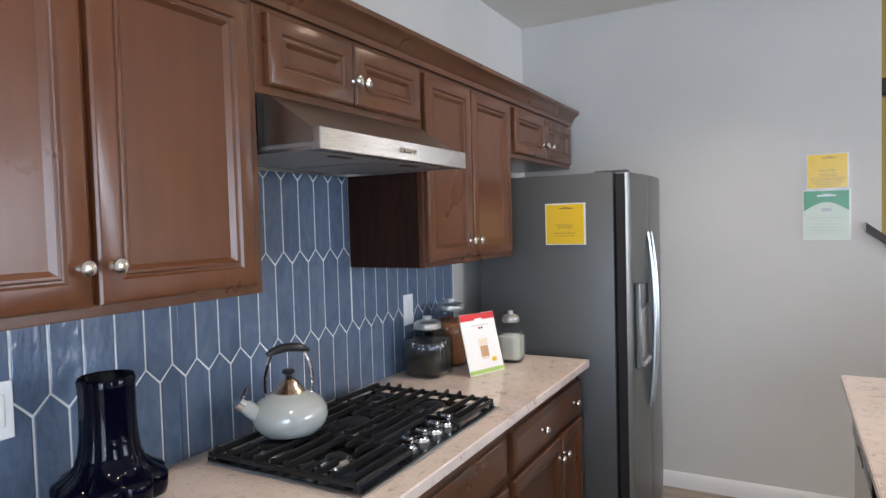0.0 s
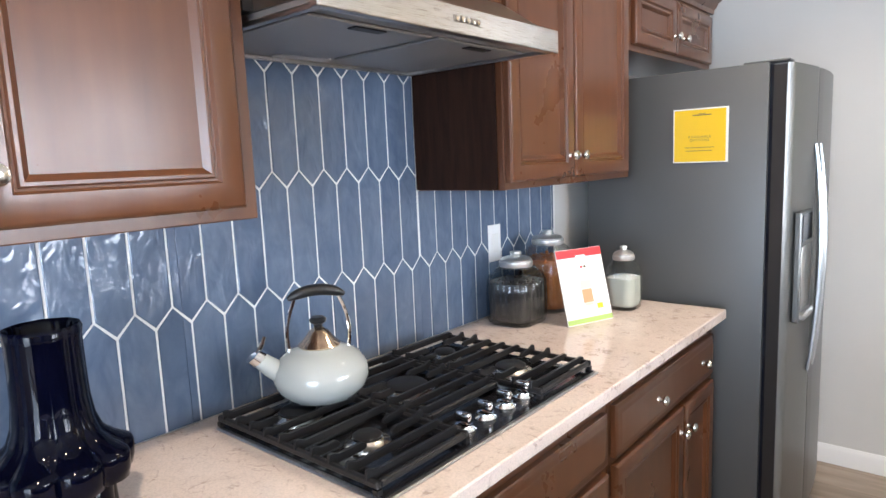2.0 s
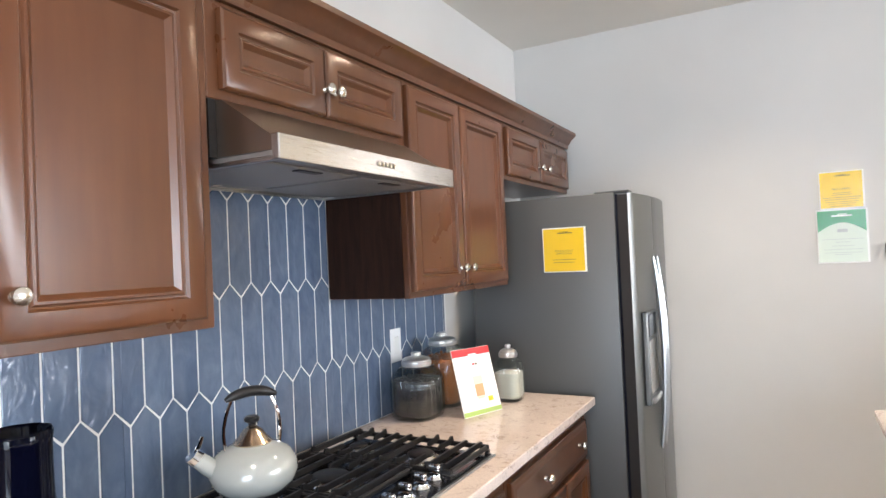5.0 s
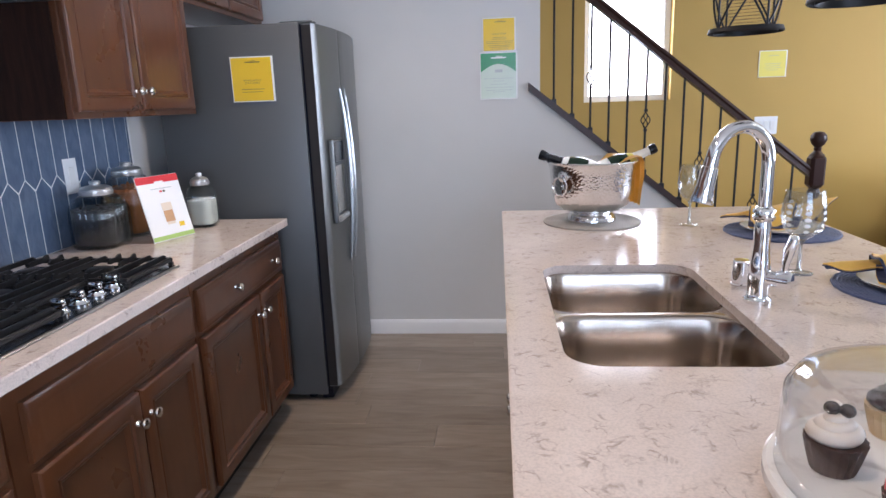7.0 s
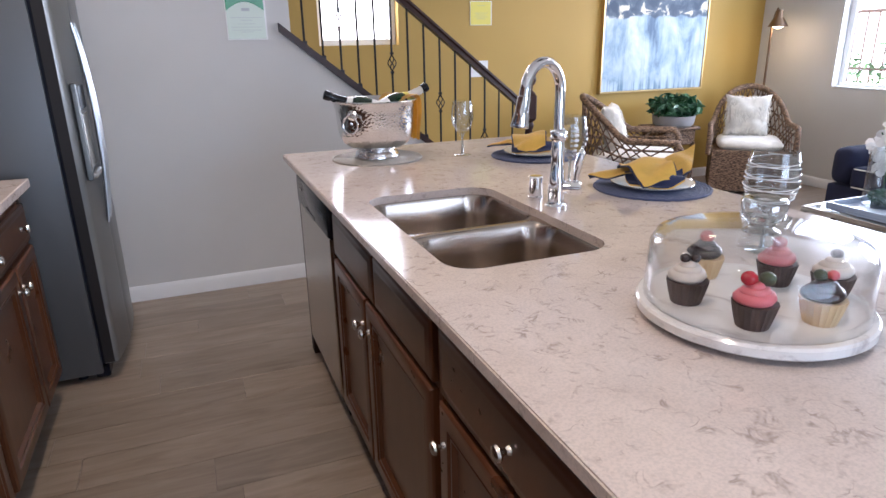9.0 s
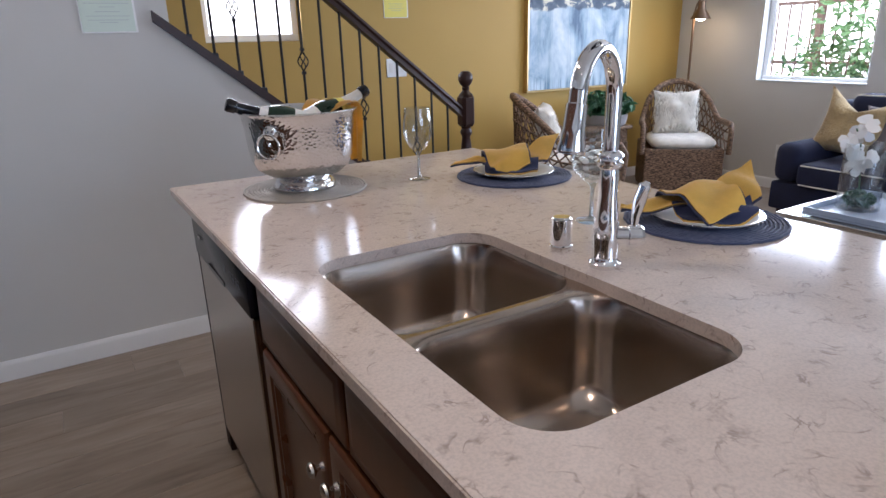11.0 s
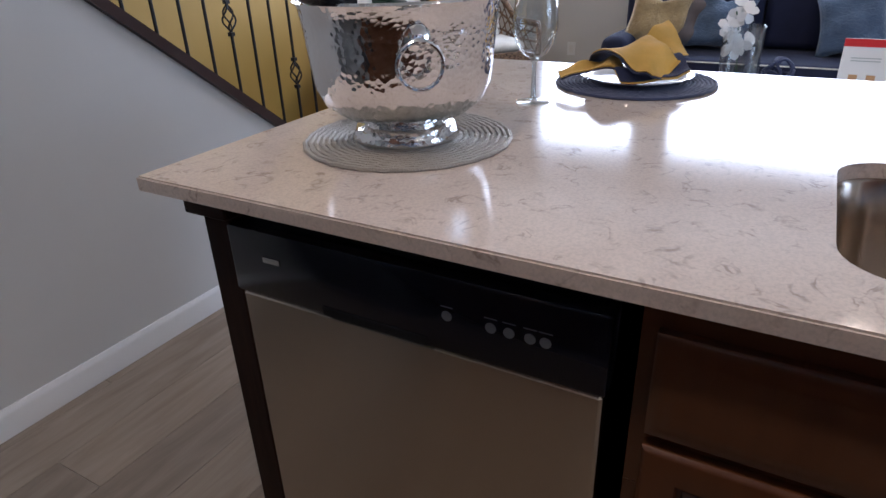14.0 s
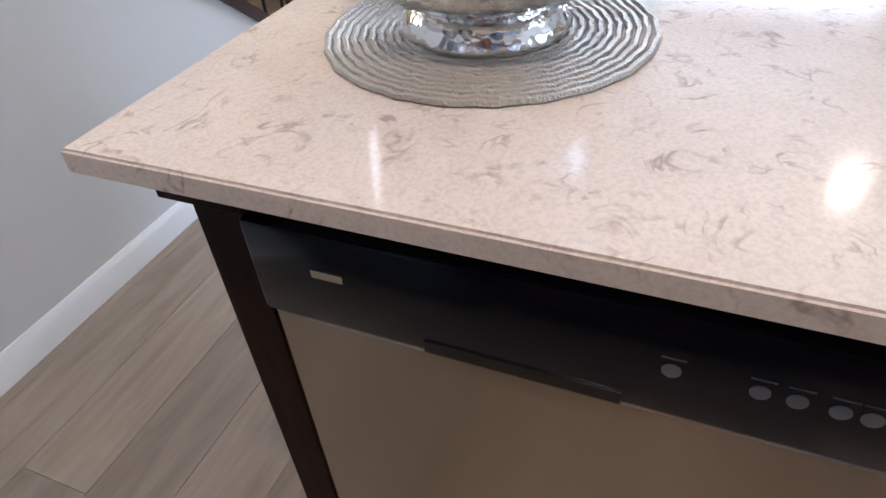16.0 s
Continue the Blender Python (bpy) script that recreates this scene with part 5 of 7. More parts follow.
# faucet: base, body, swan neck and pull-down head
FX, FYc = 2.124, 1.495
fau = thing("kitchen_faucet", "tall chrome pull-down kitchen faucet", "faucet", (FX, FYc, Z))
prof = [(0, 0.0), (0.031, 0.0), (0.031, 0.008), (0.026, 0.012), (0.024, 0.02), (0.025, 0.05), (0.025, 0.075), (0.021, 0.10), (0.018, 0.14), (0.0185, 0.175), (0.017, 0.19), (0.024, 0.197), (0.024, 0.203), (0.019, 0.207), (0.024, 0.211), (0.024, 0.217), (0.016, 0.225), (0, 0.226)]
part("body", lathem(prof, FX, FYc, Z, seg=32), M["chrome"], fau, smooth=50)
hd = Vector((1.964 - FX, 1.430 - FYc, 0))
pts = [Vector((FX, FYc, Z + 0.222)), Vector((FX, FYc, Z + 0.28))]
R = hd.length * 0.44
hu = hd.normalized()
cz = Z + 0.325
for k in range(15):
    a = math.pi * (k / 14) * 0.93
    pts.append(Vector((FX, FYc, cz)) + hu * (R * (1 - math.cos(a))) + Vector((0, 0, R * 1.05 * math.sin(a))))
part("neck", tubem(pts, 0.0145, 16), M["chrome"], fau, smooth=60)
tip = pts[-1]
end = Vector((1.964, 1.430, Z + 0.245))
dn = (end - tip).normalized()
part("spray_head", tubem([tip, tip + dn * 0.02, tip + dn * 0.022, tip + dn * 0.06, end - dn * 0.004, end], [0.015, 0.0155, 0.018, 0.019, 0.0245, 0.023], 18), M["chrome"], fau)
hx = Vector((0.80, -0.60, 0))
fc = Vector((FX, FYc, Z + 0.060))
part("lever_hub", tubem([fc, fc + hx * 0.040, fc + hx * 0.042, fc + hx * 0.064, fc + hx * 0.070], [0.018, 0.018, 0.0215, 0.0215, 0.017], 20), M["chrome"], fau)
part("lever", tubem([fc + hx * 0.052 + Vector((0, 0, 0.016)), fc + hx * 0.053 + Vector((0, 0, 0.040)), fc + hx * 0.058 + Vector((0, 0, 0.070)), fc + hx * 0.066 + Vector((0, 0, 0.098)), fc + hx * 0.070 + Vector((0, 0, 0.106))], [0.006, 0.0085, 0.0125, 0.0115, 0.004], 14), M["chrome"], fau, "rounded chrome lever")
air = thing("air_gap_cap", "small chrome air gap cylinder by the faucet", "fitting", (2.135, 1.632, Z))
part("cap", lathem([(0, 0), (0.024, 0), (0.024, 0.004), (0.021, 0.006), (0.021, 0.062), (0.018, 0.066), (0, 0.067)], 2.135, 1.632, Z, seg=28), M["chrome"], air)


def cord_mat(name, cx, cy, r, material, label, rows):
    """A round woven mat of coiled cord."""
    t = thing(name, label, "placemat", (cx, cy, Z))
    bm = lathem([(0, 0.0006), (r - 0.004, 0.0006), (r - 0.004, 0.003), (0, 0.003)], cx, cy, Z, seg=64)
    part("backing", bm, material, t)
    bm = bmesh.new()
    for k in range(rows):
        rr = r * (k + 1) / rows - 0.004
        n = 72
        wob = [(cx + (rr + 0.0012 * math.sin(j * 2.1 + k)) * math.cos(2 * math.pi * j / n), cy + (rr + 0.0012 * math.sin(j * 2.1 + k)) * math.sin(2 * math.pi * j / n), Z + 0.0035 + 0.0008 * math.sin(j * 3.3 + k)) for j in range(n)]
        tube(bm, wob, r / rows * 0.42, 6, closed=True)
    part("cord", bm, material, t, kind="stuff")
    return t


cord_mat("charger_mat", 1.888, 2.512, 0.186, M["silver_cord"], "round silver beaded mat under the bucket", 19)
# hammered bucket
BX, BY = 1.888, 2.515
bz = Z + 0.0075
bk = thing("ice_bucket", "hammered silver champagne bucket with ring handles", "bucket", (BX, BY, bz))
prof = [(0, 0.0), (0.093, 0.0), (0.095, 0.006), (0.090, 0.014), (0.086, 0.024), (0.074, 0.030), (0.078, 0.036)]
part("foot", lathem(prof, BX, BY, bz, seg=64), M["hammered"], bk, "polished flared foot", smooth=60)
prof = [(0.070, 0.034), (0.110, 0.046), (0.137, 0.066), (0.150, 0.095), (0.156, 0.14), (0.161, 0.19), (0.166, 0.222), (0.174, 0.231), (0.172, 0.235), (0.163, 0.231), (0.158, 0.19), (0.152, 0.13), (0.145, 0.095), (0.13, 0.07), (0.10, 0.052), (0, 0.044)]
part("bowl", lathem(prof, BX, BY, bz, seg=72), M["hammered"], bk, "hammered silver bowl", smooth=60)
for sgn in (1, -1):
    dv = Vector((-0.75, -0.66, 0)).normalized() * sgn
    c = Vector((BX, BY, bz + 0.185)) + dv * 0.164
    side = Vector((-dv.y, dv.x, 0))
    boss = part("handle_boss", tubem([c - dv * 0.006, c + dv * 0.004, c + dv * 0.012], [0.022, 0.020, 0.008], 16), M["hammered"], bk)
    pts = [c + dv * 0.016 + side * 0.034 * math.sin(2 * math.pi * k / 24) + Vector((0, 0, -0.036 + 0.034 * math.cos(2 * math.pi * k / 24))) for k in range(24)]
    part("ring", tubem(pts, 0.0038, 8, closed=True), M["hammered"], boss)


def bottle(a, b, label, foil, collar):
    """A champagne bottle lying from its foot a to its cork b."""
    a, b = Vector(a), Vector(b)
    d = (b - a).normalized()
    L = 0.30
    t = thing("champagne_bottle", label, "bottle", tuple(a), "champagne bottles")
    turn = Matrix.Translation(a) @ d.to_track_quat("Z", "Y").to_matrix().to_4x4()
    body = part("glass", lathem([(0, 0.004), (0.028, 0), (0.042, 0.003), (0.043, 0.02), (0.043, 0.15), (0.040, 0.175), (0.028, 0.205), (0.019, 0.225)], seg=28, m=turn), M["green_glass"], t, "dark green glass", smooth=50)
    part("neck_foil", lathem([(0.0195, 0.2255), (0.0175, 0.245), (0.0155, 0.285), (0.016, 0.29)], seg=24, m=turn), foil, t, "", smooth=50)
    part("collar", lathem([(0.0290, 0.2045), (0.0292, 0.206), (0.0200, 0.2262), (0.0198, 0.2270)], seg=24, m=turn), collar, t)
    part("cap", lathem([(0.016, 0.2895), (0.019, 0.292), (0.020, 0.312), (0.017, 0.319), (0, 0.321)], seg=24, m=turn), M["black_gloss"], t)
    part("label", lathem([(0.0434, 0.05), (0.0436, 0.051), (0.0436, 0.13), (0.0434, 0.131)], seg=28, m=turn), M["paper"], t)


bottle((1.985, 2.50, bz + 0.150), (1.690, 2.545, bz + 0.258), "dark green champagne bottle leaning in the bucket", M["black_gloss"], M["paper"])
bottle((1.845, 2.545, bz + 0.145), (2.118, 2.566, bz + 0.262), "green champagne bottle with pale neck foil", M["cream_cloth"], M["sheet_pale"])
# mustard towel tucked in and hanging over the rim
tw = thing("bucket_towel", "mustard cloth towel hanging over the bucket rim", "towel", (2.05, 2.62, bz + 0.2))
bm = bmesh.new()
rows = []
path = [(0.06, 0.195), (0.11, 0.225), (0.150, 0.243), (0.176, 0.244), (0.186, 0.225), (0.186, 0.17), (0.180, 0.11), (0.178, 0.06)]
for j, (rad, hz) in enumerate(path):
    row = []
    for k in range(13):
        a = radians(-12 + 80 * k / 12 * (1 - 0.35 * j / 7))
        rr = rad + 0.007 * math.sin(k * 1.7 + j * 0.4)
        row.append(bm.verts.new((BX + rr * math.cos(a), BY + rr * math.sin(a), bz + hz + 0.004 * math.sin(k * 2.3))))
    rows.append(row)
for r0, r1 in zip(rows, rows[1:]):
    for k in range(12):
        bm.faces.new([r0[k], r0[k + 1], r1[k + 1], r1[k]])
bmesh.ops.solidify(bm, geom=bm.faces[:], thickness=0.004)
part("cloth", bm, M["mustard_cloth"], tw, smooth=70)


def wine_glass(cx, cy, h, r, label, deco=None):
    g = thing("wine_glass", label, "glass", (cx, cy, Z), "wine glasses")
    s = h / 0.22
    out = [(0, 0.0008), (0.036, 0.0008), (0.0365, 0.0016), (0.036, 0.0024), (0.012, 0.005), (0.005, 0.012), (0.0040, 0.05), (0.0042, 0.080), (0.010, 0.090), (0.026, 0.100), (r * 0.85, 0.122), (r, 0.150), (r * 0.94, 0.185), (r * 0.84, 0.2195)]
    inn = [(r * 0.82, 0.220), (r * 0.92, 0.185), (r * 0.975, 0.150), (r * 0.82, 0.124), (0.022, 0.104), (0, 0.097)]
    part("glass", lathem([(a, b * s) for a, b in out + inn], cx, cy, Z, seg=40), M["glass"], g, smooth=60)
    part("stem", lathem([(a, b * s) for a, b in ((0, 0.006), (0.0085, 0.0072), (0.0056, 0.014), (0.0046, 0.05), (0.0050, 0.078), (0.0100, 0.0895), (0, 0.0905))], cx, cy, Z, seg=20), M["solid_glass"], g, "thick glass stem", smooth=60)
    def rad(z):
        pts = [(0.100, 0.026), (0.122, r * 0.85), (0.150, r), (0.185, r * 0.94), (0.2195, r * 0.84)]
        for (z0, r0), (z1, r1) in zip(pts, pts[1:]):
            if z0 <= z <= z1:
                return r0 + (r1 - r0) * (z - z0) / (z1 - z0)
        return r
    if deco == "dots":
        for row, z in enumerate((0.118, 0.134, 0.150, 0.166, 0.182)):
            for k in range(7):
                a = 2 * math.pi * k / 7
                rr = rad(z) + 0.0008
                m = Matrix.Translation((cx + rr * math.cos(a), cy + rr * math.sin(a), Z + z * s)) @ Matrix.Rotation(a, 4, "Z") @ Matrix.Rotation(radians(90), 4, "Y")
                q = 0.0082 * rr / r
                part("dot", lathem([(0, 0), (q, 0), (q * 0.8, 0.0006), (0, 0.0008)], seg=12, m=m @ Matrix.Diagonal((0.62, 1, 1, 1))), M["porcelain"], g)
    if deco == "swirl":
        for q in range(2):
            pts = []
            for k in range(150):
                u = k / 149
                z = 0.108 + 0.10 * u
                a = 2 * math.pi * 4.0 * u * (1 if q else -1) + q
                rr = rad(z) + 0.0008
                pts.append((cx + rr * math.cos(a), cy + rr * math.sin(a), Z + z * s))
            part("swirl", tubem(pts, 0.0011, 5), M["porcelain"], g)
    return g


wine_glass(2.232, 2.412, 0.225, 0.047, "clear stemmed wine glass")
wine_glass(2.322, 1.735, 0.225, 0.054, "stemmed wine glass with white painted dots", "dots")
wine_glass(2.335, 0.965, 0.225, 0.056, "stemmed wine glass with white painted swirls", "swirl")


def setting(cx, cy, turn, seed):
    m = cord_mat("placemat", cx, cy, 0.184, M["placemat"], "round slate blue woven placemat", 20)
    p = thing("dinner_plate", "pale glass plate with silver rim", "plate", (cx, cy, Z + 0.0065))
    part("plate", lathem([(0, 0.0), (0.075, 0.0), (0.10, 0.007), (0.128, 0.014), (0.130, 0.016), (0.127, 0.017), (0.098, 0.0105), (0.072, 0.004), (0, 0.004)], cx, cy, Z + 0.0068, seg=56), M["porcelain"], p, smooth=60)
    part("rim", tubem([(cx + 0.1295 * math.cos(k * math.pi / 28), cy + 0.1295 * math.sin(k * math.pi / 28), Z + 0.0232) for k in range(56)], 0.0012, 6, closed=True), M["chrome"], p)
    # folded napkin pulled through a ring: two fans of mustard cloth lined with navy
    n = thing("folded_napkin", "mustard and navy cloth napkin knotted on the plate", "napkin", (cx, cy, Z + 0.02))
    ca, sa = math.cos(turn), math.sin(turn)

    def strip(name, pts, halves, top, under):
        """A strip of doubled cloth along local points, with its half-widths; its face and its lining."""
        for material, drop, nm in ((top, 0.0, name), (under, 0.0034, "lining")):
            bm = bmesh.new()
            rows = []
            fine = 4
            for i in range((len(pts) - 1) * fine + 1):
                k, u = min(i // fine, len(pts) - 2), i / fine - min(i // fine, len(pts) - 2)
                c = Vector(pts[k]).lerp(Vector(pts[k + 1]), u)
                h = Vector(halves[k]).lerp(Vector(halves[k + 1]), u) * (1.07 if drop else 1.0)
                row = []
                for j in range(9):
                    w = -1 + j / 4
                    q = c + h * w + Vector((0, 0, 0.006 * math.sin(3.1 * w + 0.5 * i + seed) - drop))
                    q = Vector((q.x * 1.32 - 0.030, q.y * 1.28 - 0.012, q.z * 1.12 + 0.004 * math.sin(2.3 * w + 0.9 * i)))
                    q.z = max(q.z, 0.0075 - drop)
                    row.append(bm.verts.new((cx + q.x * ca - q.y * sa, cy + q.x * sa + q.y * ca, Z + 0.016 + q.z)))
                rows.append(row)
            for r0, r1 in zip(rows, rows[1:]):
                for j in range(8):
                    bm.faces.new([r0[j], r0[j + 1], r1[j + 1], r1[j]])
            bmesh.ops.smooth_vert(bm, verts=bm.verts, factor=0.5, use_axis_x=True, use_axis_y=True, use_axis_z=True)
            bmesh.ops.solidify(bm, geom=bm.faces[:], thickness=0.002)
            part(nm, bm, material, n, smooth=80)

    A, N = M["mustard_cloth"], M["navy_cloth"]
    strip("tail", [(-0.02, 0.0, 0.040), (-0.05, 0.005, 0.034), (-0.09, 0.012, 0.027), (-0.128, 0.016, 0.020)], [(0, 0.030, 0.004), (0, 0.030, 0.003), (0.004, 0.026, 0), (0.006, 0.022, 0)], A, N)
    strip("fan", [(0.025, 0.0, 0.040), (0.055, 0.010, 0.050), (0.085, 0.018, 0.061), (0.118, 0.026, 0.070)], [(0, 0.020, 0.006), (0.002, 0.036, 0.016), (0.006, 0.048, 0.024), (0.014, 0.055, 0.030)], A, N)
    strip("front_fold", [(-0.045, -0.028, 0.020), (-0.005, -0.052, 0.022), (0.045, -0.056, 0.028), (0.085, -0.044, 0.036)], [(-0.004, 0.020, 0.012), (0, 0.024, 0.014), (0, 0.024, 0.016), (0, 0.020, 0.014)], N, A)
    strip("wrap", [(-0.012, 0.060, 0.018), (-0.008, 0.040, 0.052), (0.0, 0.005, 0.068), (0.010, -0.030, 0.060), (0.020, -0.058, 0.038), (0.028, -0.072, 0.022)], [(0.045, 0.012, 0.0), (0.050, 0.012, 0.004), (0.052, 0.012, 0.006), (0.050, 0.012, 0.008), (0.046, 0.014, 0.008), (0.040, 0.016, 0.006)], A, N)


setting(2.497, 2.262, radians(-42), 1)
setting(2.530, 1.575, radians(-30), 4)

# ---- cake stand with cupcakes under a glass dome ----
CX, CY = 2.032, 0.715
cs = thing("cake_stand", "low white marble cake board", "cake stand", (CX, CY, Z))
part("foot", lathem([(0, 0.0), (0.10, 0.0), (0.10, 0.010), (0, 0.010)], CX, CY, Z, seg=48), M["marble"], cs)
part("board", lathem([(0, 0.0105), (0.186, 0.0105), (0.190, 0.014), (0.190, 0.027), (0.186, 0.031), (0, 0.031)], CX, CY, Z, seg=64), M["marble"], cs)
zt = Z + 0.0312
dome = thing("glass_cloche", "clear glass cake dome with knob", "cake dome", (CX, CY, zt))
DR = 0.176
prof = [(DR, 0.0005), (DR + 0.002, 0.002), (DR, 0.05), (DR - 0.002, 0.092), (DR - 0.012, 0.110), (DR - 0.04, 0.119), (0.03, 0.122), (0, 0.1225)]
inn = [(0, 0.119), (0.03, 0.119), (DR - 0.04, 0.116), (DR - 0.014, 0.107), (DR - 0.005, 0.090), (DR - 0.003, 0.05), (DR - 0.003, 0.0005)]
bm = lathem(prof + inn + [(DR, 0.0005)], CX, CY, zt, seg=64)
bmesh.ops.remove_doubles(bm, verts=bm.verts, dist=1e-5)
part("dome", bm, M["dome_glass"], dome, smooth=60)
part("knob", lathem([(0, 0.1228), (0.030, 0.1228), (0.020, 0.128), (0.018, 0.132), (0.034, 0.146), (0.036, 0.174), (0.032, 0.178), (0.010, 0.174), (0, 0.174)], CX, CY, zt, seg=40), M["solid_glass"], dome, "thick clear glass knob", smooth=60)


def cupcake(x, y, cup, top, topping, label, seed):
    x, y = x + 0.034, y + 0.013
    c = thing("cupcake", label, "cupcake", (x, y, zt), "cupcakes")
    part("cup", lathem([(0, 0.0), (0.024, 0.0), (0.029, 0.018), (0.033, 0.036), (0.034, 0.041), (0, 0.041)], x, y, zt, seg=60, wave=lambda a, i: 1 + (0.03 * math.cos(20 * a) if 0 < i < 5 else 0)), cup, c, "fluted baking cup")
    pts, rs = [], []
    for k in range(46):
        u = k / 45
        a = u * 2 * math.pi * 3.2
        rr = 0.026 * (1 - u) ** 0.8
        pts.append((x + rr * math.cos(a), y + rr * math.sin(a), zt + 0.043 + 0.028 * u))
        rs.append(0.0105 * (1 - 0.35 * u))
    part("icing", tubem(pts, rs, 8), top, c, "swirled icing", smooth=70)
    rnd = random.Random(seed)
    for dx, dy, rr, m2 in topping:
        bm = bmesh.new()
        bmesh.ops.create_uvsphere(bm, u_segments=14, v_segments=10, radius=rr, matrix=Matrix.Translation((x + dx, y + dy, zt + 0.078)) @ Matrix.Diagonal((1, 1, 0.92, 1)))
        part("topping", bm, m2, c)


B, O = M["berry"], M["olive"]
cupcake(1.890, 0.740, M["choc"], M["cream"], [(-0.006, 0.004, 0.009, M["choc_gloss"]), (0.008, -0.004, 0.009, M["choc_gloss"]), (0.0, 0.010, 0.008, M["cream"])], "chocolate cupcake with cream icing and chocolate pieces", 1)
cupcake(1.915, 0.622, M["choc"], M["pink"], [(-0.010, 0.008, 0.0125, B), (0.012, -0.006, 0.0125, O)], "chocolate cupcake with pink icing and berries", 2)
cupcake(2.022, 0.590, M["vanilla"], M["choc_gloss"], [(-0.008, 0.006, 0.010, O), (0.008, -0.004, 0.009, M["pink"])], "vanilla cupcake with glossy chocolate icing", 3)
cupcake(2.005, 0.822, M["vanilla"], M["choc_gloss"], [(0.0, 0.0, 0.013, B)], "vanilla cupcake with chocolate icing and strawberry", 4)
cupcake(2.095, 0.740, M["choc"], M["pink"], [(0.0, 0.0, 0.012, B), (0.012, 0.008, 0.010, O)], "chocolate cupcake with pink icing and berries", 5)
cupcake(2.128, 0.655, M["choc"], M["cream"], [(0.0, 0.0, 0.010, M["choc_gloss"])], "chocolate cupcake with cream icing", 6)


# ---- pendants over the island ----
def pendant(px, py, zb):
    p = thing("pendant_lamp", "black wire cage pendant lamp with clear bulb", "lamp", (px, py, zb), "island pendants")
    r, h = 0.094, 0.30
    bm = lathem([(r + 0.010, 0), (r + 0.014, 0.004), (r + 0.010, 0.016), (r - 0.004, 0.016), (r - 0.004, 0.0)], px, py, zb, seg=40)
    part("lower_ring", bm, M["black_metal"], p)
    part("cap", lathem([(r + 0.016, h - 0.035), (r + 0.018, h), (r + 0.004, h + 0.018), (0.03, h + 0.030), (0, h + 0.032), (0, h + 0.026), (r, h - 0.004), (r + 0.006, h - 0.035)], px, py, zb, seg=40), M["black_metal"], p)
    for k in range(4):
        a0, a1 = k * math.pi / 2 + 0.3, (k + 1) * math.pi / 2 + 0.3
        for s0, s1 in ((a0, a1), (a1, a0)):
            pts = [(px + r * math.cos(s0 + (s1 - s0) * u / 8), py + r * math.sin(s0 + (s1 - s0) * u / 8), zb + 0.012 + (h - 0.045) * u / 8) for u in range(9)]
            part("cage_bar", tubem(pts, 0.0032, 6), M["black_metal"], p)
        part("cage_bar", tubem([(px + r * math.cos(a0), py + r * math.sin(a0), zb + 0.010), (px + r * math.cos(a0), py + r * math.sin(a0), zb + h - 0.03)], 0.0032, 6), M["black_metal"], p)
    bm = bmesh.new()
    for k in range(26):
        tube(bm, [(px + (r - 0.003) * math.cos(j * math.pi / 16), py + (r - 0.003) * math.sin(j * math.pi / 16), zb + 0.022 + k * 0.0095) for j in range(32)], 0.0006, 4, closed=True)
    part("mesh_wire", bm, M["black_metal"], p, "fine wire mesh")
    part("socket", lathem([(0, h - 0.03), (0.018, h - 0.03), (0.018, h - 0.10), (0.013, h - 0.105), (0, h - 0.105)], px, py, zb, seg=20), M["black_metal"], p)
    part("bulb", lathem([(0.012, h - 0.106), (0.014, h - 0.115), (0.026, h - 0.140), (0.029, h - 0.158), (0.024, h - 0.176), (0.010, h - 0.186), (0, h - 0.187)], px, py, zb, seg=24), M["glass"], p, smooth=60)
    part("rod", tubem([(px, py, zb + h + 0.03), (px, py, CEIL - 0.02)], 0.0055, 8), M["black_metal"], p)
    part("ceiling_rose", lathem([(0, 0), (0.06, 0), (0.06, 0.012), (0.05, 0.020), (0, 0.020)], px, py, CEIL - 0.0205, seg=32), M["black_metal"], p)


pendant(2.282, 2.125, 1.565)
pendant(2.282, 1.480, 1.565)


# ---- recessed ceiling lights ----
def downlight(px, py, watts):
    d = thing("recessed_light", "round white recessed ceiling light, lit", "ceiling light", (px, py, CEIL), "recessed ceiling lights")
    part("trim_ring", lathem([(0.058, -0.001), (0.085, -0.001), (0.085, -0.006), (0.058, -0.009)], px, py, CEIL, seg=36), M["white"], d)
    part("lens", lathem([(0, -0.003), (0.0575, -0.003), (0.0575, -0.006), (0, -0.006)], px, py, CEIL, seg=32), M["bulb"], d)
    data = bpy.data.lights.new("downlight", "AREA")
    data.shape, data.size, data.energy, data.color = "DISK", 0.11, watts, (1.0, 0.80, 0.58)
    data.spread = radians(130)
    ob = new("downlight", data)
    ob.location = (px, py, CEIL - 0.010)


for px, py in ((1.06, 0.35), (1.06, 2.35), (4.62, 3.67), (4.62, 1.4)):
    downlight(px, py, DOWN)

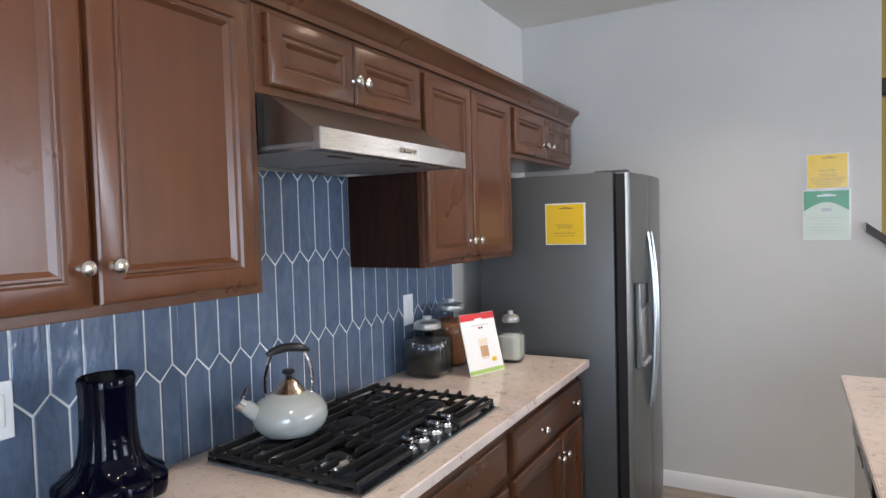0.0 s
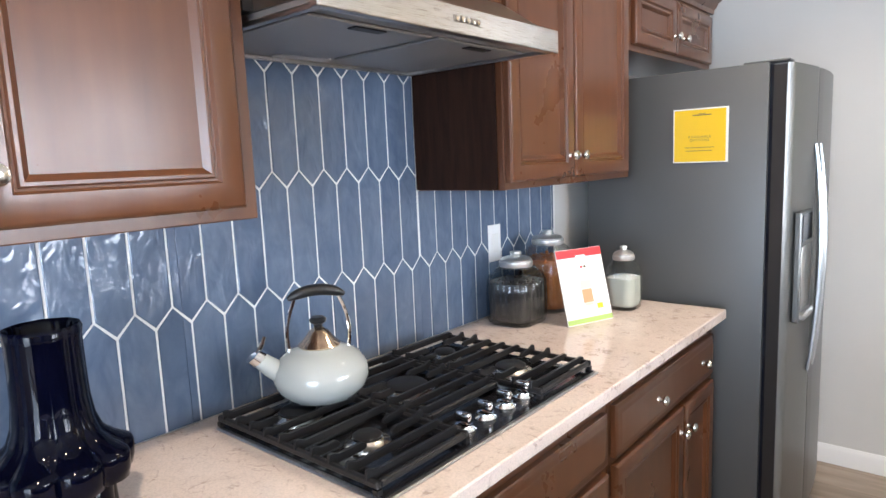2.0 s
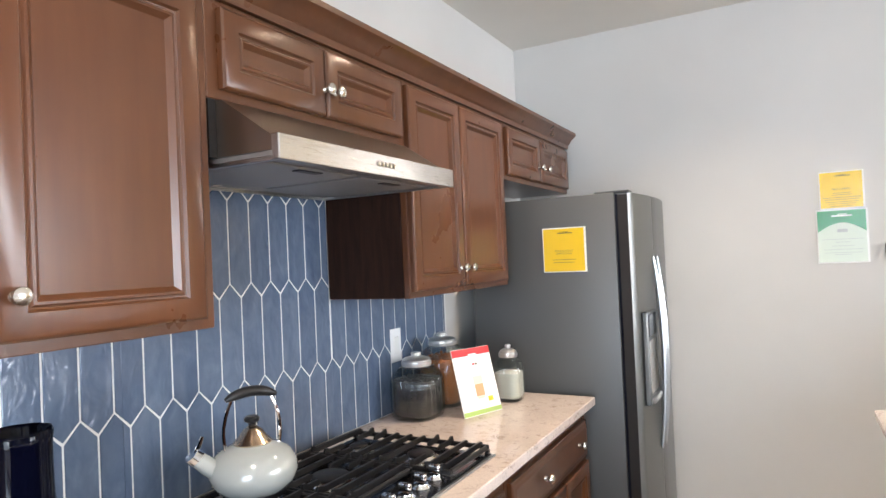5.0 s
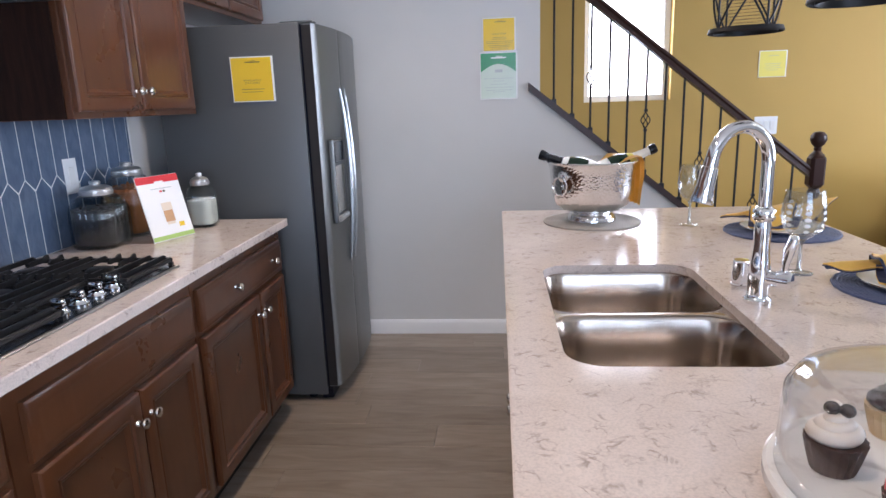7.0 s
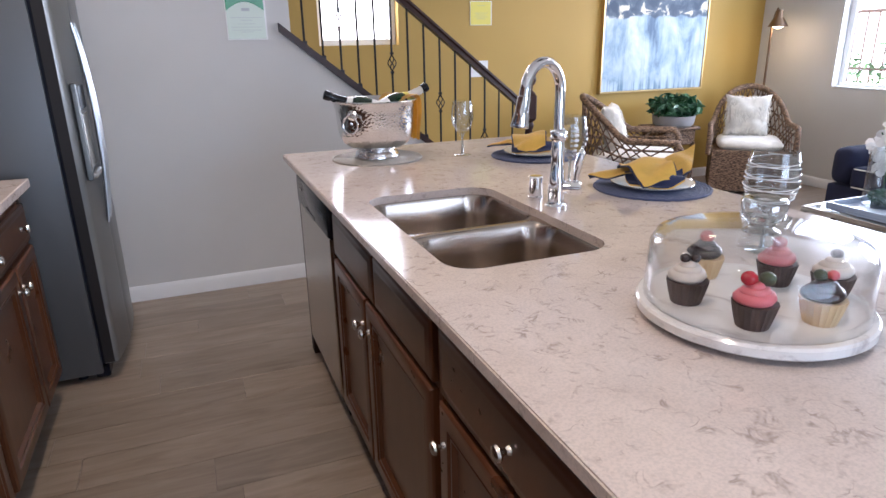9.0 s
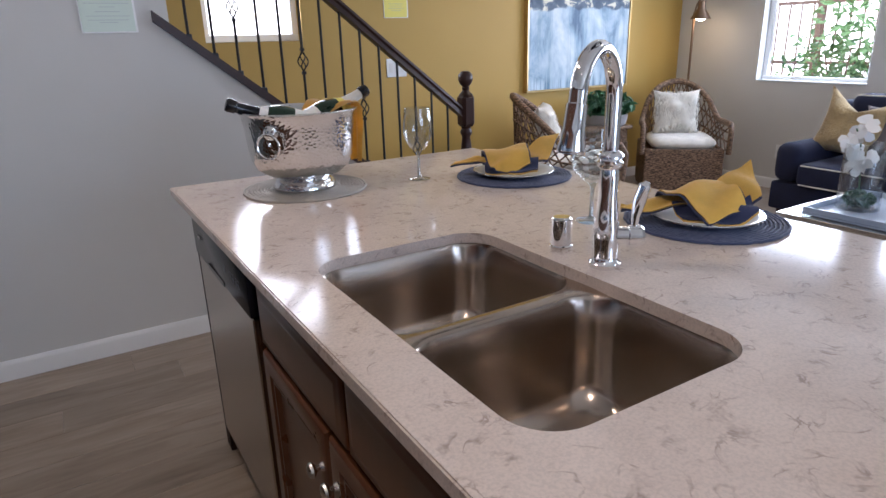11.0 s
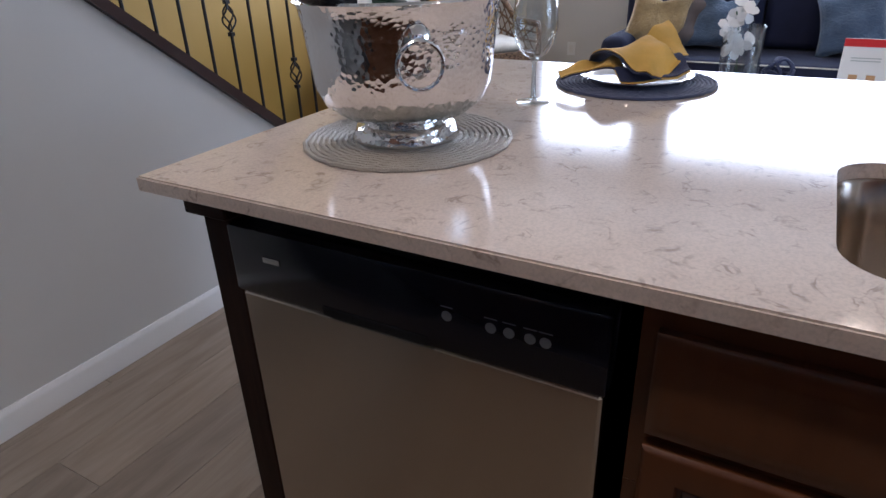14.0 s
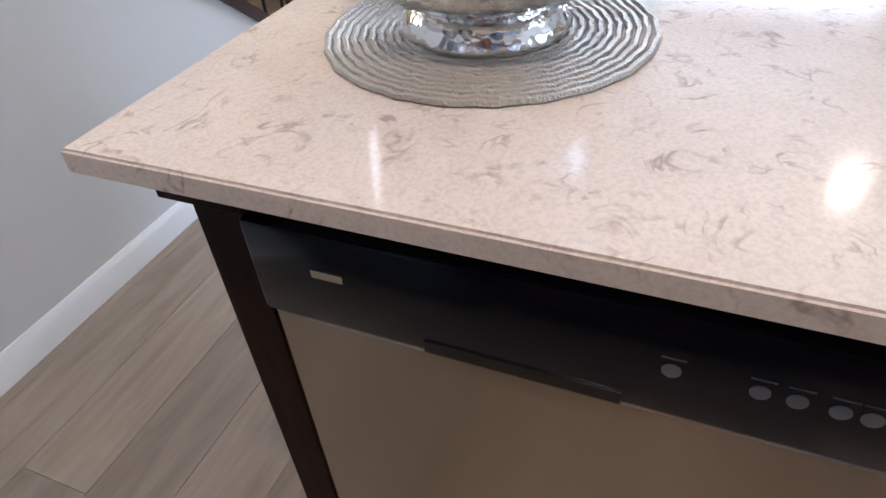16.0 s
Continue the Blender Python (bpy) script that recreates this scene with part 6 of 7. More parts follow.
# ---- living room ----
pic = thing("framed_painting", "large abstract blue painting in thin gold frame", "painting", (5.27, YEL, 0.88))
PX0, PX1, PZ0, PZ1 = 4.68, 5.86, 0.885, 1.765
part("canvas", boxm(PX0 + 0.018, PX1 - 0.018, YEL - 0.040, YEL - 0.004, PZ0 + 0.018, PZ1 - 0.018), M["canvas"], pic, "abstract blue and white brushwork")
for a in ((PX0, PX1, PZ0, PZ0 + 0.015), (PX0, PX1, PZ1 - 0.015, PZ1), (PX0, PX0 + 0.015, PZ0 + 0.0152, PZ1 - 0.0152), (PX1 - 0.015, PX1, PZ0 + 0.0152, PZ1 - 0.0152)):
    part("frame_bar", boxm(a[0], a[1], YEL - 0.050, YEL - 0.002, a[2], a[3], bevel=0.002), M["gold_frame"], pic)


def soft(cx, cy, cz, sx, sy, sz, power=0.5, seg=20, puff=0.0):
    """A stuffed cushion: a superellipsoid with pinched edges."""
    bm = bmesh.new()
    def sp(c, p):
        return math.copysign(abs(c) ** p, c)
    rows = []
    nv = seg // 2
    for i in range(nv + 1):
        v = -math.pi / 2 + math.pi * i / nv
        row = []
        for j in range(seg):
            u = 2 * math.pi * j / seg
            row.append(bm.verts.new((cx + sx * sp(math.cos(v), power) * sp(math.cos(u), power), cy + sy * sp(math.cos(v), power) * sp(math.sin(u), power), cz + sz * sp(math.sin(v), 1.0))))
        rows.append(row)
    for a, b in zip(rows, rows[1:]):
        for k in range(seg):
            bm.faces.new([a[k], a[(k + 1) % seg], b[(k + 1) % seg], b[k]])
    bmesh.ops.remove_doubles(bm, verts=bm.verts, dist=1e-5)
    return bm


def pillow(bm_size, thick, seed, pinch=0.16, chop=0.0):
    """A square throw pillow lying in the xz plane, with drawn-out corners and creases."""
    bm = bmesh.new()
    n = 16
    rnd = random.Random(seed)
    ph = [rnd.uniform(0, 6) for _ in range(4)]
    sides = []
    for sgn in (1, -1):
        g = []
        for i in range(n + 1):
            row = []
            for j in range(n + 1):
                u, v = -1 + 2 * i / n, -1 + 2 * j / n
                k = 1 - pinch * (1 - u * u) * v * v - 0.0
                l = 1 - pinch * (1 - v * v) * u * u
                t = (max(0, 1 - u ** 4) * max(0, 1 - v ** 4)) ** 0.6
                w = 0.05 * math.sin(5 * u + 3 * v + ph[0]) + 0.04 * math.sin(7 * v - 2 * u + ph[1])
                row.append(bm.verts.new((u * bm_size * l, sgn * thick * t * (1 + w * 3), (v - chop * max(0, v) ** 2 * (1 - abs(u)) ** 1.3) * bm_size * k)))
            g.append(row)
        for i in range(n):
            for j in range(n):
                bm.faces.new([g[i][j], g[i + 1][j], g[i + 1][j + 1], g[i][j + 1]])
        sides.append(g)
    bmesh.ops.remove_doubles(bm, verts=bm.verts, dist=1e-5)
    return bm


def place_pillow(name, label, material, size, thick, m, seed, shaggy=False, chop=0.0):
    p = thing(name, label, "cushion", tuple(m.translation), "throw pillows")
    bm = pillow(size, thick, seed, chop=chop)
    bmesh.ops.transform(bm, matrix=m, verts=bm.verts)
    part("cover", bm, material, p, smooth=70)
    if shaggy:
        rnd = random.Random(seed)
        bm = bmesh.new()
        for k in range(1500):
            u, v = rnd.uniform(-0.95, 0.95), rnd.uniform(-0.95, 0.95)
            t = (max(0, 1 - u ** 4) * max(0, 1 - v ** 4)) ** 0.6
            for sgn in ((1,) if rnd.random() < 0.5 else (-1,)):
                base = Vector((u * size * 0.97, sgn * thick * t, v * size * 0.97))
                tipv = base + Vector((rnd.uniform(-0.02, 0.02), sgn * rnd.uniform(0.010, 0.028), -rnd.uniform(0.02, 0.06)))
                sd = Vector((0.0035, 0, 0))
                q = [bm.verts.new(m @ c) for c in (base - sd, base + sd, tipv)]
                bm.faces.new(q)
        part("fur_pile", bm, material, p, "long shaggy pile", kind="stuff")
    return p


def armchair(loc, turn, label, wide=0.86):
    """A wicker tub chair that faces local -y, with lattice back and arms."""
    c = thing("wicker_armchair", label, "chair", (0, 0, 0), "wicker armchairs")
    W, D, SH, AH, BH = 0.37, 0.36, 0.40, 0.60, 0.91
    # woven apron down to the floor
    for a in ((-W, W, -D, -D + 0.03), (-W, W, D - 0.03, D), (-W, -W + 0.03, -D + 0.031, D - 0.031), (W - 0.03, W, -D + 0.031, D - 0.031)):
        part("woven_apron", boxm(*a, 0.03, SH, bevel=0.008), M["wicker"], c)
    for sx in (-W + 0.03, W - 0.03):
        for sy in (-D + 0.03, D - 0.03):
            part("leg", tubem([(sx, sy, 0.0), (sx, sy, SH)], 0.022, 8), M["wicker"], c)
    part("seat", boxm(-W + 0.031, W - 0.031, -D + 0.031, D - 0.031, SH - 0.06, SH - 0.02), M["wicker"], c)
    cu = part("seat_cushion", soft(0, -0.01, SH + 0.035, W - 0.05, D - 0.02, 0.055, 0.35), M["cream_cloth"], c, "flat cream seat cushion", smooth=70)
    # the rim: from one arm round the back to the other
    rim = []
    for k in range(25):
        a = math.pi * k / 24
        x = -(W + 0.035) * math.cos(a)
        y = -D + 0.02 + (2 * D + 0.06) * math.sin(a) ** 0.75
        h = AH + (BH - AH) * max(0.0, (math.sin(a) - 0.45) / 0.55) ** 0.75
        rim.append((x, y, h))
    front_l, front_r = (rim[0][0], -D, SH * 0.9), (rim[-1][0], -D, SH * 0.9)
    part("top_rail", tubem([front_l, (rim[0][0], -D - 0.015, AH - 0.06), *rim, (rim[-1][0], -D - 0.015, AH - 0.06), front_r], 0.027, 10), M["wicker"], c, "thick wrapped rim", smooth=60)
    base = [(x * 0.94, y * 0.95, SH - 0.01) for x, y, z in rim]
    n = len(rim)
    for k in range(0, n):
        for s in (-3, 3):
            j = k + s
            if 0 <= j < n:
                p, q = Vector(rim[k]), Vector(base[j])
                mid = (p + q) / 2
                out = Vector((mid.x, mid.y, 0)).normalized() * 0.01 * (1 if s > 0 else -1)
                part("lattice_cane", tubem([p, mid + out, q], 0.0065, 6), M["wicker"], c)
    for u in (0.34, 0.68):
        pts = [Vector(b).lerp(Vector(r), u) for b, r in zip(base, rim)]
        part("lattice_band", tubem(pts, 0.009, 6), M["wicker"], c)
    c.matrix_basis = Matrix.Translation(loc) @ Matrix.Rotation(turn, 4, "Z") @ Matrix.Diagonal((wide, wide, 1, 1))
    return c


armchair((4.60, 4.28, 0), radians(50), "brown wicker armchair with cream cushion", 0.98)
armchair((5.95, 4.34, 0), radians(-42), "brown wicker armchair in the room corner")
place_pillow("fur_pillow", "white shaggy fur throw pillow on the chair", M["fur"], 0.20, 0.075, Matrix.Translation((4.47, 4.39, 0.66)) @ Matrix.Rotation(radians(44), 4, "Z") @ Matrix.Rotation(radians(-16), 4, "X"), 3, True)
place_pillow("fur_pillow", "white shaggy fur throw pillow on the chair", M["fur"], 0.20, 0.075, Matrix.Translation((6.00, 4.44, 0.66)) @ Matrix.Rotation(radians(-42), 4, "Z") @ Matrix.Rotation(radians(-14), 4, "X"), 8, True)
# side table and planter between the chairs
st = thing("side_table", "small square brown wicker side table", "table", (5.25, 4.60, 0))
part("tabletop", boxm(5.05, 5.45, 4.42, 4.80, 0.57, 0.60, bevel=0.008), M["wicker"], st)
part("drawer_box", boxm(5.08, 5.42, 4.45, 4.77, 0.44, 0.569, bevel=0.006), M["wicker"], st)
for x in (5.09, 5.41):
    for y in (4.46, 4.76):
        part("leg", tubem([(x, y, 0), (x, y, 0.46)], 0.018, 8), M["wicker"], st)
pl = thing("potted_plant", "leafy green plant in low grey bowl", "plant", (5.25, 4.56, 0.60))
part("bowl", lathem([(0, 0), (0.15, 0), (0.175, 0.02), (0.185, 0.07), (0.185, 0.10), (0.172, 0.10), (0.168, 0.06), (0, 0.05)], 5.25, 4.56, 0.6005, seg=40), M["stoneware"], pl)
part("soil", lathem([(0, 0.084), (0.169, 0.084), (0.169, 0.078), (0, 0.078)], 5.25, 4.56, 0.6005, seg=32), M["coffee"], pl)
leaf_cloud("leaves", M["leaf"], (5.25, 4.56, 0.775), (0.25, 0.22, 0.10), 520, 0.045, 21, pl)
# floor lamp in the corner
fl = thing("floor_lamp", "slim bronze floor lamp with a lit bulb", "lamp", (6.36, 4.62, 0))
part("base", lathem([(0, 0), (0.13, 0), (0.13, 0.012), (0.02, 0.03), (0, 0.03)], 6.36, 4.62, 0, seg=32), M["bronze"], fl)
part("pole", tubem([(6.36, 4.62, 0.03), (6.36, 4.62, 1.50)], 0.011, 10), M["bronze"], fl)
part("arm", tubem([(6.36, 4.62, 1.48), (6.36, 4.60, 1.56), (6.34, 4.56, 1.60), (6.32, 4.52, 1.56)], 0.008, 8), M["bronze"], fl)
part("shade", lathem([(0.016, 0.15), (0.030, 0.145), (0.034, 0.085), (0.060, 0.050), (0.088, 0.0), (0.085, 0.0), (0.056, 0.048), (0.028, 0.083), (0.024, 0.14)], 6.32, 4.52, 1.44, seg=32), M["bronze"], fl, "small bronze metal dome shade")
bm = bmesh.new()
bmesh.ops.create_uvsphere(bm, u_segments=16, v_segments=10, radius=0.052, matrix=Matrix.Translation((6.32, 4.52, 1.462)) @ Matrix.Diagonal((1, 1, 0.75, 1)))
part("bulb", bm, M["bulb"], fl)
data = bpy.data.lights.new("lamp_bulb", "POINT")
data.energy, data.color, data.shadow_soft_size = 1.1, (1.0, 0.68, 0.36), 0.04
ob = new("lamp_bulb", data)
ob.location = (6.32, 4.52, 1.405)

# sofa under the windows, facing -x
so = thing("sofa", "dark navy fabric sofa with pale piping", "sofa", (6.1, 2.25, 0))
SYa, SYb = 1.25, 3.26
part("base", boxm(5.62, 6.52, SYa, SYb, 0.10, 0.30, bevel=0.02, seg=2), M["sofa_cloth"], so)
part("back", boxm(6.30, 6.55, SYa, SYb, 0.301, 0.82, bevel=0.05, seg=3), M["sofa_cloth"], so)
for ya in (SYa, SYb - 0.20):
    part("arm", boxm(5.60, 6.30, ya, ya + 0.20, 0.301, 0.58, bevel=0.075, seg=3), M["sofa_cloth"], so)
for ya, yb in ((SYa + 0.205, 2.25), (2.255, SYb - 0.205)):
    cu = part("seat_cushion", boxm(5.56, 6.295, ya, yb, 0.302, 0.46, bevel=0.035, seg=3), M["sofa_cloth"], so)
    for z in (0.315, 0.447):
        part("piping", tubem([(5.563, ya + 0.03, z), (5.563, yb - 0.03, z)], 0.005, 6), M["cream_cloth"], cu)
    bc = part("back_cushion", boxm(6.12, 6.34, ya, yb, 0.462, 0.89, bevel=0.06, seg=3), M["sofa_cloth"], so)
    part("piping", tubem([(6.14, ya + 0.04, 0.883), (6.14, yb - 0.04, 0.883)], 0.005, 6), M["cream_cloth"], bc)
for x in (5.68, 6.46):
    for y in (SYa + 0.07, SYb - 0.07):
        part("leg", lathem([(0, 0), (0.022, 0), (0.03, 0.10), (0, 0.10)], x, y, 0, seg=12), M["rail"], so)


def lean(x, y, z, yaw, tilt, roll):
    return Matrix.Translation((x, y, z)) @ Matrix.Rotation(radians(yaw), 4, "Z") @ Matrix.Rotation(radians(tilt), 4, "X") @ Matrix.Rotation(radians(roll), 4, "Y")


place_pillow("throw_pillow", "textured gold throw pillow on the sofa", M["gold_cloth"], 0.235, 0.08, lean(5.98, 2.93, 0.69, -80, -14, 10), 5, chop=0.62)
place_pillow("throw_pillow", "dark grey throw pillow on the sofa", M["grey_cloth"], 0.20, 0.075, lean(6.03, 2.69, 0.65, -85, -18, -4), 6)
place_pillow("throw_pillow", "dusty blue satin throw pillow on the sofa", M["blue_cloth"], 0.215, 0.08, lean(6.00, 2.50, 0.67, -95, -20, 4), 7, chop=0.4)
place_pillow("throw_pillow", "dusty blue satin throw pillow on the sofa", M["blue_cloth"], 0.215, 0.08, lean(5.98, 1.72, 0.67, -100, -20, -12), 9)

# coffee table: glass top on a metal frame
ct = thing("coffee_table", "low glass coffee table on a silver frame", "table", (4.85, 1.9, 0))
TX0, TX1, TY0, TY1 = 4.36, 5.16, 1.20, 2.46
part("glass_top", boxm(TX0 + 0.02, TX1 - 0.02, TY0 + 0.02, TY1 - 0.02, 0.432, 0.444, bevel=0.002), M["glass"], ct)
for a in ((TX0, TX1, TY0, TY0 + 0.019), (TX0, TX1, TY1 - 0.019, TY1), (TX0, TX0 + 0.019, TY0 + 0.0195, TY1 - 0.0195), (TX1 - 0.019, TX1, TY0 + 0.0195, TY1 - 0.0195)):
    part("frame_bar", boxm(*a, 0.42, 0.446, bevel=0.002), M["nickel"], ct)
for x in (TX0 + 0.012, TX1 - 0.012):
    for y in (TY0 + 0.012, TY1 - 0.012):
        part("leg", boxm(x - 0.012, x + 0.012, y - 0.012, y + 0.012, 0, 0.4195), M["nickel"], ct)
tray = thing("serving_tray", "pale blue glass tray on the coffee table", "tray", (4.72, 2.10, 0.447))
part("base", boxm(4.42, 5.02, 1.88, 2.36, 0.4465, 0.456), M["tray_glass"], tray)
for a in ((4.42, 5.02, 1.88, 1.892), (4.42, 5.02, 2.348, 2.36), (4.42, 4.432, 1.8925, 2.3475), (5.008, 5.02, 1.8925, 2.3475)):
    part("edge", boxm(*a, 0.4565, 0.485, bevel=0.002), M["tray_glass"], tray)
vx, vy = 4.70, 2.235
gv = thing("orchid_vase", "tall glass cylinder with white orchid and moss", "vase", (vx, vy, 0.4565))
part("cylinder", lathem([(0, 0), (0.098, 0), (0.10, 0.004), (0.10, 0.33), (0.098, 0.332), (0.096, 0.33), (0.096, 0.012), (0, 0.010)], vx, vy, 0.457, seg=48), M["glass"], gv)
leaf_cloud("moss", M["leaf"], (vx, vy, 0.505), (0.07, 0.07, 0.04), 260, 0.022, 31, gv)
part("stem", tubem([(vx, vy, 0.47), (vx + 0.01, vy + 0.02, 0.65), (vx - 0.01, vy + 0.035, 0.80), (vx - 0.04, vy + 0.05, 0.86)], 0.0035, 6), M["leaf"], gv)
rnd = random.Random(12)
for k in range(9):
    u = k / 8
    c = Vector((vx - 0.03 * u + rnd.uniform(-0.03, 0.03), vy + 0.035 + rnd.uniform(-0.045, 0.045), 0.66 + 0.22 * u))
    bm = bmesh.new()
    for q in range(5):
        a = q * 2 * math.pi / 5 + rnd.uniform(0, 1)
        rot = Matrix.Translation(c) @ Euler((rnd.uniform(-0.5, 0.5), radians(65) + rnd.uniform(-0.3, 0.3), rnd.uniform(2.6, 3.8))).to_matrix().to_4x4() @ Matrix.Rotation(a, 4, "Z")
        pts = [(0, 0, 0), (0.024, 0.022, 0.008), (0.047, 0.020, 0.005), (0.056, 0, -0.005), (0.047, -0.020, 0.005), (0.024, -0.022, 0.008)]
        bm.faces.new([bm.verts.new(rot @ Vector(p)) for p in pts])
    part("blossom", bm, M["petal"], gv)
kb = thing("knot_ornament", "navy rope knot ball ornament on the tray", "ornament", (4.83, 2.05, 0.4565))
bm = bmesh.new()
for q in range(5):
    mrot = Euler((q * 1.3, q * 0.7, q * 2.1)).to_matrix()
    tube(bm, [Vector((4.83, 2.05, 0.541)) + mrot @ Vector((0.074 * math.cos(k * math.pi / 12), 0.074 * math.sin(k * math.pi / 12), 0.014 * math.sin(k * math.pi / 4))) for k in range(24)], 0.0085, 6, closed=True)
part("rope", bm, M["navy_cloth"], kb)
for k, (w, z) in enumerate(((0.30, 0.4465), (0.27, 0.4735))):
    bo = thing("book", "pale hardcover book lying on the table", "book", (4.62, 1.70, z), "stacked books")
    part("page_block", boxm(4.54, 4.54 + w * 0.7, 1.57 + 0.004, 1.57 + w - 0.004, z + 0.003, z + 0.023), M["paper"], bo)
    part("cover", boxm(4.535, 4.545 + w * 0.7, 1.57, 1.57 + w, z, z + 0.0028), M["ink_grey"], bo)
    part("cover", boxm(4.535, 4.545 + w * 0.7, 1.57, 1.57 + w, z + 0.0232, z + 0.026), M["porcelain"], bo)
cd = thing("sign_card", "small white card with red top on the table", "sign", (4.80, 1.52, 0.446))
part("card", prismm([(4.80, 0.4465), (4.806, 0.4465), (4.866, 0.665), (4.860, 0.665)], "y", 1.38, 1.55), M["paper"], cd)
part("red_band", prismm([(4.8515, 0.635), (4.8525, 0.635), (4.8600, 0.6645), (4.8588, 0.6645)], "y", 1.382, 1.548), M["ink_red"], cd)


# information card standing on the coffee table
ic = thing("information_card", "white card with red top band on the coffee table", "sign", (4.82, 1.66, 0.447))


def on_info(u, v, lift):
    return Vector((4.80 + 0.07 * v - lift, 1.775 - 0.216 * u, 0.4475 + 0.275 * v))


part("card", loops(bmesh.new(), [[on_info(u, v, -0.004) for u, v in ((0, 0), (1, 0), (1, 1), (0, 1))], [on_info(u, v, 0.0) for u, v in ((0, 0), (1, 0), (1, 1), (0, 1))]]), M["paper"], ic)
part("back_leg", loops(bmesh.new(), [[on_info(u, v, -0.0045) for u, v in ((0.3, 0.0), (0.7, 0.0), (0.7, 0.5), (0.3, 0.5))], [on_info(u, v, l) for u, v, l in ((0.3, 0.0, -0.11), (0.7, 0.0, -0.11), (0.7, 0.5, -0.008), (0.3, 0.5, -0.008))]]), M["jar_glass"], ic)
printed(ic, [("red_band", M["ink_red"], 0.0, 1.0, 0.86, 0.995, 0.0012, ""), ("text_bar", M["ink_grey"], 0.2, 0.8, 0.66, 0.675, 0.0012, ""), ("text_bar", M["ink_grey"], 0.2, 0.8, 0.61, 0.625, 0.0012, ""),
             ("picture_print", M["ink_tan"], 0.22, 0.40, 0.2, 0.38, 0.0012, ""), ("picture_print", M["ink_tan"], 0.58, 0.76, 0.2, 0.38, 0.0012, "")], on_info)

# ---- backsplash of long hexagonal tiles, and floor planks ----
sp = thing("backsplash", "glossy blue elongated hexagon tile backsplash, white grout", "tiles", (0, 1.0, 0.914), kind="structure")
part("grout_bed", boxm(WEST - 0.0115, WEST + 0.0002, -1.18, 2.672, 0.9145, LOW - 0.0005), M["grout"], sp, "white grout")
part("grout_bed", boxm(WEST - 0.0115, WEST + 0.0002, 1.1025, 1.8725, LOW, HZ + 0.02), M["grout"], sp, "white grout")


def clip(poly, axis, limit, keep_above):
    out = []
    n = len(poly)
    for i in range(n):
        a, b = poly[i], poly[(i + 1) % n]
        ia = (a[axis] >= limit) == keep_above
        ib = (b[axis] >= limit) == keep_above
        if ia:
            out.append(a)
        if ia != ib:
            u = (limit - a[axis]) / (b[axis] - a[axis])
            out.append((a[0] + (b[0] - a[0]) * u, a[1] + (b[1] - a[1]) * u))
    return out


PITCH, RISE, TIP, GAP = 0.0788, 0.2750, 0.040, 0.0027
meshes = {}


def tile_mesh(poly):
    key = tuple((round(a, 4), round(b, 4)) for a, b in poly)
    if key not in meshes:
        bm = bmesh.new()
        c = (sum(p[0] for p in poly) / len(poly), sum(p[1] for p in poly) / len(poly))
        inner = [(p[0] + (c[0] - p[0]) * 0.05, p[1] + (c[1] - p[1]) * 0.013) for p in poly]
        loops(bm, [[(0.0004, *p) for p in poly], [(0.0018, *p) for p in poly], [(0.0032, *p) for p in inner]])
        bmesh.ops.recalc_face_normals(bm, faces=bm.faces)
        me = bpy.data.meshes.new("tile")
        bm.to_mesh(me)
        bm.free()
        me.materials.append(M["tile"])
        meshes[key] = me
    return meshes[key]


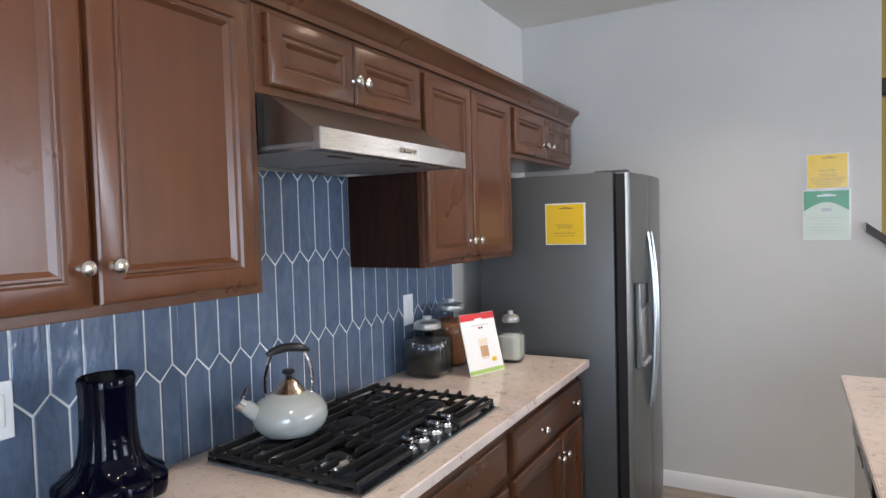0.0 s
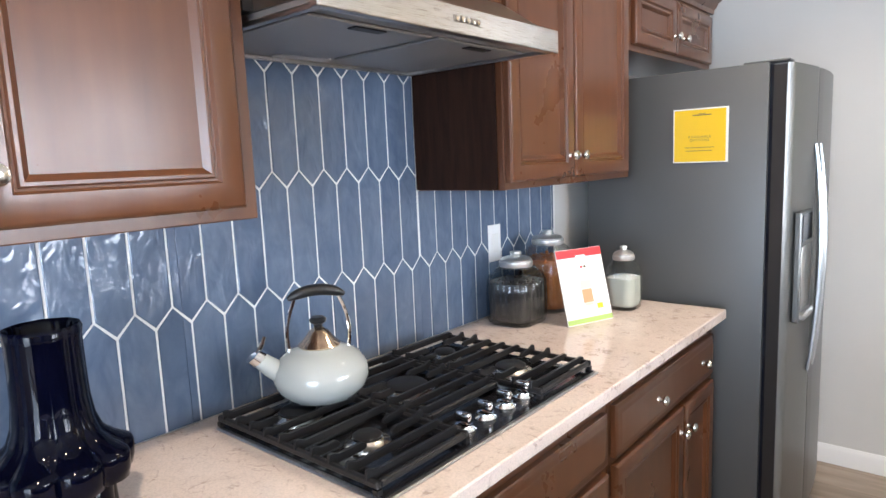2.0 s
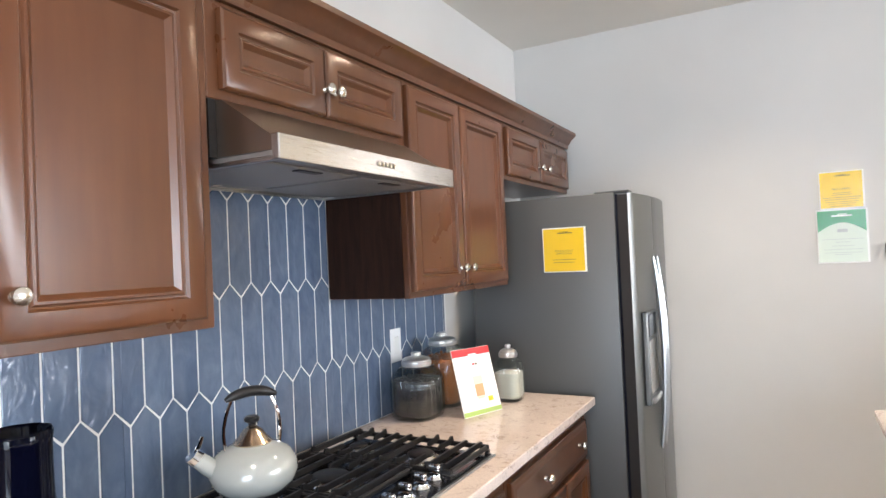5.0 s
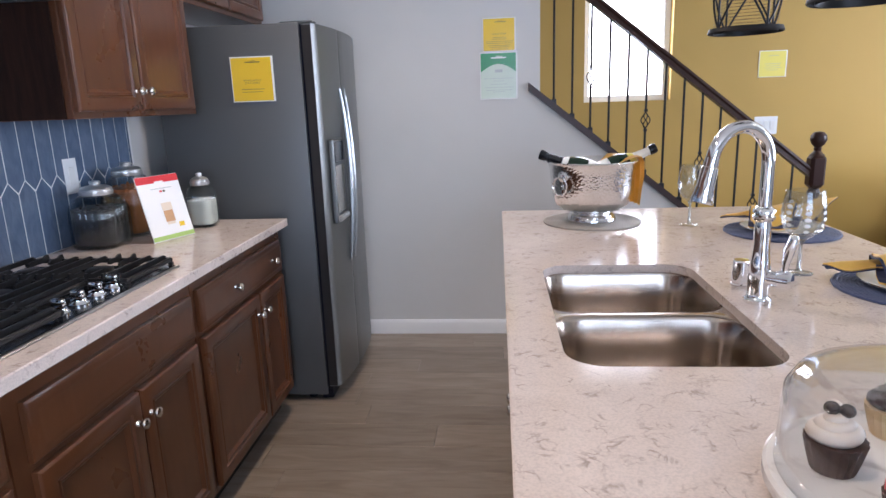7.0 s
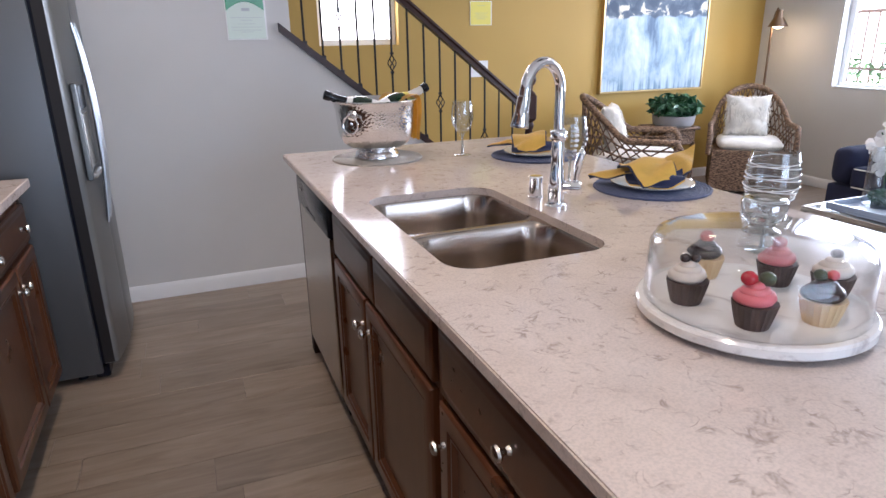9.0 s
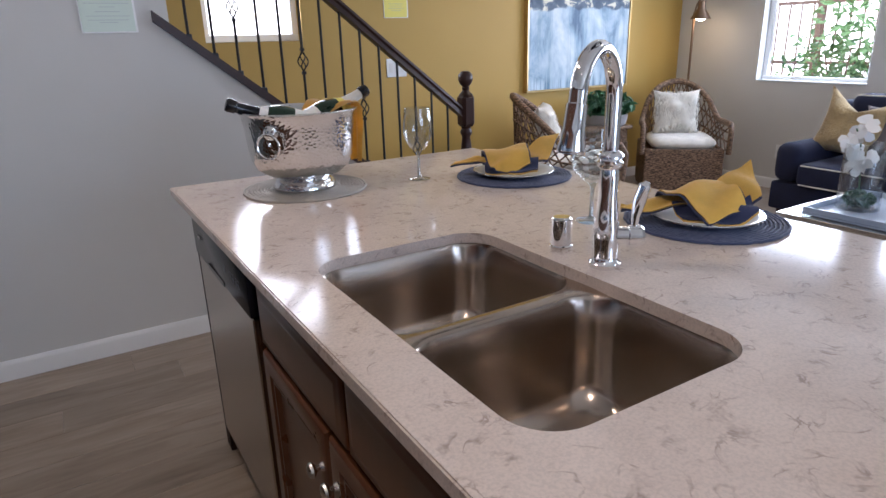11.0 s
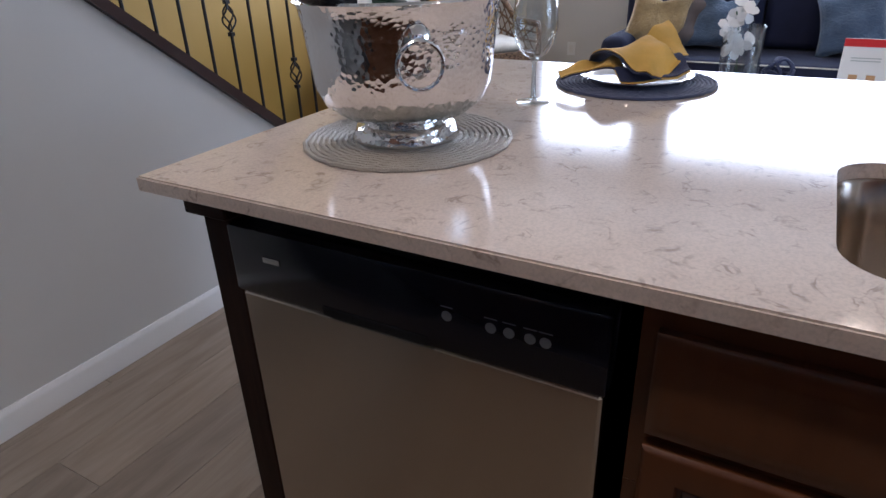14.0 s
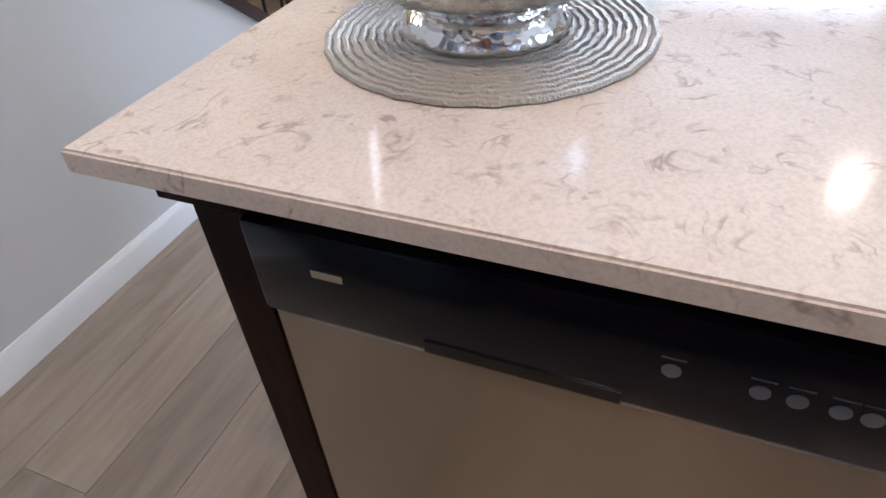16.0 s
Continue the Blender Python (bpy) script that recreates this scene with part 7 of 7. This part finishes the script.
half = PITCH / 2 - GAP
tip = TIP * half / (PITCH / 2)
for row in range(-1, 4):
    zb = 1.142 + (row - 1) * RISE
    off = 0.966 + (PITCH / 2 if row % 2 == 0 else 0.0)
    for k in range(-30, 24):
        yc = off + k * PITCH
        lo = GAP * 1.2
        hexa = [(0, lo), (half, tip + lo), (half, RISE - lo), (0, RISE + TIP - lo), (-half, RISE - lo), (-half, tip + lo)]
        world_poly = [(yc + a, zb + b) for a, b in hexa]
        low = clip(clip(clip(clip(world_poly, 0, -1.175, True), 0, 2.670, False), 1, 0.916, True), 1, LOW - 0.001, False)
        mid = clip(clip(clip(clip(world_poly, 0, 1.104, True), 0, 1.865, False), 1, 0.916, True), 1, HZ + 0.008, False)
        inside = yc - PITCH / 2 >= 1.104 and yc + PITCH / 2 <= 1.865
        pieces = [mid] if len(mid) > 2 else []
        if not inside and len(low) > 2:
            left = clip(low, 0, 1.1035, False)
            right = clip(low, 0, 1.8655, True)
            pieces += [q for q in (left, right) if len(q) > 2]
        for q in pieces:
            local = [(a - yc, b - zb) for a, b in q]
            ys = [a for a, b in local]
            zs = [b for a, b in local]
            if max(ys) - min(ys) < 0.004 or max(zs) - min(zs) < 0.004:
                continue
            ob = new("tile", tile_mesh(local))
            ob.parent = sp
            ob.matrix_parent_inverse = Matrix.Translation(-Vector(sp.location))
            ob.location = (WEST, yc, zb)
solo("tile_edge_trim", boxm(WEST - 0.0115, WEST + 0.0035, 2.673, 2.682, 0.9145, LOW - 0.0005), M["white"], "white metal edge of the tiles", "trim", "structure")

# floor planks run along x, in staggered rows
PW, PL = 0.182, 1.22
rnd = random.Random(44)
deck = thing("plank_floor", "grey-brown oak plank flooring", "floor", (1.6, 1.5, 0), kind="structure")
pm = {}


def plank_mesh(length, width):
    key = (round(length, 3), round(width, 3))
    if key not in pm:
        bm = bmesh.new()
        g, b = 0.0006, 0.0012
        a = [(g, g), (length - g, g), (length - g, width - g), (g, width - g)]
        c = [(g + b, g + b), (length - g - b, g + b), (length - g - b, width - g - b), (g + b, width - g - b)]
        loops(bm, [[(*p, -0.0058) for p in a], [(*p, -0.0008) for p in a], [(*p, 0.0) for p in c]])
        bmesh.ops.recalc_face_normals(bm, faces=bm.faces)
        me = bpy.data.meshes.new("plank")
        bm.to_mesh(me)
        bm.free()
        me.materials.append(M["plank"])
        pm[key] = me
    return pm[key]


row = 0
y = SOUTH + 0.001
while y < YEL - 0.01:
    w = min(PW, YEL - 0.001 - y)
    x = WEST - 0.01 - rnd.uniform(0, PL)
    while x < EAST:
        x0, x1 = max(x, WEST - 0.01), min(x + PL, EAST - 0.001)
        if x1 - x0 > 0.02:
            ob = new("plank", plank_mesh(x1 - x0, w))
            ob.parent = deck
            ob.matrix_parent_inverse = Matrix.Translation(-Vector(deck.location))
            ob.location = (x0, y, 0)
        x += PL
    y += PW
    row += 1
